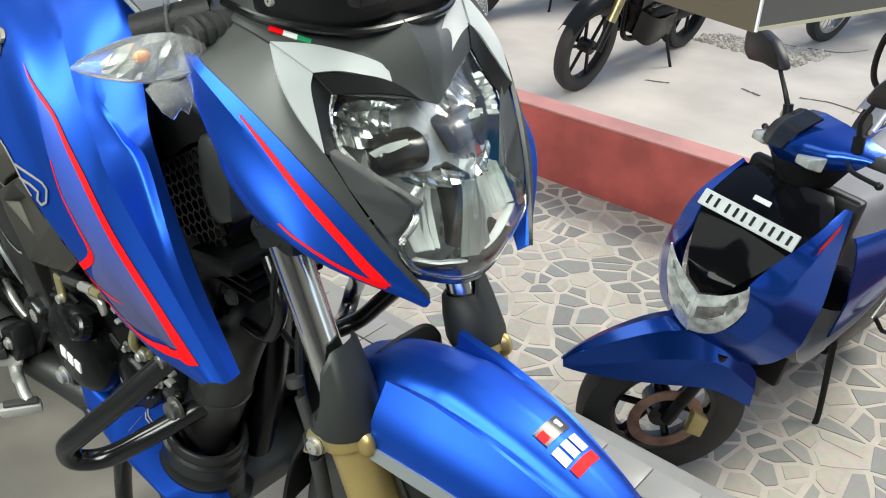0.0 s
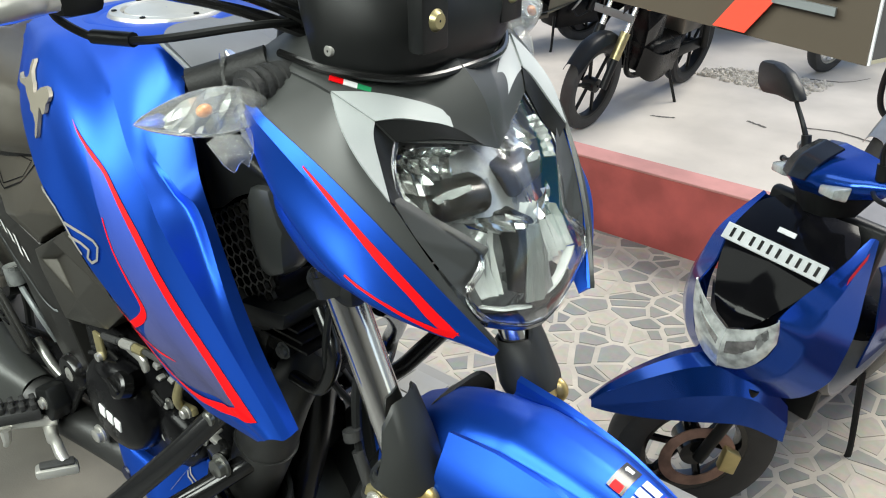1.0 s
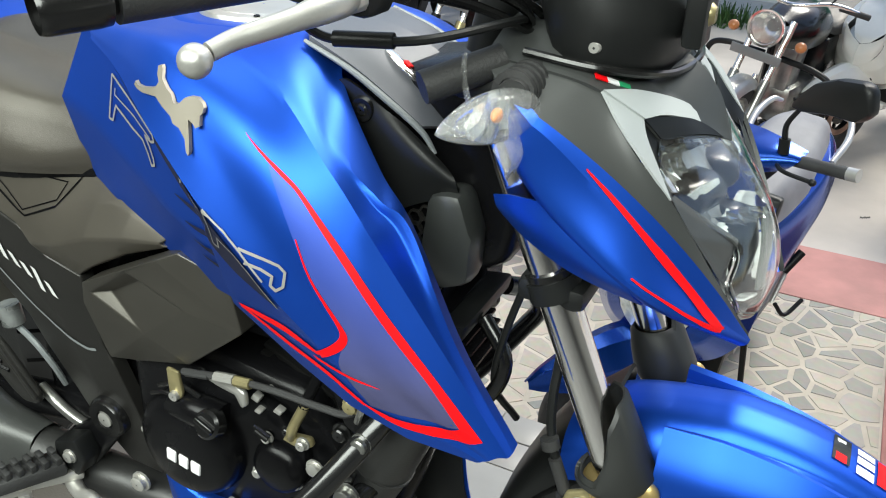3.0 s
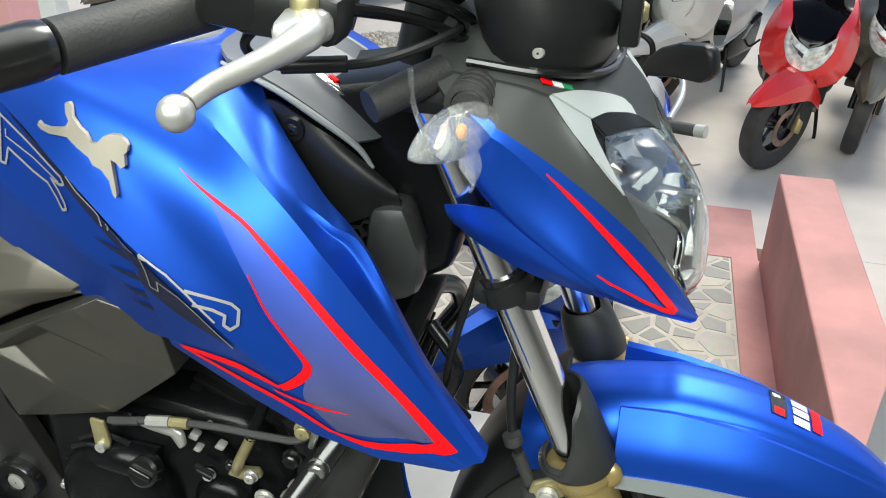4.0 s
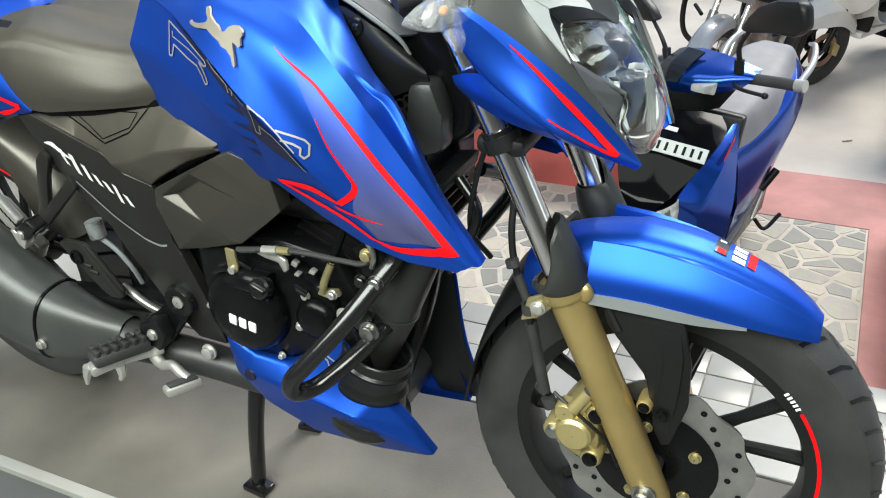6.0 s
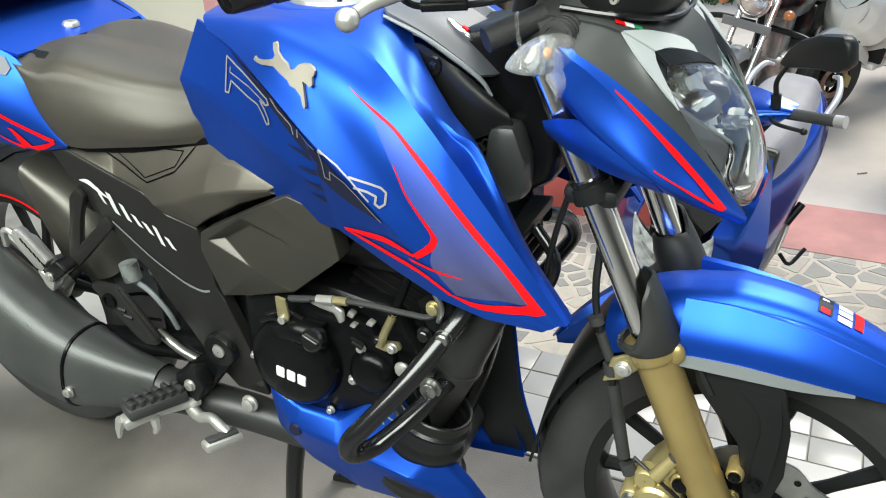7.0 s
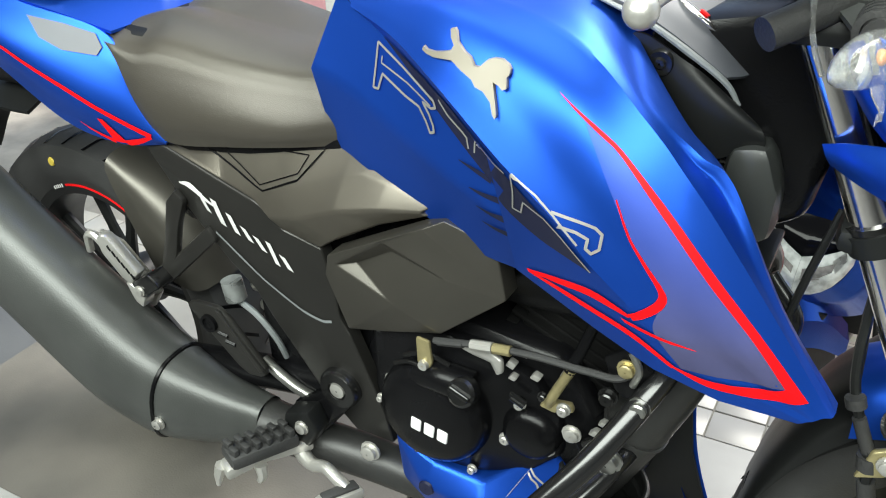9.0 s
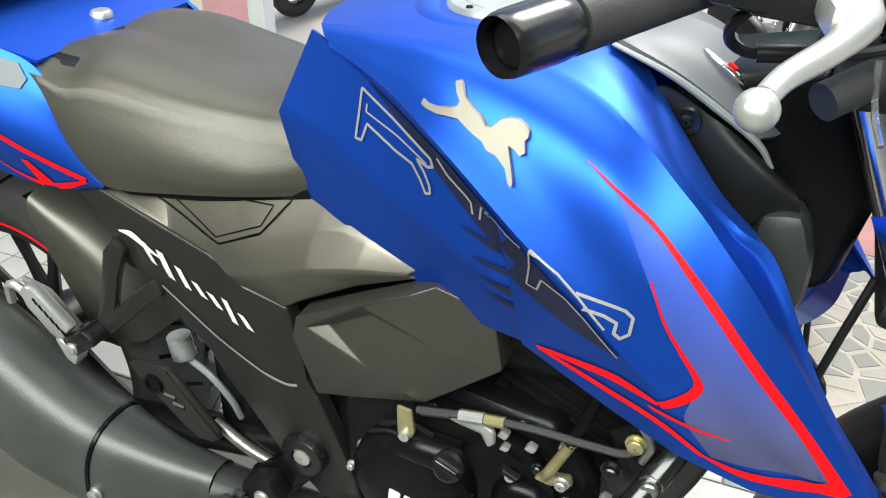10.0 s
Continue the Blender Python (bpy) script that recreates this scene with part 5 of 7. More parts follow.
# exhaust
part("exhaust_header", tube([(1.03, -0.03, 0.62), (1.010, -0.055, 0.578), (0.985, -0.066, 0.530), (0.952, -0.066, 0.461), (0.919, -0.065, 0.395), (0.888, -0.062, 0.335), (0.85, -0.06, 0.28), (0.79, -0.06, 0.25), (0.70, -0.075, 0.262), (0.60, -0.095, 0.290), (0.50, -0.115, 0.308), (0.44, -0.132, 0.325)], [0.024, 0.030, 0.036, 0.0385, 0.038, 0.035, 0.031, 0.028, 0.028, 0.031, 0.033, 0.038], 73, 24), M["header"], bike, "matte black exhaust header")
hd = Vector((0.952 - 0.985, 0, 0.461 - 0.530)).normalized()
part("header_band", tube([Vector((0.957, -0.066, 0.472)) - hd * 0.003, Vector((0.957, -0.066, 0.472)) + hd * 0.003], 0.0405, seg=28), M["header"], bike)
mc = [Vector(p) for p in ((0.452, -0.130, 0.326), (0.39, -0.136, 0.328), (0.33, -0.140, 0.332), (0.274, -0.142, 0.340), (0.2, -0.145, 0.373), (0.11, -0.147, 0.437), (0.027, -0.149, 0.500), (-0.14, -0.149, 0.627))]
rz = [0.040, 0.050, 0.066, 0.080, 0.086, 0.085, 0.084, 0.078]
rows = []
path = cr(mc, 40)
for i, p in enumerate(path):
    d = Vector(path[min(i + 1, 39)] - path[max(0, i - 1)]).normalized()
    nrm = Vector((-d.z, 0, d.x)).normalized()
    nrm = nrm if nrm.z > 0 else -nrm
    q = float(np.interp(i / 39 * 7, range(8), rz))
    rows.append([Vector(p) + nrm * (q * (abs(math.sin(a)) ** 0.8) * (1 if math.sin(a) > 0 else -1)) + Vector((0, 1, 0)) * (q * 0.76 * (abs(math.cos(a)) ** 0.8) * (1 if math.cos(a) > 0 else -1)) for a in np.linspace(0, 2 * math.pi, 32, endpoint=False)])
mfb = grid_bm(rows, False, True)
mfb.verts.ensure_lookup_table()
mfb.faces.new([mfb.verts[39 * 32 + k] for k in range(32)])
mf = part("muffler", mfb, M["exh"], bike, "matte black upswept muffler", angle=35)
i0 = 15
part("muffler_seam", tube([r * 1.0 for r in (rows[i0] + [rows[i0][0]])], 0.0035, 33, 6, smooth=False), M["deep"], mf)
for x, y, z in ((0.110, -0.196, 0.420), (0.299, -0.196, 0.318)):
    part("muffler_bolt", bolt((x, y, z), 0.008, 0.008), M["alu"], mf)


# crash bar
part("crash_bar", tube([(1.0, -0.10, 0.60), (0.985, -0.13, 0.575), (0.945, -0.185, 0.515), (0.90, -0.225, 0.46), (0.878, -0.238, 0.432), (0.875, -0.23, 0.405), (0.893, -0.20, 0.40), (0.925, -0.16, 0.425), (0.955, -0.10, 0.452), (0.96, -0.05, 0.455)], 0.0135, 64, 16), M["barblack"], bike, "gloss black tubular crash bar")
part("crash_bar", tube([(1.0, 0.10, 0.60), (0.985, 0.13, 0.575), (0.945, 0.185, 0.515), (0.90, 0.225, 0.46), (0.878, 0.238, 0.432), (0.875, 0.23, 0.405), (0.893, 0.20, 0.40), (0.925, 0.16, 0.425), (0.955, 0.10, 0.452), (0.96, 0.05, 0.455)], 0.0135, 64, 16), M["barblack"], bike, "gloss black tubular crash bar")
part("crash_bar_brace", tube([(0.93, 0.07, 0.452), (0.955, 0.115, 0.452), (0.978, 0.150, 0.465), (1.003, 0.171, 0.497), (1.028, 0.190, 0.532), (1.045, 0.196, 0.562), (1.04, 0.175, 0.60), (1.02, 0.13, 0.625)], 0.0125, 31, 14), M["barblack"], bike, "gloss black brace of the crash bar")
part("bar_bolt", bolt((0.945, -0.125, 0.462), 0.012, 0.012), M["steel"], bike)
part("bar_bolt", bolt((0.978, -0.145, 0.565), 0.009, 0.01), M["steel"], bike)

# belly pan
for s in (-1, 1):
    pv = [(0.656, 0.118, 0.384), (0.712, 0.126, 0.360), (0.786, 0.126, 0.358), (0.846, 0.114, 0.404), (0.876, 0.106, 0.420), (0.911, 0.104, 0.374), (0.941, 0.106, 0.323), (0.986, 0.1, 0.266), (1.016, 0.085, 0.203),
          (0.915, 0.088, 0.190), (0.800, 0.104, 0.204), (0.716, 0.110, 0.244), (0.660, 0.112, 0.298), (0.795, 0.152, 0.327), (0.913, 0.150, 0.302), (0.705, 0.137, 0.327)]
    b = part("belly_pan", facets([(x, y * s, z) for x, y, z in pv], [(0, 1, 15), (0, 15, 12), (1, 2, 13, 15), (2, 3, 4, 5, 6, 14, 13), (6, 7, 14), (14, 7, 8), (14, 8, 9), (13, 14, 9, 10), (15, 13, 10, 11), (12, 15, 11)], bevel=0.007, inner=0.02), M["blue"], bike, "matte blue belly pan", angle=24)
    if s < 0:
        belly = b
part("belly_hole", lathe([(0.001, -0.002), (0.010, -0.002), (0.0115, 0.001), (0.001, 0.004)], (0.712, -0.1385, 0.323), "y", 20, False), M["ink"], bike)
part("inner_cowl", slab([(0.92, 0.50), (0.985, 0.45), (1.0, 0.32), (1.035, 0.205), (0.95, 0.20), (0.90, 0.30)], 0.078, 0.088, 0.004), M["black"], bike, "black inner cowl panel")
part("cowl_edge", tube([(0.987, 0.085, 0.452), (1.002, 0.085, 0.32), (1.037, 0.085, 0.203)], 0.003, 13, 6), M["blue"], bike)
part("sump_cover", slab([(0.66, 0.30), (0.70, 0.255), (0.83, 0.205), (0.92, 0.20), (0.94, 0.26), (0.90, 0.32)], -0.09, 0.09, 0.012), M["exh"], bike)
# ribbed cup round the pipe
gp = cr([(0.926, -0.078, 0.392), (0.909, -0.077, 0.342), (0.897, -0.075, 0.285), (0.884, -0.072, 0.222)], 49)
rows = []
for i, p in enumerate(gp):
    q = i / 48
    d = Vector(gp[min(i + 1, 48)] - gp[max(i - 1, 0)]).normalized()
    fwd = Vector((0, 1, 0)).cross(d).normalized()
    rib = 0.0045 * max(0.0, math.sin(q * 6 * math.pi)) if 0.12 < q < 0.78 else 0.0
    rad = float(np.interp(q, [0, 0.7, 0.76, 0.9, 1], [0.050, 0.053, 0.060, 0.058, 0.044])) + rib
    rows.append([Vector(p) + fwd * (rad * 1.12 * math.cos(a)) + Vector((0, 1, 0)) * (rad * 0.94 * math.sin(a)) for a in np.linspace(0, 2 * math.pi, 36, endpoint=False)])
part("pipe_guard", thicken(grid_bm(rows, False, True), 0.003), M["guard"], bike, "ribbed black pipe guard", angle=25)
part("guard_rim", tube([p + Vector((0, 0, 0.001)) for p in rows[0] + [rows[0][0]]], 0.0035, 73, 8), M["guard"], bike, "rolled rim of the pipe guard")

# stand, pegs and levers
part("stand_leg", tube([(0.655, -0.05, 0.27), (0.645, -0.075, 0.15), (0.638, -0.088, 0.03), (0.636, -0.09, 0.012)], [0.017, 0.015, 0.014, 0.014], 19, 12), M["gloss"], bike, "black stand leg")
part("stand_leg", tube([(0.655, 0.05, 0.27), (0.645, 0.075, 0.15), (0.638, 0.088, 0.03), (0.636, 0.09, 0.012)], [0.017, 0.015, 0.014, 0.014], 19, 12), M["gloss"], bike, "black stand leg")
part("stand_foot", slab([(0.612, -0.112), (0.665, -0.118), (0.668, -0.08), (0.615, -0.072)], 0.0, 0.014, 0.005, "z"), M["gloss"], bike)
part("stand_foot", slab([(0.612, 0.112), (0.665, 0.118), (0.668, 0.08), (0.615, 0.072)], 0.0, 0.014, 0.005, "z"), M["gloss"], bike)
peg = part("footpeg", slab([(0.450, -0.228), (0.487, -0.246), (0.537, -0.166), (0.500, -0.152)], 0.345, 0.366, 0.006, "z"), M["rubber"], bike, "rubber topped rider footpeg")
for i in range(6):
    for j in range(2):
        u, v = (i + 0.5) / 6, 0.27 + 0.46 * j
        c = Vector((0.450 + 0.05 * u + 0.037 * v, -0.228 + 0.076 * u - 0.016 * v, 0.369))
        part("peg_block", turn(box(-0.0075, 0.0075, -0.0042, 0.0042, -0.006, 0.006, 0.002), Matrix.Translation(c) @ Matrix.Rotation(radians(-14), 4, "Z")), M["rubber"], peg)
part("peg_bracket", slab([(0.47, 0.30), (0.50, 0.38), (0.58, 0.44), (0.60, 0.41), (0.52, 0.31)], -0.128, -0.114, 0.005), M["deep"], bike)
part("peg_hanger", slab([(0.452, -0.235), (0.478, -0.25), (0.50, -0.20), (0.545, -0.15), (0.51, -0.13), (0.47, -0.18)], 0.328, 0.346, 0.005, "z"), M["alu"], bike, "silver peg hanger")
part("peg_tip", tube([(0.458, -0.238, 0.34), (0.452, -0.24, 0.322), (0.450, -0.243, 0.305)], [0.009, 0.007, 0.003], 9, 8), M["alu"], bike)
part("peg_tip", tube([(0.50, -0.21, 0.335), (0.502, -0.212, 0.318), (0.498, -0.215, 0.308)], [0.009, 0.007, 0.004], 9, 8), M["alu"], bike)
part("peg_clevis", slab([(0.50, 0.335), (0.505, 0.385), (0.545, 0.40), (0.56, 0.37), (0.54, 0.335)], -0.158, -0.125, 0.006), M["black"], bike)
part("clevis_bolt", bolt((0.535, -0.158, 0.372), 0.008, 0.006), M["alu"], bike)
part("brake_pedal", tube([(0.51, -0.145, 0.345), (0.525, -0.155, 0.322), (0.55, -0.165, 0.318), (0.578, -0.172, 0.330), (0.60, -0.178, 0.325), (0.615, -0.18, 0.318)], [0.011, 0.011, 0.0095, 0.0085, 0.0085, 0.008], 31, 10), M["alu"], bike, "silver brake pedal")
bpd = part("pedal_pad", slab([(0.585, -0.212), (0.606, -0.222), (0.640, -0.172), (0.617, -0.163)], 0.303, 0.319, 0.005, "z"), M["alu"], bike)
part("pad_rubber", slab([(0.592, -0.208), (0.606, -0.214), (0.633, -0.174), (0.618, -0.167)], 0.318, 0.3235, 0.002, "z"), M["rubber"], bpd)
part("pivot_boss", lathe([(0.001, -0.125), (0.012, -0.125), (0.014, -0.13), (0.026, -0.13), (0.03, -0.124), (0.03, -0.10), (0.001, -0.10)], (0.578, 0, 0.428), "y", 28, False), M["gloss"], bike)
part("pivot_bolt", bolt((0.578, -0.124, 0.428), 0.011, 0.006), M["alu"], bike)
part("pedal_bolt", bolt((0.617, -0.12, 0.334), 0.011, 0.01), M["alu"], bike)
part("heel_guard", slab([(0.338, 0.495), (0.341, 0.502), (0.355, 0.507), (0.394, 0.508), (0.414, 0.492), (0.463, 0.428), (0.463, 0.416), (0.452, 0.409), (0.431, 0.407), (0.413, 0.418), (0.38, 0.452)], -0.134, -0.124, 0.004), M["framecover"], bike, "black heel guard plate")
part("heel_ridge", slab([(0.392, 0.506), (0.398, 0.505), (0.463, 0.424), (0.455, 0.420)], -0.138, -0.130, 0.003), M["framecover"], bike)
part("heel_bolt", lathe([(0.001, -0.136), (0.009, -0.136), (0.0095, -0.139), (0.013, -0.139), (0.014, -0.133), (0.014, -0.128), (0.001, -0.128)], (0.376, 0, 0.479), "y", 20, False), M["deep"], bike)
for k in range(2):
    part("heel_slot", tube([(0.390 + 0.011 * k, -0.134, 0.467 - 0.011 * k), (0.406 + 0.011 * k, -0.134, 0.465 - 0.011 * k)], 0.0035, seg=6), M["deep"], bike)
part("fluid_reservoir", tube([(0.40, -0.10, 0.505), (0.396, -0.10, 0.535)], 0.015, seg=16), M["lampdark"], bike, "cloudy fluid reservoir")
part("reservoir_hose", tube([(0.385, -0.092, 0.500), (0.41, -0.10, 0.500), (0.44, -0.104, 0.488), (0.462, -0.10, 0.455), (0.465, -0.09, 0.42)], 0.0045, 19, 8), M["grey"], bike)
part("brake_cylinder", tube([(0.44, -0.11, 0.42), (0.49, -0.115, 0.398), (0.53, -0.115, 0.385)], 0.008, 13, 10), M["steel"], bike)
part("passenger_arm", slab([(0.338, 0.665), (0.352, 0.650), (0.333, 0.610), (0.318, 0.562), (0.385, 0.622), (0.398, 0.604), (0.345, 0.556), (0.305, 0.520), (0.270, 0.492), (0.258, 0.503), (0.281, 0.532), (0.302, 0.590), (0.318, 0.645)], -0.116, -0.102, 0.005), M["framecover"], bike, "cast black passenger peg bracket")
ppg = part("passenger_peg", slab([(0.190, 0.572), (0.204, 0.582), (0.214, 0.578), (0.262, 0.530), (0.242, 0.508), (0.228, 0.512), (0.196, 0.548)], -0.142, -0.124, 0.005), M["alu"], bike, "silver folded passenger footpeg")
for k in range(6):
    part("peg_groove", tube([(0.214 + 0.007 * k, -0.1425, 0.566 - 0.0075 * k), (0.219 + 0.007 * k, -0.1425, 0.558 - 0.0075 * k)], 0.0016, seg=6), M["deep"], ppg)
part("peg_hinge", slab([(0.246, 0.514), (0.284, 0.538), (0.303, 0.520), (0.264, 0.492)], -0.146, -0.108, 0.005), M["gloss"], bike, "gloss black peg hinge")
part("hinge_lip", slab([(0.228, 0.508), (0.242, 0.508), (0.262, 0.488), (0.254, 0.470), (0.240, 0.478)], -0.140, -0.118, 0.004), M["alu"], bike)
part("hinge_bolt", bolt((0.264, -0.146, 0.506), 0.0065, 0.004), M["alu"], bike)
part("swing_arm", tube([(0.56, -0.085, 0.40), (0.30, -0.09, 0.36), (0.0, -0.095, 0.315)], [0.026, 0.024, 0.022], 13, 12), M["deep"], bike)
part("swing_arm", tube([(0.56, 0.085, 0.40), (0.30, 0.09, 0.36), (0.0, 0.095, 0.315)], [0.026, 0.024, 0.022], 13, 12), M["deep"], bike)
part("shock_spring", tube([(0.40 + 0.03 * math.cos(a) - 0.002 * a, 0.03 * math.sin(a), 0.42 + 0.005 * a) for a in np.linspace(0, 40, 81)], 0.005, 161, 6), M["steel"], bike, "steel rear shock spring")
part("rear_brake_caliper", slab([(0.09, 0.40), (0.14, 0.43), (0.18, 0.40), (0.15, 0.36)], -0.10, -0.07, 0.006), M["alu"], rw)
part("wheel_bracket", slab([(0.13, 0.545), (0.175, 0.535), (0.23, 0.475), (0.21, 0.455), (0.15, 0.50)], -0.09, -0.08, 0.004), M["alu"], bike)
part("fender_wire", tube([(0.145, -0.12, 0.53), (0.155, -0.125, 0.56), (0.175, -0.125, 0.56), (0.20, -0.122, 0.52), (0.225, -0.12, 0.50)], 0.006, 19, 8), M["alu"], bike)
# rear hugger and mudguard
part("rear_hugger", turn(halves([[(0.152, 0, 0.650), (0.152, -0.06, 0.647), (0.152, -0.095, 0.640), (0.152, -0.105, 0.624)], [(0.222, 0, 0.612), (0.222, -0.06, 0.609), (0.212, -0.097, 0.596), (0.166, -0.105, 0.590)],
                                 [(0.280, 0, 0.552), (0.280, -0.06, 0.549), (0.260, -0.097, 0.535), (0.190, -0.105, 0.538)], [(0.320, 0, 0.465), (0.320, -0.06, 0.462), (0.295, -0.097, 0.450), (0.225, -0.105, 0.465)]], 20, 15, 0.004), ASKEW), M["airbox"], bike, "black rear wheel hugger")
part("rear_mudguard", halves([(-0.33, [(0, 0.56), (-0.05, 0.55), (-0.09, 0.53)]), (-0.25, [(0, 0.66), (-0.05, 0.65), (-0.095, 0.63)]), (-0.1, [(0, 0.735), (-0.05, 0.727), (-0.098, 0.71)]), (0.06, [(0, 0.745), (-0.05, 0.738), (-0.098, 0.72)])], 20, 11, 0.005), M["black"], bike, "black rear mudguard")

# ---- handlebar ----
GY = 1.055
hb0 = part("handlebar", tube([(0.905, -0.345, 1.040), (0.955, -0.245, 1.045), (1.01, -0.155, 1.05), (1.055, -0.08, 1.053), (1.07, 0.0, 1.05), (1.055, 0.08, 1.053), (1.01, 0.155, 1.05), (0.955, 0.245, 1.045), (0.905, 0.345, 1.040)], 0.011, 49, 14), M["black"], bike, "black handlebar")
for s in (-1, 1):
    grip = part("grip", tube([(0.914, s * 0.330, 1.040), (0.975, s * 0.205, 1.046)], 0.0165, seg=20), M["rubber"], hb0, "black rubber grip")
    part("bar_end", tube([(0.892, s * 0.374, 1.038), (0.895, s * 0.368, 1.0385), (0.908, s * 0.342, 1.040), (0.912, s * 0.334, 1.040)], [0.0155, 0.017, 0.0175, 0.0165], 13, 24, cap=False), M["gloss"], hb0, "gloss black bar end")
    part("bar_end_core", tube([(0.896, s * 0.366, 1.0385), (0.908, s * 0.342, 1.040)], 0.012, seg=16), M["deep"], hb0)
    part("switch_cube", slab([(0.965, 1.04), (1.01, 1.035), (1.015, 1.085), (0.97, 1.085)], s * 0.215, s * 0.265, 0.01), M["black"], hb0, "black switch housing")
    part("lever_perch", slab([(0.99, 1.035), (1.06, 1.03), (1.065, 1.062), (0.99, 1.068)], s * 0.225, s * 0.262, 0.008), M["black"], hb0)
    lv = part("hand_lever", tube([(1.035, s * 0.245, 1.046), (1.05, s * 0.28, 1.046), (1.04, s * 0.315, 1.04), (1.022, s * 0.345, 1.033), (1.015, s * 0.362, 1.028)], [0.012, 0.011, 0.0075, 0.0065, 0.006], 25, 12), M["alu"], hb0, "silver hand lever")
    part("lever_ball", ball((1.013, s * 0.372, 1.025), 0.0102, 0.0102, 0.0102), M["alu"], lv)
    part("lever_blade", slab([(1.025, -0.25), (1.062, -0.24), (1.055, -0.29), (1.035, -0.30)] if s < 0 else [(1.025, 0.25), (1.062, 0.24), (1.055, 0.29), (1.035, 0.30)], 1.036, 1.056, 0.006, "z"), M["alu"], lv)
    part("lever_pin", lathe([(0.001, 0.012), (0.007, 0.012), (0.009, 0.008), (0.009, 0), (0.001, 0)], (1.042, s * 0.262, 1.054), "z", 12, False), M["brass"], lv)
part("master_cylinder", slab([(1.0, 1.065), (1.06, 1.06), (1.062, 1.10), (1.0, 1.105)], -0.235, -0.185, 0.008), M["black"], hb0, "black brake master cylinder")
part("throttle_cable", tube([(1.01, -0.232, 1.045), (0.985, -0.232, 1.022), (0.992, -0.212, 1.002), (1.03, -0.205, 1.002), (1.07, -0.19, 1.006), (1.10, -0.12, 1.008), (1.09, -0.04, 0.995)], 0.0035, 37, 8), M["black"], bike)
part("cable_sleeve", tube([(1.000, -0.210, 1.001), (1.045, -0.201, 1.0035)], 0.006, seg=10), M["black"], bike)
for k, (dy, dz) in enumerate(((0, 0), (0.02, 0.012), (-0.015, 0.02), (0.03, -0.01), (0.05, 0.02))):
    part("cable", tube([(1.03, -0.19 + dy, 1.04 + dz), (1.07, -0.13 + dy, 1.02 + dz), (1.10, -0.07 + dy, 0.99 + dz), (1.08, 0.0 + dy, 0.96)], 0.004, 19, 8), M["gloss"], bike)
    part("cable", tube([(1.03, 0.19 - dy, 1.04 + dz), (1.08, 0.12 - dy, 1.02 + dz), (1.11, 0.06 - dy, 0.99 + dz), (1.09, 0.0 - dy, 0.96)], 0.004, 19, 8), M["gloss"], bike)
part("bar_clamp", box(1.045, 1.095, -0.04, 0.04, 1.03, 1.075, 0.01), M["black"], bike)
part("steering_stem", tube([(1.10, 0, 0.97), (1.18, 0, 0.76)], 0.03, seg=16), M["deep"], bike)
part("bar_riser", tube([(1.05, -0.045, 0.96), (1.065, -0.035, 1.04)], 0.018, seg=14), M["black"], bike)
part("bar_riser", tube([(1.05, 0.045, 0.96), (1.065, 0.035, 1.04)], 0.018, seg=14), M["black"], bike)
part("front_frame", slab([(0.93, 0.93), (1.06, 0.955), (1.11, 0.86), (1.09, 0.76), (0.98, 0.70), (0.93, 0.80)], -0.06, 0.06, 0.015), M["deep"], bike)
part("headlamp_shell", slab([(1.09, 0.955), (1.145, 0.95), (1.165, 0.87), (1.225, 0.80), (1.20, 0.785), (1.12, 0.84)], YC - 0.09, YC + 0.09, 0.012), M["deep"], bike)

# ---- graphics ----
tr_body = tree_of(shroud, tank)
side = bpy.data.objects["tank_side"]
tr_all = tree_of(shroud, tank, side)


def dec(name, bm, m, parent, label=""):
    return part(name, bm, M[m], parent, label)


SA = [(0.899, 0.9045), (0.937, 0.879), (0.965, 0.857), (1.009, 0.812), (1.049, 0.766), (1.088, 0.719), (1.130, 0.664)]
SB = [(0.900, 0.9035), (0.935, 0.877), (0.960, 0.857), (1.003, 0.809), (1.042, 0.763), (1.080, 0.719), (1.111, 0.677)]
dec("violet_graphic", strip_between(tr_body, [(0.925, 0.884), (0.960, 0.857), (1.003, 0.809), (1.042, 0.763), (1.080, 0.719), (1.111, 0.677)], [(0.926, 0.882), (0.950, 0.840), (0.974, 0.797), (1.004, 0.752), (1.0, 0.712), (1.025, 0.673)], 40, 9, 0.0008), "graphic", bike, "grey violet graphic between the stripes")
dec("red_stripe", strip_between(tr_body, SA, SB, 44, 4), "red", bike, "bright red pinstripe")
dec("red_stripe", strip_between(tr_body, [(1.130, 0.664), (1.101, 0.661), (1.067, 0.659), (1.043, 0.661), (1.016, 0.672)], [(1.111, 0.677), (1.090, 0.671), (1.069, 0.669), (1.045, 0.668), (1.016, 0.674)], 24, 4), "red", bike, "bright red pinstripe")
dec("red_stripe", ribbon(tr_body, [(0.959, 0.828), (0.973, 0.798), (0.987, 0.777), (1.002, 0.756), (1.005, 0.745), (0.998, 0.734), (0.980, 0.721)], [0.0012, 0.002, 0.003, 0.005, 0.008, 0.009, 0.008], 44), "red", bike, "bright red pinstripe")
dec("red_stripe", strip_between(tr_body, [(0.870, 0.726), (0.905, 0.733), (0.942, 0.738), (0.966, 0.730), (0.980, 0.722)], [(0.872, 0.723), (0.905, 0.725), (0.938, 0.728), (0.960, 0.724), (0.978, 0.719)], 24, 3), "red", bike, "bright red pinstripe")
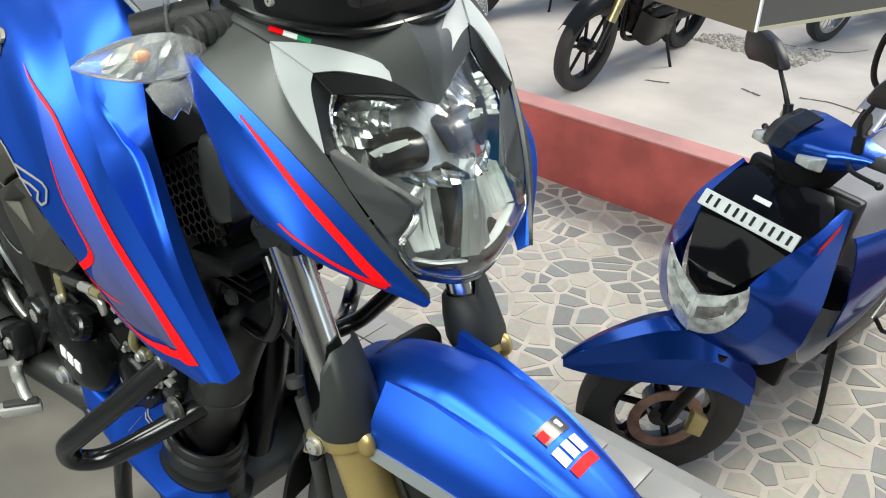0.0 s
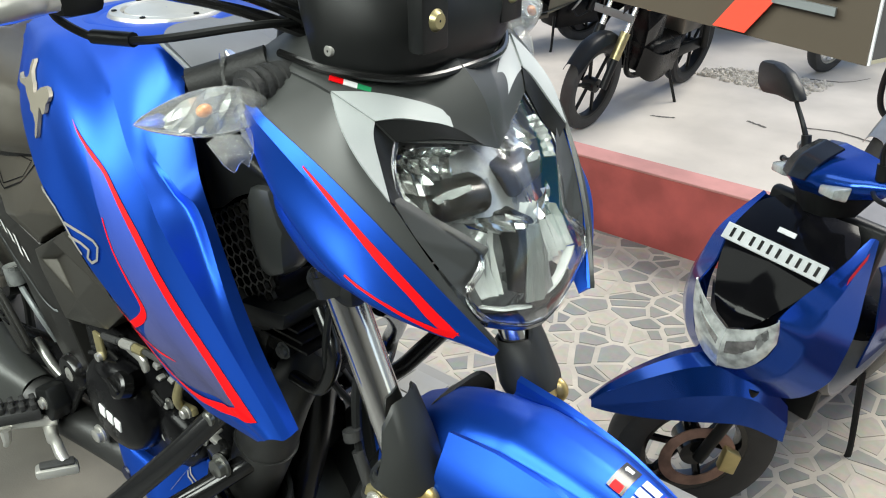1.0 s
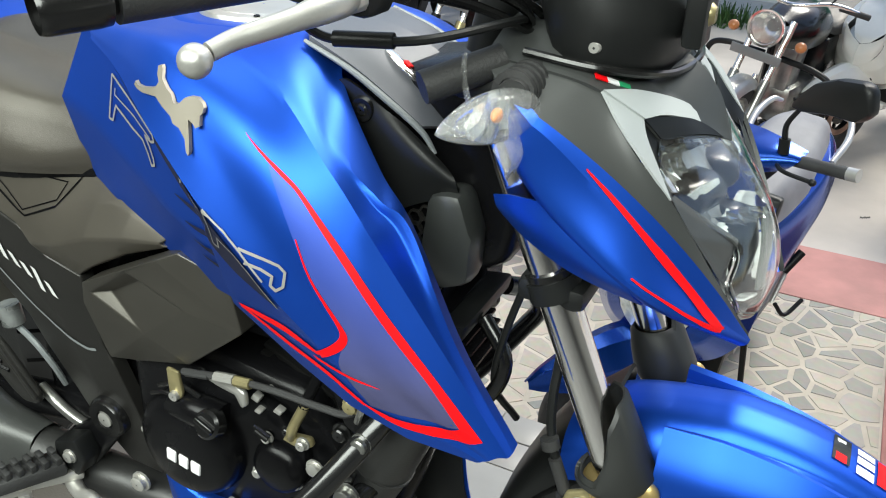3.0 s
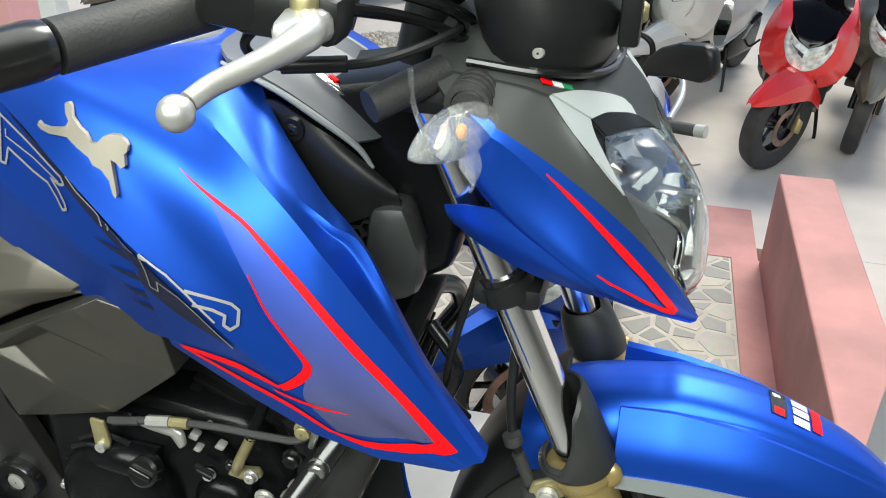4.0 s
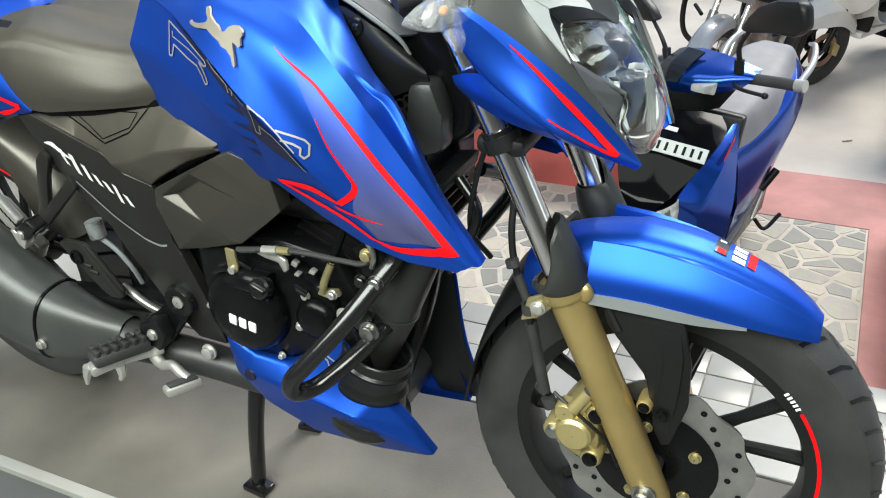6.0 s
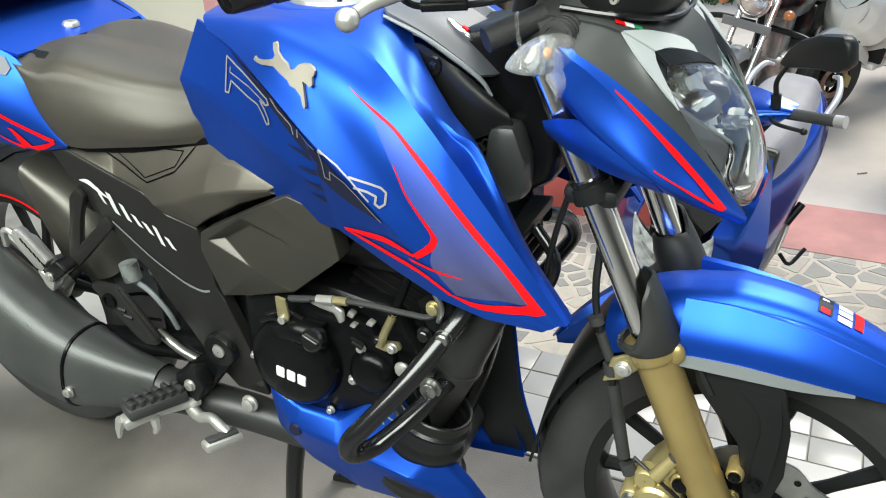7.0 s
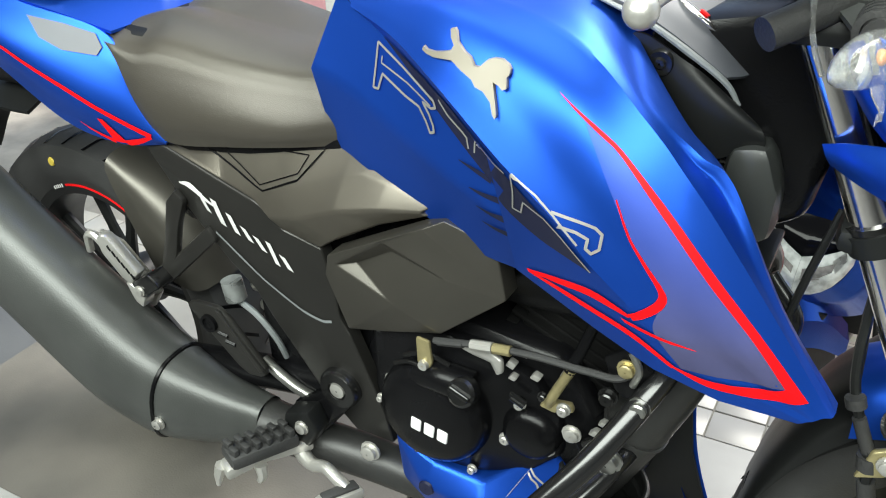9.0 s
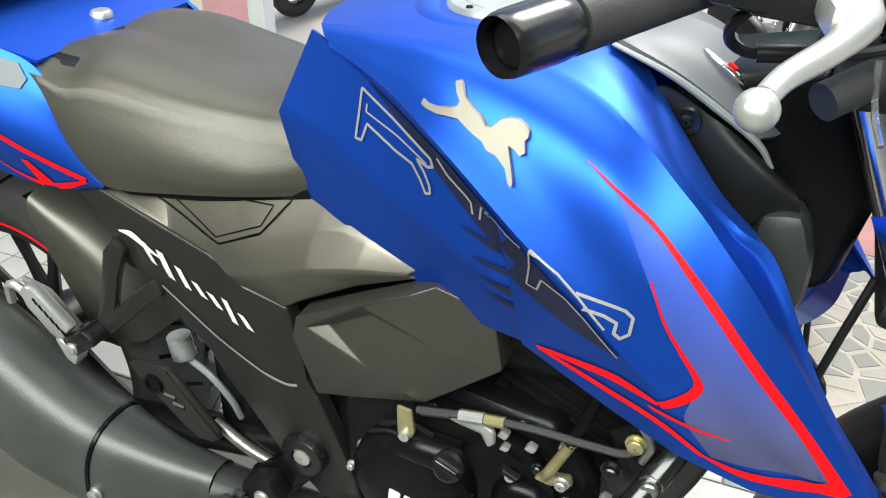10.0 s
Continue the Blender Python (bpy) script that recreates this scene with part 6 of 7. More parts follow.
dec("red_stripe", strip_between(tr_body, [(0.872, 0.725), (0.916, 0.719), (0.959, 0.709), (0.989, 0.696), (1.020, 0.673)], [(0.872, 0.722), (0.916, 0.712), (0.957, 0.702), (0.987, 0.690), (1.017, 0.670)], 24, 3), "red", bike, "bright red pinstripe")
dec("red_stripe", strip_between(tr_body, [(0.970, 0.716), (1.0, 0.708), (1.037, 0.699)], [(0.974, 0.711), (1.0, 0.704), (1.037, 0.6985)], 12, 3), "red", bike, "bright red pinstripe")
OUT = ([(0.681, 0.902), (0.679, 0.882), (0.676, 0.857), (0.683, 0.857), (0.689, 0.873), (0.723, 0.860), (0.743, 0.855), (0.753, 0.844), (0.759, 0.834), (0.764, 0.836), (0.763, 0.842), (0.757, 0.852), (0.748, 0.861), (0.760, 0.858), (0.766, 0.860), (0.763, 0.866), (0.744, 0.875), (0.718, 0.887), (0.681, 0.902)],
       [(0.908, 0.812), (0.931, 0.806), (0.945, 0.802), (0.951, 0.797), (0.950, 0.784), (0.944, 0.780), (0.939, 0.784), (0.940, 0.792), (0.930, 0.797), (0.915, 0.801)],
       [(0.688, 0.890), (0.687, 0.883), (0.726, 0.873), (0.747, 0.865), (0.759, 0.860)], [(0.770, 0.869), (0.782, 0.858), (0.801, 0.847), (0.806, 0.843), (0.808, 0.833)],
       [(0.815, 0.831), (0.816, 0.842), (0.834, 0.849), (0.848, 0.840), (0.862, 0.836)], [(0.870, 0.838), (0.869, 0.819), (0.865, 0.798), (0.875, 0.798), (0.880, 0.812), (0.901, 0.804), (0.917, 0.791), (0.945, 0.762)], [(0.870, 0.838), (0.893, 0.824), (0.910, 0.809), (0.932, 0.786)])
for k, pts in enumerate(OUT):
    dec("silver_outline", ribbon(tr_all, pts, 0.0026 if k < 2 else 0.0018, (len(pts) - 1) * 6 + 1, 0.002, False), "alu", bike, "silver outline graphic on the tank")
dec("dark_band", ribbon(tr_all, [(0.690, 0.909), (0.73, 0.890), (0.774, 0.867), (0.822, 0.838), (0.864, 0.808), (0.906, 0.784), (0.944, 0.762)], [0.003, 0.012, 0.022, 0.034, 0.040, 0.026, 0.002], 48, 0.0012), "ink", bike, "dark blue band")
EMB = [(0.760, 0.920), (0.765, 0.918), (0.774, 0.918), (0.785, 0.920), (0.792, 0.922), (0.794, 0.926), (0.789, 0.931), (0.786, 0.937), (0.790, 0.938), (0.793, 0.936), (0.797, 0.929), (0.806, 0.923), (0.813, 0.920), (0.819, 0.914), (0.824, 0.914), (0.830, 0.920), (0.836, 0.922), (0.844, 0.922), (0.851, 0.919), (0.854, 0.916), (0.854, 0.912), (0.852, 0.910), (0.854, 0.902), (0.850, 0.900), (0.846, 0.903), (0.840, 0.905), (0.842, 0.900), (0.846, 0.890), (0.849, 0.881), (0.848, 0.878), (0.845, 0.881), (0.841, 0.890), (0.832, 0.897), (0.824, 0.899), (0.819, 0.904), (0.807, 0.909), (0.795, 0.915), (0.775, 0.914), (0.765, 0.915), (0.759, 0.917)]
dec("tank_emblem", fill(tr_body, EMB, 0.001, 0.004), "emblem", bike, "raised champagne metal emblem")
tr_hl = tree_of(hb)
dec("red_stripe", strip_between(tr_hl, [(1.183, 0.9185), (1.2086, 0.895), (1.2324, 0.8705), (1.2505, 0.8505), (1.2712, 0.8242), (1.2873, 0.801), (1.298, 0.784)], [(1.183, 0.9172), (1.2053, 0.894), (1.2272, 0.8704), (1.2459, 0.848), (1.2655, 0.824), (1.2796, 0.8045), (1.2885, 0.792)], 40, 3), "red", bike, "bright red pinstripe")
dec("red_stripe", ribbon(tr_hl, [(1.296, 0.785), (1.289, 0.790), (1.2744, 0.804), (1.2557, 0.821), (1.239, 0.8336), (1.229, 0.841)], [0.004, 0.003, 0.002, 0.0015, 0.0012, 0.001], 24), "red", bike, "bright red pinstripe")
tr_p = tree_of(panel_r, plate_r, airbox_r)
dec("grey_line", ribbon(tr_p, [(0.396, 0.614), (0.423, 0.596), (0.472, 0.563), (0.522, 0.541), (0.560, 0.531), (0.578, 0.534)], 0.004, 26), "grey", bike, "thin grey line")
dec("panel_groove", ribbon(tr_p, [(0.394, 0.726), (0.44, 0.741), (0.50, 0.753), (0.578, 0.757), (0.547, 0.720), (0.494, 0.697), (0.394, 0.726)], 0.0022, 49, 0.001, False), "deep", bike)
dec("panel_groove", ribbon(tr_p, [(0.426, 0.726), (0.48, 0.741), (0.556, 0.747), (0.545, 0.726), (0.489, 0.703), (0.426, 0.726)], 0.0014, 41, 0.001, False), "deep", bike)
for u, h, w in ((0.018, 0.026, 0.008), (0.040, 0.034, 0.010), (0.064, 0.026, 0.009), (0.086, 0.018, 0.009), (0.106, 0.018, 0.009), (0.126, 0.030, 0.008), (0.146, 0.018, 0.009)):
    x, z = 0.368 + u, 0.668 - 0.43 * u
    dec("script_bar", strip_between(tr_p, [(x - 0.006, z + h * 0.5), (x, z), (x + 0.006, z - h * 0.5)], [(x - 0.006 + w, z + h * 0.5 - 0.003), (x + w, z - 0.003), (x + 0.006 + w, z - h * 0.5 - 0.003)], 8, 3, 0.0016), "script", bike, "white script lettering as plain bars")
dec("script_bar", ribbon(tr_p, [(0.346, 0.676), (0.366, 0.676), (0.392, 0.664), (0.412, 0.655)], [0.002, 0.008, 0.005, 0.002], 16, 0.0016), "script", bike, "white script lettering as plain bars")
for vp in ([(0.795, 0.818), (0.815, 0.813), (0.833, 0.808)], [(0.806, 0.793), (0.822, 0.790), (0.842, 0.789)], [(0.812, 0.774), (0.828, 0.771), (0.845, 0.770)], [(0.815, 0.755), (0.830, 0.752), (0.848, 0.752)]):
    dec("vent_slot", ribbon(tree_of(side), vp, [0.001, 0.0045, 0.007], 12), "ink", bike, "dark vent slot in the tank flank")
tr_t = tree_of(tail)
dec("red_stripe", ribbon(tr_t, [(0.02, 0.868), (0.10, 0.842), (0.16, 0.815), (0.222, 0.786), (0.275, 0.757), (0.318, 0.736)], [0.003, 0.004, 0.005, 0.006, 0.007, 0.008], 40), "red", bike, "bright red tail stripe")
dec("red_stripe", ribbon(tr_t, [(0.318, 0.735), (0.285, 0.723), (0.255, 0.7195), (0.225, 0.731), (0.205, 0.745)], [0.004, 0.009, 0.007, 0.004, 0.001], 24), "red", bike, "bright red tail stripe")
dec("tail_insert", fill(tree_of(bpy.data.objects["tail_panel"]), [(0.144, 0.8745), (0.20, 0.867), (0.244, 0.857), (0.257, 0.842), (0.252, 0.833), (0.204, 0.838), (0.170, 0.851)], 0.002), "cover", bike, "grey textured tail insert")
tr_b = tree_of(belly)
for pts in ([(0.84, 0.40), (0.87, 0.378), (0.90, 0.362)], [(0.845, 0.39), (0.858, 0.38), (0.862, 0.368)], [(0.87, 0.37), (0.885, 0.36), (0.89, 0.352)]):
    dec("silver_outline", ribbon(tr_b, pts, 0.0025, 10, 0.002, False), "alu", bike, "thin silver graphic on the belly pan")


mgt = tree_of(mg)


def sticker(x0, x1, y0, y1, m, label, name="sticker"):
    rows = []
    for x in np.linspace(x0, x1, 6):
        rows.append([mgt.ray_cast(Vector((x, y, 2)), Vector((0, 0, -1)))[0] + Vector((0.0006, 0, 0.0012)) for y in np.linspace(y0, y1, 5)])
    part(name, grid_bm(rows), M[m], mg, label)


sticker(1.406, 1.422, -0.040, -0.004, "gloss", "black sticker bar")
sticker(1.409, 1.419, -0.040, -0.030, "red", "red sticker bar")
sticker(1.409, 1.417, -0.020, -0.008, "white", "white sticker bar")
for k in range(3):
    sticker(1.428, 1.444, -0.042 + 0.013 * k, -0.032 + 0.013 * k, "white", "white maker's mark bar")
sticker(1.447, 1.457, -0.040, -0.006, "red", "red sticker bar")
for k, m in enumerate(("red", "white", "green")):
    e0, e1, fn = Vector((1.168, -0.11, 0.973)), Vector((1.190, -0.086, 0.961)), Vector((0.45, -0.35, 0.82))
    fw_ = Vector((0.003, -0.004, -0.003))
    p0, p1 = e0.lerp(e1, k / 3) + fn * 0.002, e0.lerp(e1, (k + 1) / 3) + fn * 0.002
    part("flag_strip", thicken(grid_bm([[p0 - fw_ * 0.45, p0 + fw_ * 0.45], [p1 - fw_ * 0.45, p1 + fw_ * 0.45]]), 0.001), M[m], bike, "small red white green strip", smooth=False)

# ---- parked two-wheelers ----
def place(ob, x, y, yaw, lean=0.0, z=-0.75):
    ob.matrix_world = Matrix.Translation((x, y, z)) @ Matrix.Rotation(radians(yaw), 4, "Z") @ Matrix.Rotation(radians(lean), 4, "X")
    return ob


def small_wheel(par, cx, r, w, rim, spoke_n, rim_mat, wire=False):
    wh = part("wheel", lathe([(rim - 0.015, -w * 0.3), (rim + 0.004, -w * 0.36), (rim - 0.004, 0), (rim + 0.004, w * 0.36), (rim - 0.015, w * 0.3), (rim - 0.022, 0)], (cx, 0, r), "y", 40), rim_mat, par, "wheel rim")
    part("tyre", lathe([(rim, -w * 0.36), ((r + rim) / 2, -w * 0.5), (r - 0.012, -w * 0.42), (r, 0), (r - 0.012, w * 0.42), ((r + rim) / 2, w * 0.5), (rim, w * 0.36)], (cx, 0, r), "y", 48), M["rubber"], wh, "black tyre")
    part("hub", lathe([(0.01, -0.05), (0.045, -0.045), (0.045, 0.045), (0.01, 0.05)], (cx, 0, r), "y", 20), rim_mat, wh)
    for k in range(spoke_n):
        a = 2 * math.pi * k / spoke_n + 0.2
        b = a + (0.35 if wire and k % 2 else -0.35 if wire else 0)
        part("spoke", tube([(cx + 0.04 * math.cos(a), 0.012 * (-1) ** k, r + 0.04 * math.sin(a)), (cx + (rim - 0.012) * math.cos(b), 0, r + (rim - 0.012) * math.sin(b))], 0.003 if wire else 0.012, seg=6), rim_mat, wh)
    return wh


def rear(bm):
    """Shortens the tail behind the seat's middle."""
    for v in bm.verts:
        if v.co.x < 0.2:
            v.co.x = 0.2 + (v.co.x - 0.2) * 0.6
    return bm


def scooter(name, label, body, accent, plated=False, group="scooters in the yard", r=0.25, under=None, steer=0.0, classic=False):
    e = empty(name, label, "scooter", group)
    under = under or M["panel"]
    fx = 1.22
    axis = Matrix.Translation((fx - 0.06, 0, 0)) @ Matrix.Rotation(radians(steer), 4, "Z") @ Matrix.Translation((0.06 - fx, 0, 0))
    bars = Matrix.Translation((0.90, 0, 1.05)) @ Matrix.Rotation(radians(-22), 4, "Y") @ Matrix.Rotation(radians(steer), 4, "Z") @ Matrix.Rotation(radians(22), 4, "Y") @ Matrix.Translation((-1.05, 0, -1.0)) @ Matrix.Diagonal((1, 1.12, 1, 1))
    w1 = small_wheel(e, fx, r, 0.095, r * 0.62, 6, M["gloss"])
    w1.matrix_basis = axis
    small_wheel(e, 0.0, r, 0.1, r * 0.62, 6, M["gloss"])
    part("brake_disc", lathe([(0.075, -0.062), (0.11, -0.062), (0.11, -0.058), (0.075, -0.058)], (fx, 0.12, r), "y", 32), M["rust"], w1, "rusty brown brake disc")
    part("caliper", turn(slab([(fx - 0.12, r + 0.02), (fx - 0.07, r + 0.05), (fx - 0.06, r - 0.03), (fx - 0.11, r - 0.05)], 0.055, 0.085, 0.006), axis), M["cal"], e)
    part("front_mudguard", turn(halves([(fx - 0.22, [(0, r + 0.19), (-0.05, r + 0.18), (-0.075, r + 0.14), (-0.08, r + 0.08)]), (fx - 0.09, [(0, r + 0.315), (-0.045, r + 0.305), (-0.085, r + 0.24), (-0.09, r + 0.15)]), (fx + 0.05, [(0, r + 0.325), (-0.04, r + 0.31), (-0.08, r + 0.245), (-0.086, r + 0.16)]), (fx + 0.17, [(0, r + 0.28), (-0.03, r + 0.265), (-0.062, r + 0.21), (-0.066, r + 0.155)]), (fx + 0.27, [(0, r + 0.215), (-0.016, r + 0.205), (-0.034, r + 0.175), (-0.036, r + 0.15)]), (fx + 0.315, [(0, r + 0.165), (-0.006, r + 0.163), (-0.012, r + 0.155), (-0.014, r + 0.148)])], 30, 19, 0.004, (1, 2)), axis), body, e, "painted front mudguard with a pointed tip", angle=25)
    for s in (-1, 1):
        part("fork_leg", turn(tube([(fx, s * 0.068, r), (fx - 0.1, s * 0.068, r + 0.26)], 0.018, seg=12), axis), M["black"], e)
    # apron, centre panel and headlamp
    for s in (-1, 1):
        ap = [[(0.915, 0.150, 0.925), (1.073, 0.143, 0.872), (1.165, 0.118, 0.815), (1.232, 0.114, 0.777), (1.212, 0.121, 0.708), (1.229, 0.090, 0.630), (1.244, 0.0, 0.578)],
              [(0.910, 0.160, 0.927), (1.05, 0.184, 0.858), (1.125, 0.180, 0.795), (1.168, 0.174, 0.735), (1.175, 0.168, 0.662), (1.192, 0.125, 0.580), (1.212, 0.0, 0.532)],
              [(0.900, 0.167, 0.920), (0.99, 0.207, 0.82), (1.04, 0.232, 0.735), (1.07, 0.236, 0.66), (1.085, 0.222, 0.575), (1.105, 0.150, 0.49), (1.13, 0.0, 0.455)],
              [(0.870, 0.152, 0.900), (0.94, 0.182, 0.80), (0.98, 0.205, 0.71), (1.0, 0.208, 0.63), (1.01, 0.190, 0.545), (1.03, 0.12, 0.47), (1.05, 0.0, 0.44)]]
        side_ = [[(x, s * y, z) for x, y, z in q] for q in ap]
        part("apron_side", sheet(side_, 40, 25, (1, 2), 0.005), body, e, "painted front apron side", angle=28)
    part("apron_panel", halves([[(1.243, 0, 0.702), (1.233, -0.048, 0.722)], [(1.228, 0, 0.742), (1.212, -0.078, 0.762)], [(1.178, 0, 0.802), (1.148, -0.120, 0.822)], [(1.102, 0, 0.876), (1.074, -0.143, 0.874)], [(1.02, 0, 0.927), (0.965, -0.148, 0.914)], [(0.955, 0, 0.955), (0.91, -0.11, 0.94)]], 26, 13, 0.006), body if classic else M["apronblack"], e, "apron centre panel")
    for s in (-1, 1):
        lo = [(1.246, 0, 0.578), (1.239, 0.047, 0.592), (1.231, 0.090, 0.632), (1.218, 0.122, 0.708), (1.233, 0.119, 0.788)]
        md = [(1.261, 0, 0.636), (1.253, 0.05, 0.652), (1.244, 0.090, 0.682), (1.235, 0.114, 0.730), (1.236, 0.119, 0.787)]
        hi = [(1.250, 0, 0.700), (1.241, 0.048, 0.720), (1.238, 0.070, 0.735), (1.237, 0.092, 0.752), (1.235, 0.112, 0.775)]
        ql = [[(x, s * y, z) for x, y, z in q] for q in (lo, md, hi)]
        hl_ = part("headlamp", sheet(ql, 9, 7, (), 0.004), body if classic else M["scooterlamp"], e, "pale faceted headlamp", smooth=classic)
        if not classic:
            part("lamp_facet", sheet([[(x + 0.003, s * y, z) for x, y, z in q] for q in ([(1.257, 0.012, 0.635), (1.250, 0.05, 0.648), (1.243, 0.08, 0.672)], [(1.258, 0.012, 0.672), (1.250, 0.05, 0.690), (1.241, 0.085, 0.712)])], 6, 5, (), 0.002), M["reflector"], hl_, smooth=False)
            part("lamp_facet", sheet([[(x + 0.003, s * y, z) for x, y, z in q] for q in ([(1.242, 0.09, 0.68), (1.236, 0.108, 0.73)], [(1.240, 0.075, 0.715), (1.236, 0.098, 0.75)])], 4, 4, (), 0.002), M["lampdark"], hl_, smooth=False)
    # handlebar cover, mirrors and grips
    part("handlebar_cover", turn(halves([[(1.135, 0, 0.96), (1.12, -0.07, 0.96), (1.08, -0.13, 0.965), (1.02, -0.16, 0.97)], [(1.165, 0, 1.005), (1.14, -0.08, 1.0), (1.085, -0.15, 0.995), (1.02, -0.19, 0.99)], [(1.12, 0, 1.05), (1.10, -0.08, 1.04), (1.06, -0.15, 1.025), (1.0, -0.20, 1.01)], [(1.02, 0, 1.075), (1.01, -0.08, 1.065), (0.99, -0.14, 1.045), (0.96, -0.18, 1.02)]], 18, 15, 0.005, (1, 2)), bars), body, e, "painted handlebar cover", angle=22)
    part("bar_shroud", turn(halves([[(1.12, 0, 0.90), (1.10, -0.06, 0.90), (1.03, -0.08, 0.90)], [(1.135, 0, 0.962), (1.115, -0.08, 0.962), (1.03, -0.15, 0.966)]], 8, 9, 0.006), bars), M["black"], e, "black lower bar cover")
    part("fly_screen", turn(halves([[(1.172, 0, 1.0), (1.158, -0.05, 1.0)], [(1.14, 0, 1.052), (1.122, -0.062, 1.044)], [(1.075, 0, 1.088), (1.06, -0.058, 1.076)]], 12, 9, 0.006), bars), M["gloss"], e, "gloss black fly screen")
    for s in (-1, 1):
        part("grip", turn(tube([(1.0, s * 0.17, 1.0), (0.955, s * 0.30, 0.99)], 0.017, seg=14), bars), M["rubber"], e, "black rubber grip")
        part("bar_end", turn(tube([(0.954, s * 0.30, 0.99), (0.946, s * 0.325, 0.989)], 0.018, seg=14), bars), M["alu"], e, "silver bar end")
        part("lever", turn(tube([(1.04, s * 0.15, 1.0), (1.06, s * 0.20, 0.985), (1.035, s * 0.27, 0.97)], 0.006, 11, 8), bars), M["black"], e)
        part("lever_ball", turn(ball((1.035, s * 0.272, 0.97), 0.01, 0.01, 0.01), bars), M["black"], e)
        part("turn_lamp", turn(slab([(1.10, 0.962), (1.14, 0.975), (1.135, 0.998), (1.085, 1.0)], s * 0.085, s * 0.148, 0.006), bars), M["lampface"], e, "clear turn lamp")
        part("mirror_socket", turn(tube([(1.03, s * 0.165, 1.02), (1.03, s * 0.168, 1.06)], 0.014, seg=12), bars), M["black"], e)
        part("mirror_stem", turn(tube([(1.03, s * 0.168, 1.05), (1.04, s * 0.18, 1.10), (1.04, s * 0.22, 1.15)], [0.008, 0.007, 0.006], 13, 8), bars), M["black"], e)
        mh = slab([(-0.062, -0.030), (-0.035, 0.004), (0.0, 0.030), (0.055, 0.046), (0.115, 0.047), (0.132, 0.034), (0.134, -0.014), (0.105, -0.034), (0.035, -0.030), (-0.03, -0.036)], -0.017, 0.017, 0.012)
        part("mirror_head", turn(mh, bars @ Matrix.Translation((1.035, s * 0.265, 1.185)) @ Matrix.Rotation(s * radians(90), 4, "Z") @ Matrix.Scale(1.2, 4)), M["black"], e, "black mirror")
    # floor, side body, seat
    part("floorboard", box(0.62, 1.0, -0.15, 0.15, 0.30, 0.34, 0.01), under, e)
    part("leg_shield", slab([(0.94, 0.34), (0.97, 0.34), (0.86, 0.93), (0.82, 0.93)], -0.17, 0.17, 0.012), M["black"], e)
    part("side_body", rear(halves([[(-0.42, 0, 0.83), (-0.42, -0.04, 0.82), (-0.41, -0.055, 0.79), (-0.38, -0.05, 0.76)], [(-0.25, 0, 0.84), (-0.25, -0.11, 0.83), (-0.24, -0.152, 0.74), (-0.22, -0.12, 0.62)], [(0.05, 0, 0.81), (0.05, -0.145, 0.79), (0.05, -0.185, 0.67), (0.06, -0.15, 0.50)], [(0.35, 0, 0.74), (0.35, -0.13, 0.71), (0.36, -0.18, 0.58), (0.38, -0.15, 0.40)], [(0.60, 0, 0.70), (0.60, -0.10, 0.68), (0.62, -0.15, 0.50), (0.64, -0.14, 0.33)]], 28, 17, 0.006, (2,))), body, e, "painted side body", angle=30)
    part("lower_skirt", halves([[(0.06, 0, 0.45), (0.06, -0.13, 0.47)], [(0.4, 0, 0.36), (0.4, -0.165, 0.40)], [(0.75, 0, 0.27), (0.75, -0.17, 0.36)], [(0.93, 0, 0.32), (0.95, -0.19, 0.46)], [(1.0, 0, 0.48), (1.02, -0.19, 0.66)]], 20, 9, 0.006), under, e, "dusty grey lower skirt")
    part("seat", rear(halves([[(-0.36, 0, 0.865), (-0.36, -0.06, 0.86), (-0.35, -0.095, 0.82)], [(-0.1, 0, 0.88), (-0.1, -0.085, 0.87), (-0.1, -0.130, 0.80)], [(0.2, 0, 0.84), (0.2, -0.095, 0.83), (0.2, -0.142, 0.74)], [(0.45, 0, 0.80), (0.45, -0.085, 0.79), (0.46, -0.125, 0.70)], [(0.62, 0, 0.77), (0.62, -0.055, 0.765), (0.61, -0.09, 0.69)]], 24, 15, 0.006)), accent, e, "padded seat")
    for s in (-1, 1):
        part("grab_rail", rear(tube([(0.0, s * 0.160, 0.79), (-0.2, s * 0.172, 0.845), (-0.36, s * 0.15, 0.885), (-0.42, s * 0.12, 0.88)], [0.012, 0.014, 0.012, 0.008], 19, 10)), M["alu"], e, "silver grab rail")
    part("tail_lamp", rear(box(-0.45, -0.41, -0.06, 0.06, 0.76, 0.81, 0.01)), M["red"], e)
    for s in (-1, 1):
        part("peg_hanger", slab([(0.36, 0.35), (0.39, 0.34), (0.27, 0.46), (0.245, 0.45)], s * 0.16, s * 0.175, 0.004), M["alu"], e, "silver peg hanger")
        part("footpeg", tube([(0.30, s * 0.16, 0.43), (0.24, s * 0.19, 0.50)], 0.016, seg=10), M["black"], e)
        part("swing_pedal", tube([(0.38, s * 0.18, 0.34), (0.36, s * 0.22, 0.30), (0.28, s * 0.25, 0.34)], 0.008, 9, 8), M["black"], e)
    part("silencer", tube([(0.45, -0.16, 0.25), (0.25, -0.19, 0.27), (0.05, -0.20, 0.33), (-0.1, -0.2, 0.38)], [0.02, 0.05, 0.062, 0.055], 25, 16), M["exh"], e)
    part("engine", box(-0.02, 0.5, -0.11, 0.13, 0.17, 0.40, 0.04), M["deep"], e)
    part("side_stand", tube([(0.55, 0.14, 0.30), (0.60, 0.20, 0.06), (0.62, 0.205, 0.0)], [0.012, 0.01, 0.012], 13, 8), M["black"], e)
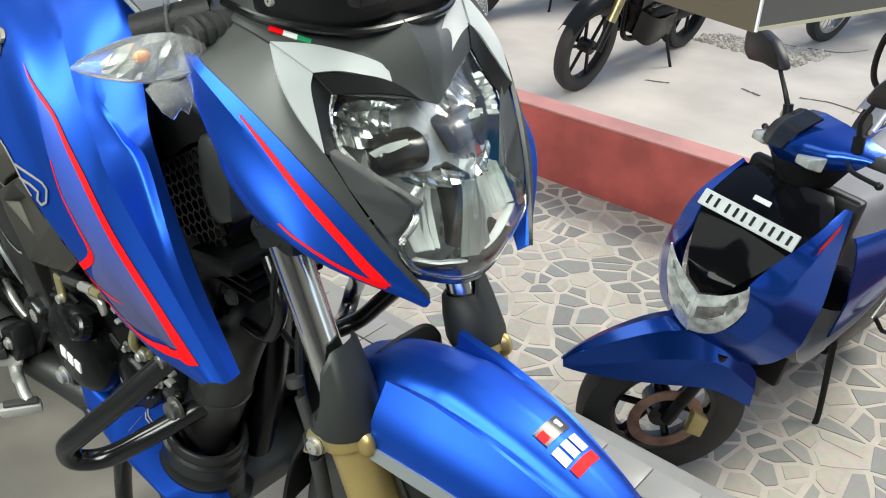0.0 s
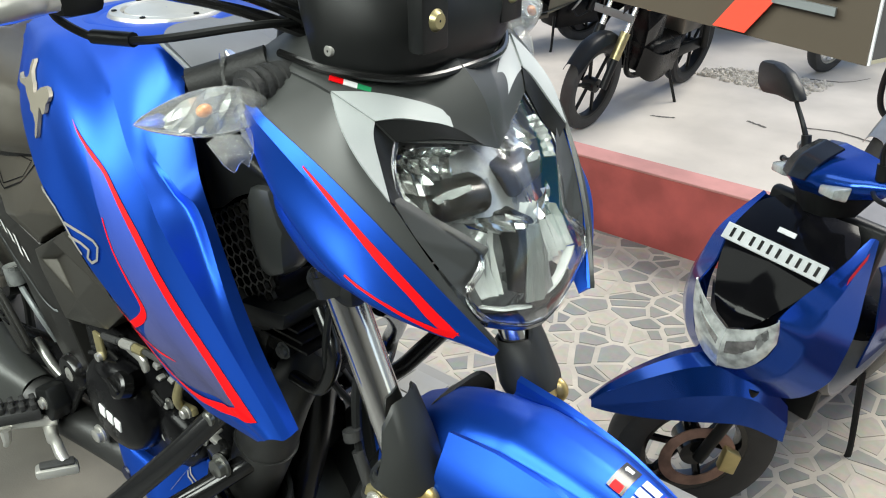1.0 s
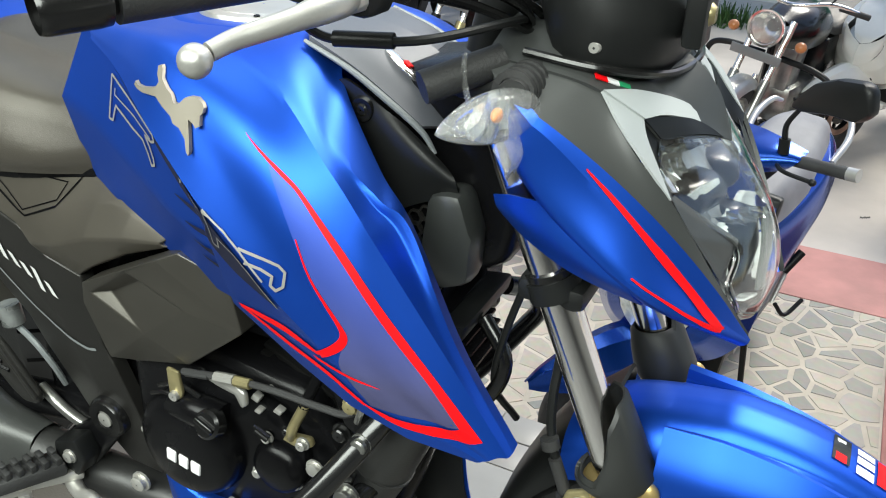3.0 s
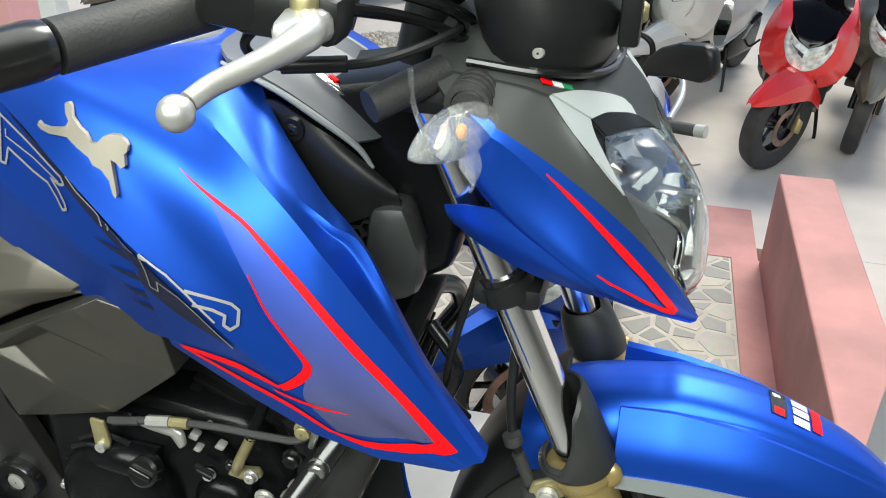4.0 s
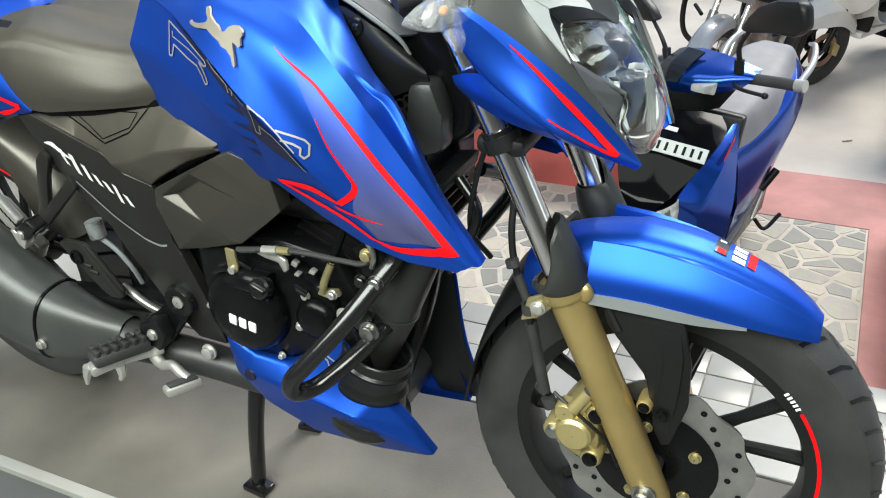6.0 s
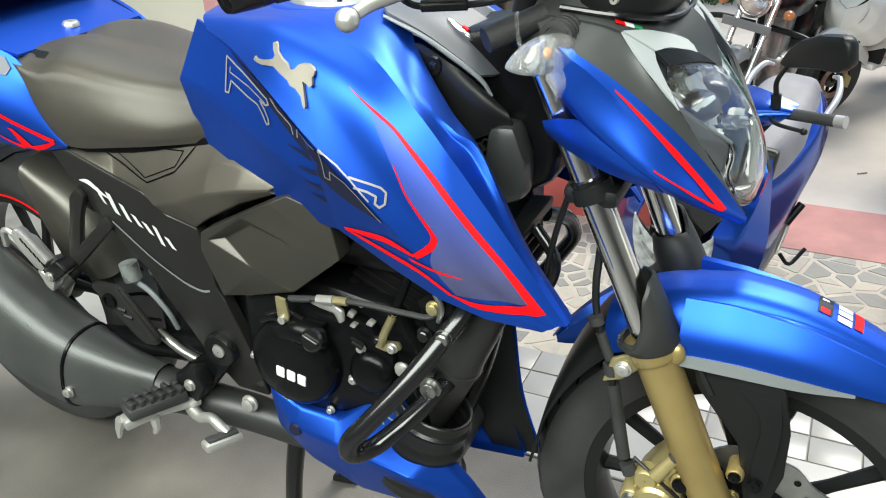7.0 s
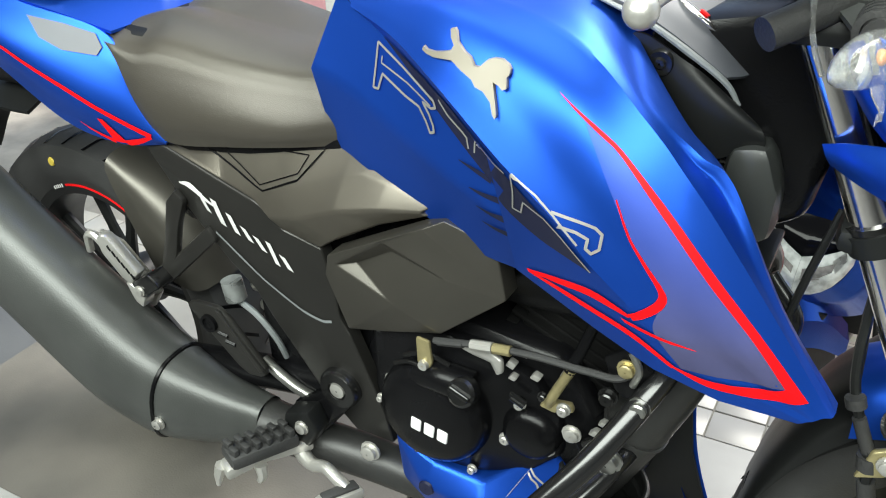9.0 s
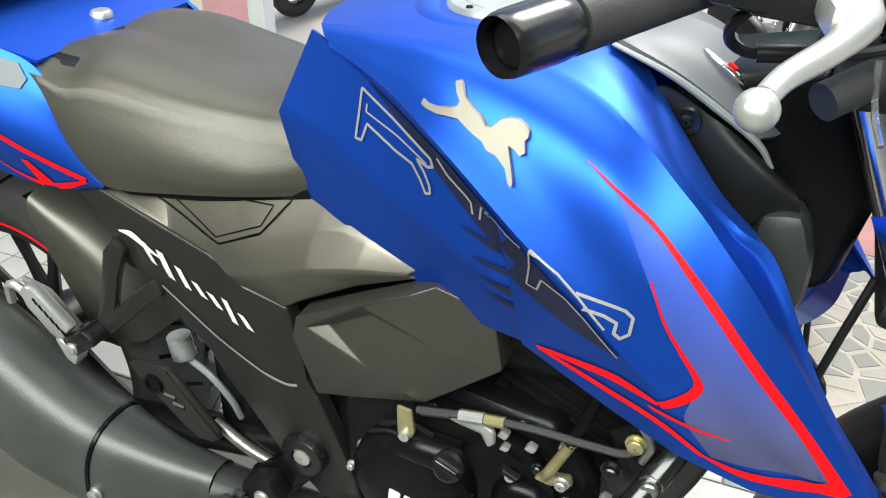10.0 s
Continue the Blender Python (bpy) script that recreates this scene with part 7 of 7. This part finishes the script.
    part("stand_foot", box(0.595, 0.655, 0.19, 0.225, -0.02, 0.0, 0.004), M["black"], e)
    if plated:
        tilt = Matrix.Translation((1.112, 0, 0.884)) @ Matrix.Rotation(radians(-38), 4, "Y")
        p = part("number_plate", turn(box(-0.003, 0.003, -0.143, 0.143, -0.023, 0.023, 0.002), tilt), M["plate"], e, "white number plate with plain dark bars", smooth=False)
        for i in range(10):
            y = -0.118 + 0.0252 * i + (0.008 if i > 1 else 0) + (0.006 if i > 5 else 0)
            part("plate_bar", turn(box(0.0035, 0.0045, y - 0.0042, y + 0.0042, -0.0135, 0.0135, 0), tilt), M["deep"], p, smooth=False)
        part("maker_mark", turn(box(-0.006, -0.002, -0.02, 0.03, 0.052, 0.066, 0.001), tilt), M["white"], e, "small pale maker's mark")
        for s in (1,):
            part("red_flash", grid_bm([[(1.075 - 0.10 * v, s * (0.186 - 0.006 * v), 0.862 + 0.035 * v + q) for v in (0, 0.5, 1)] for q in (0, 0.022)]), M["red"], e, "small red flash on the apron")
    return e


def motorbike(name, label, tank_m, frame_m, wire=True, guard=False, round_lamp=True, wr=0.3):
    e = empty(name, label, "motorcycle", "motorcycles in the yard")
    fx = 1.33
    small_wheel(e, fx, wr, 0.09, wr * 0.75, 18 if wire else 6, M["steel"] if wire else M["black"], wire)
    small_wheel(e, 0, wr, 0.11, wr * 0.75, 18 if wire else 6, M["steel"] if wire else M["black"], wire)
    for s in (-1, 1):
        part("fork_leg", tube([(fx + 0.01, s * 0.09, wr), (fx - 0.13, s * 0.09, 0.62)], 0.026, seg=12), M["steel"] if wire else M["black"], e)
        part("fork_tube", tube([(fx - 0.13, s * 0.09, 0.62), (fx - 0.25, s * 0.09, 0.92)], 0.018, seg=12), M["chrome"], e)
        part("shock", tube([(0.02, s * 0.12, wr + 0.02), (0.12, s * 0.12, 0.68)], 0.028, seg=12), M["chrome"] if wire else M["black"], e)
        part("turn_lamp", ball((1.16, s * 0.19, 0.83), 0.03, 0.03, 0.028), M["amber"], e, "amber turn lamp")
        part("grip", tube([(0.93, s * 0.24, 1.02), (0.86, s * 0.38, 1.0)], 0.016, seg=12), M["rubber"], e)
        part("mirror_stem", tube([(0.97, s * 0.2, 1.03), (0.98, s * 0.26, 1.15)], 0.005, seg=8), M["black"], e)
        part("mirror_head", ball((0.98, s * 0.3, 1.18), 0.018, 0.065, 0.04), M["black"], e)
    part("front_mudguard", halves([(fx - 0.26, [(0, wr + 0.19), (-0.04, wr + 0.18), (-0.065, wr + 0.14)]), (fx - 0.1, [(0, wr + 0.325), (-0.04, wr + 0.315), (-0.068, wr + 0.27)]), (fx + 0.12, [(0, wr + 0.315), (-0.04, wr + 0.305), (-0.065, wr + 0.26)]), (fx + 0.28, [(0, wr + 0.19), (-0.035, wr + 0.18), (-0.055, wr + 0.14)])], 22, 9, 0.004), M["alu"] if wire else M["black"], e, "front mudguard")
    part("rear_mudguard", halves([(-0.33, [(0, wr + 0.16), (-0.06, wr + 0.14), (-0.085, wr + 0.08)]), (-0.12, [(0, wr + 0.33), (-0.06, wr + 0.31), (-0.09, wr + 0.25)]), (0.15, [(0, wr + 0.34), (-0.06, wr + 0.33), (-0.09, wr + 0.26)])], 18, 9, 0.004), frame_m, e)
    part("fuel_tank", halves([(0.45, [(0, 0.86), (-0.07, 0.85), (-0.10, 0.80), (-0.09, 0.74)]), (0.62, [(0, 0.95), (-0.10, 0.92), (-0.15, 0.83), (-0.13, 0.74)]), (0.85, [(0, 0.96), (-0.10, 0.93), (-0.15, 0.84), (-0.12, 0.74)]), (1.02, [(0, 0.90), (-0.05, 0.88), (-0.08, 0.82), (-0.06, 0.76)])], 22, 15, 0.004), tank_m, e, "painted fuel tank")
    part("seat", halves([(-0.28, [(0, 0.87), (-0.08, 0.86), (-0.12, 0.81)]), (0.1, [(0, 0.84), (-0.1, 0.83), (-0.14, 0.77)]), (0.35, [(0, 0.80), (-0.1, 0.79), (-0.13, 0.74)]), (0.50, [(0, 0.84), (-0.07, 0.83), (-0.09, 0.77)])], 18, 11, 0.005), M["seat"], e, "black seat")
    part("side_cover", box(0.15, 0.45, -0.13, 0.13, 0.48, 0.74, 0.03), tank_m, e)
    part("engine", box(0.40, 0.82, -0.13, 0.13, 0.26, 0.50, 0.05), M["steel"] if wire else M["deep"], e, "engine block")
    part("cylinder", box(0.66, 0.82, -0.09, 0.09, 0.46, 0.72, 0.02), M["steel"] if wire else M["deep"], e)
    part("frame_tube", tube([(1.05, 0, 0.85), (0.95, 0, 0.5), (0.85, 0, 0.25), (0.4, 0, 0.24), (0.1, 0, 0.45)], 0.02, 25, 10), frame_m, e)
    part("silencer", tube([(0.8, -0.1, 0.5), (0.85, -0.13, 0.3), (0.5, -0.16, 0.24), (0.0, -0.17, 0.3), (-0.35, -0.17, 0.38)], [0.02, 0.02, 0.03, 0.045, 0.045], 31, 14), M["chrome"] if wire else M["exh"], e, "silencer")
    part("handlebar", tube([(0.86, -0.38, 1.0), (0.95, -0.22, 1.03), (1.03, -0.08, 1.0), (1.04, 0, 0.99), (1.03, 0.08, 1.0), (0.95, 0.22, 1.03), (0.86, 0.38, 1.0)], 0.011, 31, 10), M["chrome"] if wire else M["black"], e, "handlebar")
    if round_lamp:
        hl_ = part("headlamp", lathe([(0.03, -0.1), (0.075, -0.08), (0.095, -0.02), (0.098, 0), (0.08, -0.005)], (1.22, 0, 0.88), "x", 32), M["chrome"], e, "round chrome headlamp")
        part("headlamp_glass", ball((1.215, 0, 0.88), 0.02, 0.088, 0.088), M["wrap"], hl_, "clear headlamp glass")
    else:
        part("headlamp", halves([(1.12, [(0, 0.98), (-0.08, 0.95), (-0.10, 0.86)]), (1.20, [(0, 0.94), (-0.08, 0.91), (-0.10, 0.82)]), (1.25, [(0, 0.84), (-0.06, 0.82), (-0.07, 0.76)])], 12, 9, 0.004), M["gloss"], e, "small black headlamp fairing")
    if not wire:
        for s in (-1, 1):
            part("tank_shroud", sheet([[(0.80, s * 0.15, 0.92), (1.0, s * 0.19, 0.90), (1.12, s * 0.17, 0.80)], [(0.78, s * 0.17, 0.80), (0.98, s * 0.22, 0.76), (1.10, s * 0.19, 0.66)], [(0.80, s * 0.14, 0.70), (0.95, s * 0.18, 0.60), (1.04, s * 0.16, 0.54)]], 14, 11, (1,)), frame_m, e, "dark angular tank shroud", angle=25)
            part("shroud_flash", sheet([[(0.90, s * 0.208, 0.82), (1.0, s * 0.214, 0.80)], [(0.90, s * 0.212, 0.80), (1.0, s * 0.217, 0.785)]], 6, 3), M["red"], e, "thin red flash")
            part("belly", sheet([[(0.45, s * 0.13, 0.40), (0.75, s * 0.16, 0.42), (0.95, s * 0.12, 0.50)], [(0.45, s * 0.12, 0.24), (0.75, s * 0.13, 0.22), (0.92, s * 0.08, 0.30)]], 12, 7), frame_m, e)
            part("tail_panel", sheet([[(-0.42, s * 0.03, 0.95), (-0.2, s * 0.10, 0.90), (0.2, s * 0.15, 0.80)], [(-0.40, s * 0.03, 0.90), (-0.18, s * 0.09, 0.80), (0.2, s * 0.14, 0.66)]], 12, 7), frame_m, e)
            part("fork_cover", tube([(fx - 0.06, s * 0.09, 0.48), (fx - 0.13, s * 0.09, 0.64)], 0.032, seg=12), M["brass"] if s > 0 else M["black"], e)
    part("number_plate", box(1.235, 1.243, -0.14, 0.14, 0.72, 0.77, 0.003), M["grey"], e, "pale number plate with plain bars")
    if guard:
        for s in (-1, 1):
            part("crash_guard", tube([(0.95, s * 0.05, 0.68), (0.98, s * 0.26, 0.68), (0.98, s * 0.36, 0.62), (0.97, s * 0.36, 0.42), (0.95, s * 0.28, 0.32), (0.9, s * 0.05, 0.28)], 0.017, 37, 10), M["black"], e, "black crash guard")
            part("guard_peg", tube([(0.98, s * 0.30, 0.55), (1.05, s * 0.22, 0.53)], 0.012, seg=8), M["black"], e)
    part("side_stand", tube([(0.5, 0.1, 0.28), (0.48, 0.22, 0.02)], 0.011, seg=8), M["black"], e)
    part("chain_case", box(0.02, 0.5, 0.07, 0.10, 0.30, 0.38, 0.01), M["black"], e)
    return e


M["sblue"] = mat("metallic_blue_scooter", (0.004, 0.055, 0.34), 0.2, 0.75, 0.1, 4, coat=0.3)
M["scooterlamp"] = mat("bright_faceted_lamp", (0.66, 0.70, 0.68), 0.18, 0.35, 0.35, 30, coat=0.6)
M["plate"] = mat("white_plate", (0.62, 0.64, 0.63), 0.5, 0, 0.05)
M["apronblack"] = mat("polished_black_panel", (0.004, 0.004, 0.005), 0.08, 0, 0.1, spec=0.12)
M["rust"] = mat("rusty_disc", (0.28, 0.17, 0.13), 0.5, 0.4, 0.3, 20)
M["swhite"] = mat("pearl_white_scooter", (0.74, 0.74, 0.70), 0.3, 0.1, 0.08, 4, coat=0.4)
M["sred"] = mat("red_scooter", (0.68, 0.02, 0.02), 0.25, 0.1, 0.1, 4, coat=0.5)
M["sgrey"] = mat("bronze_grey_scooter", (0.16, 0.15, 0.11), 0.35, 0.4, 0.12, 4, coat=0.3)
M["seatgrey"] = mat("dusty_grey_seat", (0.25, 0.245, 0.255), 0.6, 0, 0.15, 6, 0.3, 400)
M["skirt"] = mat("grey_skirt", (0.2, 0.19, 0.18), 0.5, 0, 0.15, 6)
place(scooter("blue_scooter", "metallic blue scooter on its side stand on crazy paving", M["sblue"], M["seatgrey"], True, "scooters outside", 0.25, M["skirt"], -38), 1.136, 2.585, -99, -5)
place(scooter("white_scooter", "pearl white scooter parked in the dusty yard", M["swhite"], M["seat"], False, "scooters outside", 0.25, M["swhite"], -14, True), 1.84, 5.90, -117, -6)
place(scooter("red_scooter", "bright red scooter with clear headlamp in the yard", M["sred"], M["seat"], False, "scooters outside", 0.265, None, -30), 2.17, 5.17, -100, -6)
place(scooter("grey_scooter", "bronze grey scooter at the end of the row", M["sgrey"], M["seat"], False, "scooters outside"), 2.75, 5.55, -105, -6)
place(scooter("silver_scooter", "silver grey scooter seen behind a dark motorcycle", M["grey"], M["seat"], False, "scooters outside"), -1.2, 7.35, 172, -6)
place(scooter("dark_scooter", "dark scooter on its stand far across the yard", M["sgrey"], M["seat"], False, "scooters outside"), -2.4, 6.2, -105, -6)
place(motorbike("black_motorcycle", "matte black motorcycle leaning on its side stand", M["panel"], M["deep"], False, False, False), -1.12, 5.46, -91, -9)
place(motorbike("classic_motorcycle", "classic black motorcycle with chrome headlamp and crash guard", M["gloss"], M["deep"], True, True, True), 1.08, 5.24, -105, -8)
place(motorbike("old_motorcycle", "old motorcycle with wire wheels and crash guard", M["panel"], M["deep"], True, True, True), -0.12, 7.7, -101, -8)
place(motorbike("parked_motorcycle", "dark motorcycle parked far across the yard", M["panel"], M["deep"], False, False, True), -1.9, 7.3, -112, -8)

# ---- hanging display box ----
M["card"] = mat("brown_printed_card", (0.065, 0.05, 0.035), 0.5, 0, 0.1, 5)
M["cardgrey"] = mat("grey_printed_card", (0.11, 0.105, 0.10), 0.5, 0, 0.1, 5)
M["cream"] = mat("cream_card", (0.62, 0.56, 0.42), 0.6, 0, 0.05)
M["orange"] = mat("orange_red_print", (0.85, 0.06, 0.03), 0.5, 0, 0.05)
bx = empty("display_box", "hanging printed card display box, brown with red flash", "display box", at=(1.561, -0.119, 1.054))
A, B, C = Vector((0, 0, 0)), Vector((-0.16, 0.012, 0.012)), Vector((0.075, 0.17, 0.004))


def face(name, o, u, v, m, label="", push=0.0):
    bm = bmesh.new()
    n = u.cross(v).normalized()
    bm.faces.new([bm.verts.new(o + n * push + p) for p in (Vector(), u, u + v, v)])
    thicken(bm, 0.002)
    return part(name, bm, M[m], bx, label, smooth=False)


UP = Vector((0, 0, 0.2))
face("front_card", A, B, UP, "card", "brown printed face with plain lettering bars")
face("side_card", A, C, UP, "cardgrey", "grey printed face")
face("front_card", A + C, B, UP, "card")
face("side_card", A + B, C, UP, "cardgrey")
face("bottom_card", A, B, C, "cream", "cream inside of the card")
face("edge_strip", A + Vector((0.001, -0.001, 0)), B * 0.02, UP, "white", "white folded card edge", 0.002)
bn = B.normalized()


def printed(u0, u1, v0, v1, m, shear=0.0):
    o = bn * u0 + Vector((0, -0.004, v0))
    face("print_bar", o + bn * 0, bn * (u1 - u0), Vector((0, 0, v1 - v0)) - bn * shear, m)


printed(0.062, 0.08, 0.002, 0.1, "orange", 0.07)
for k in range(3):
    printed(0.018, 0.05, 0.02 + 0.008 * k, 0.024 + 0.008 * k, "grey")
printed(0.085, 0.115, 0.03, 0.042, "orange")
printed(0.085, 0.135, 0.055, 0.075, "white")
for p in (A, A + B, A + C, A + B + C):
    part("hanging_cord", tube([p + UP, (0.0, 0.08, 0.9), (0.0, 0.08, 2.15)], 0.0012, 9, 5), M["white"], bx)

# ---- building edge, far wall and yard details ----
setting("wall_north", box(-3.4, -1.62, 2.55, 2.86, -0.76, 3.2, 0.01), M["wall"], "cream building wall at the end of the paved bay", "wall")
setting("wall_trim", box(-1.62, -1.54, 2.54, 2.85, -0.76, 3.2, 0.006), M["pinkwall"], "pink painted edge of the cream wall", "trim")
setting("gate_post", box(-1.12, -1.04, 2.2, 2.28, -0.75, 3.2, 0.006), M["postgrey"], "white gate post beside the bay", "post")
setting("boundary_wall", box(-0.1, 9, 9.3, 9.5, -0.76, -0.25, 0.01), M["swhite"], "low white boundary wall across the yard", "wall")
M["greenboard"] = mat("green_board", (0.03, 0.26, 0.17), 0.5, 0, 0.1, 2)
setting("green_hoarding", box(-0.05, 6, 9.32, 9.42, -0.25, 1.6, 0.01), M["greenboard"], "green hoarding above the boundary wall", "hoarding")
M["bark"] = mat("brown_bark", (0.16, 0.11, 0.08), 0.85, 0, 0.3, 12, 0.8, 40)
tr0 = empty("tree", "brown tree trunk beside the boundary wall", "tree", at=(-0.25, 8.3, -0.75))
part("trunk", tube([(0, 0, 0), (0.02, 0, 0.8), (-0.03, 0.02, 1.8), (0.03, 0, 3.0), (0.0, 0.05, 4.2)], [0.16, 0.12, 0.11, 0.10, 0.07], 33, 16), M["bark"], tr0, "rough brown trunk")
M["leaf"] = mat("green_leaves", (0.06, 0.13, 0.03), 0.6, 0, 0.4, 20)
rnd = random.Random(4)
wd = bmesh.new()
for k in range(160):
    a, d = rnd.uniform(0, 6.28), rnd.uniform(0, 0.28)
    o = Vector((0.15 + d * math.cos(a), 8.05 + d * math.sin(a), -0.75))
    h, t = rnd.uniform(0.05, 0.2), rnd.uniform(0, 6.28)
    s_ = Vector((math.cos(t), math.sin(t), 0)) * 0.012
    l_ = Vector((rnd.uniform(-0.06, 0.06), rnd.uniform(-0.06, 0.06), h))
    wd.faces.new([wd.verts.new(p) for p in (o - s_, o + s_, o + l_ + s_ * 0.3, o + l_ - s_ * 0.3)])
tagged(part("weeds", wd, M["leaf"], None, smooth=False), "tuft of green weeds by the trunk", "weeds", "", "stuff")
# broken patch of concrete
M["rubble"] = mat("pale_rubble", (0.55, 0.5, 0.43), 0.9, 0, 0.3, 30, 0.5, 60)
M["crack"] = mat("dark_crack", (0.10, 0.09, 0.08), 0.9)
rb = bmesh.new()
for k in range(420):
    u, v = rnd.random(), rnd.random()
    x, y = -1.12 + 0.85 * u + 0.1 * v, 5.70 - 0.12 * u + 0.30 * v + 0.19 * u * v
    q = rnd.uniform(0.012, 0.04)
    m_ = Matrix.Translation((x, y, -0.748)) @ Euler((rnd.uniform(0, 3), rnd.uniform(0, 3), rnd.uniform(0, 3))).to_matrix().to_4x4() @ Matrix.Diagonal((q, q * 0.8, q * 0.5, 1))
    bmesh.ops.create_icosphere(rb, subdivisions=1, radius=1, matrix=m_)
tagged(part("rubble", rb, M["rubble"], None, smooth=False), "patch of pale broken concrete rubble", "rubble", "", "stuff")
for pts in ([(-1.05, 5.9), (-0.95, 6.0), (-0.5, 6.08), (-0.15, 6.18), (-0.02, 6.4)], [(-0.9, 4.6), (-0.75, 4.66)], [(-0.35, 4.9), (-0.2, 4.85)], [(0.3, 4.3), (0.38, 4.35)], [(1.55, 3.9), (1.6, 3.93)], [(0.0, 5.0), (0.18, 5.05), (0.4, 5.0)]):
    ck = grid_bm([[(p[0], p[1] + dy + rnd.uniform(-0.006, 0.006), -0.7485) for dy in (-0.012, 0.012)] for p in cr([(a, b, 0) for a, b in pts], 12)])
    tagged(part("crack", ck, M["crack"], None, smooth=False), "dark crack in the dusty concrete", "crack", "cracks in the yard", "structure")

# ---- tiles on the ledge ----
ledge = bpy.data.objects["tiled_ledge"]
tm = None
for i in range(40):
    for j in range(2):
        if tm is None:
            t0 = part("tile", box(-0.0485, 0.0485, -0.0395, 0.0395, -0.004, 0.004, 0.0015), M["tile"], ledge)
            tm = t0.data
            ob = t0
        else:
            ob = new("tile", tm)
            ob.parent = ledge
        ob.matrix_world = pose(-1.3 + 0.1 * i, 0.523 + 0.083 * j, -0.004)

# ---- crazy paving ----
pm = bpy.data.materials.new("paving_stone")
pm.use_nodes = True
nt = pm.node_tree
bs = nt.nodes["Principled BSDF"]
oi, gi, ad, fr, tc, nz, rp, mx, mp = [nt.nodes.new("ShaderNode" + k) for k in ("ObjectInfo", "NewGeometry", "Math", "Math", "TexCoord", "TexNoise", "ValToRGB", "Mix", "Bump")]
nz.inputs["Scale"].default_value, nz.inputs["Detail"].default_value = 22, 8
el = rp.color_ramp.elements
el[0].position, el[0].color = 0.0, (0.27, 0.268, 0.25, 1)
el[1].position, el[1].color = 1.0, (0.60, 0.54, 0.455, 1)
el.new(0.45).color = (0.37, 0.36, 0.335, 1)
el.new(0.6).color = (0.50, 0.46, 0.395, 1)
ad.operation, fr.operation = "ADD", "FRACT"
nt.links.new(oi.outputs["Random"], ad.inputs[0])
nt.links.new(gi.outputs["Random Per Island"], ad.inputs[1])
nt.links.new(ad.outputs[0], fr.inputs[0])
nt.links.new(fr.outputs[0], rp.inputs["Fac"])
mx.data_type = "RGBA"
mx.blend_type = "MULTIPLY"
mx.inputs[0].default_value = 0.45
nt.links.new(tc.outputs["Object"], nz.inputs["Vector"])
nt.links.new(rp.outputs["Color"], mx.inputs[6])
nt.links.new(nz.outputs["Color"], mx.inputs[7])
nt.links.new(mx.outputs[2], bs.inputs["Base Color"])
nt.links.new(nz.outputs["Fac"], mp.inputs["Height"])
mp.inputs["Strength"].default_value, mp.inputs["Distance"].default_value = 0.3, 0.002
nt.links.new(mp.outputs["Normal"], bs.inputs["Normal"])
bs.inputs["Roughness"].default_value = 0.55
bed = bpy.data.objects["mosaic_bed"]
seeds = []
for i in range(37):
    for j in range(21):
        if rnd.random() < 0.8:
            seeds.append((-1.35 + 0.085 * (i + rnd.uniform(-0.6, 0.6)), 1.15 + 0.085 * (j + rnd.uniform(-0.6, 0.6))))


def clip(poly, a, b, c):
    """Keeps the part of a polygon where a x + b y <= c."""
    out = []
    for k in range(len(poly)):
        p, q = poly[k], poly[(k + 1) % len(poly)]
        dp, dq = a * p[0] + b * p[1] - c, a * q[0] + b * q[1] - c
        if dp <= 0:
            out.append(p)
        if dp * dq < 0:
            t = dp / (dp - dq)
            out.append((p[0] + (q[0] - p[0]) * t, p[1] + (q[1] - p[1]) * t))
    return out


near = np.array(seeds)
joined, made = bmesh.new(), 0
for k, (sx, sy) in enumerate(seeds):
    poly = [(max(-1.4, sx - 0.3), max(1.2, sy - 0.3)), (min(1.712, sx + 0.3), max(1.2, sy - 0.3)), (min(1.712, sx + 0.3), min(2.866, sy + 0.3)), (max(-1.4, sx - 0.3), min(2.866, sy + 0.3))]
    if poly[0][0] >= poly[1][0] or poly[0][1] >= poly[2][1]:
        continue
    d2 = ((near - (sx, sy)) ** 2).sum(1)
    for m_ in np.argsort(d2)[1:16]:
        ox, oy = near[m_]
        a, b = ox - sx, oy - sy
        ln = math.hypot(a, b)
        gap = rnd.uniform(0.005, 0.013)
        poly = clip(poly, a / ln, b / ln, (a * (ox + sx) / 2 + b * (oy + sy) / 2) / ln - gap)
        if len(poly) < 3:
            break
    if len(poly) < 3:
        continue
    cx, cy = sum(p[0] for p in poly) / len(poly), sum(p[1] for p in poly) / len(poly)
    bm = bmesh.new()
    top = [bm.verts.new(((p[0] - cx) * 0.97, (p[1] - cy) * 0.97, 0.0015)) for p in poly]
    low = [bm.verts.new((p[0] - cx, p[1] - cy, -0.004)) for p in poly]
    bm.faces.new(top)
    for i in range(len(top)):
        j = (i + 1) % len(top)
        bm.faces.new([low[i], low[j], top[j], top[i]])
    if cx > 0.1 and made < 300:
        ob = part("paving_stone", bm, pm, bed, smooth=False)
        ob.matrix_world = pose(cx, cy, -0.7475 + rnd.uniform(-0.0004, 0.0004))
        made += 1
    else:
        bm.transform(Matrix.Translation((cx, cy, -0.7475)))
        me = bpy.data.meshes.new("tmp")
        bm.to_mesh(me)
        bm.free()
        joined.from_mesh(me)
        bpy.data.meshes.remove(me)
tagged(part("paving_rest", joined, pm, bed, smooth=False), kind="stuff")
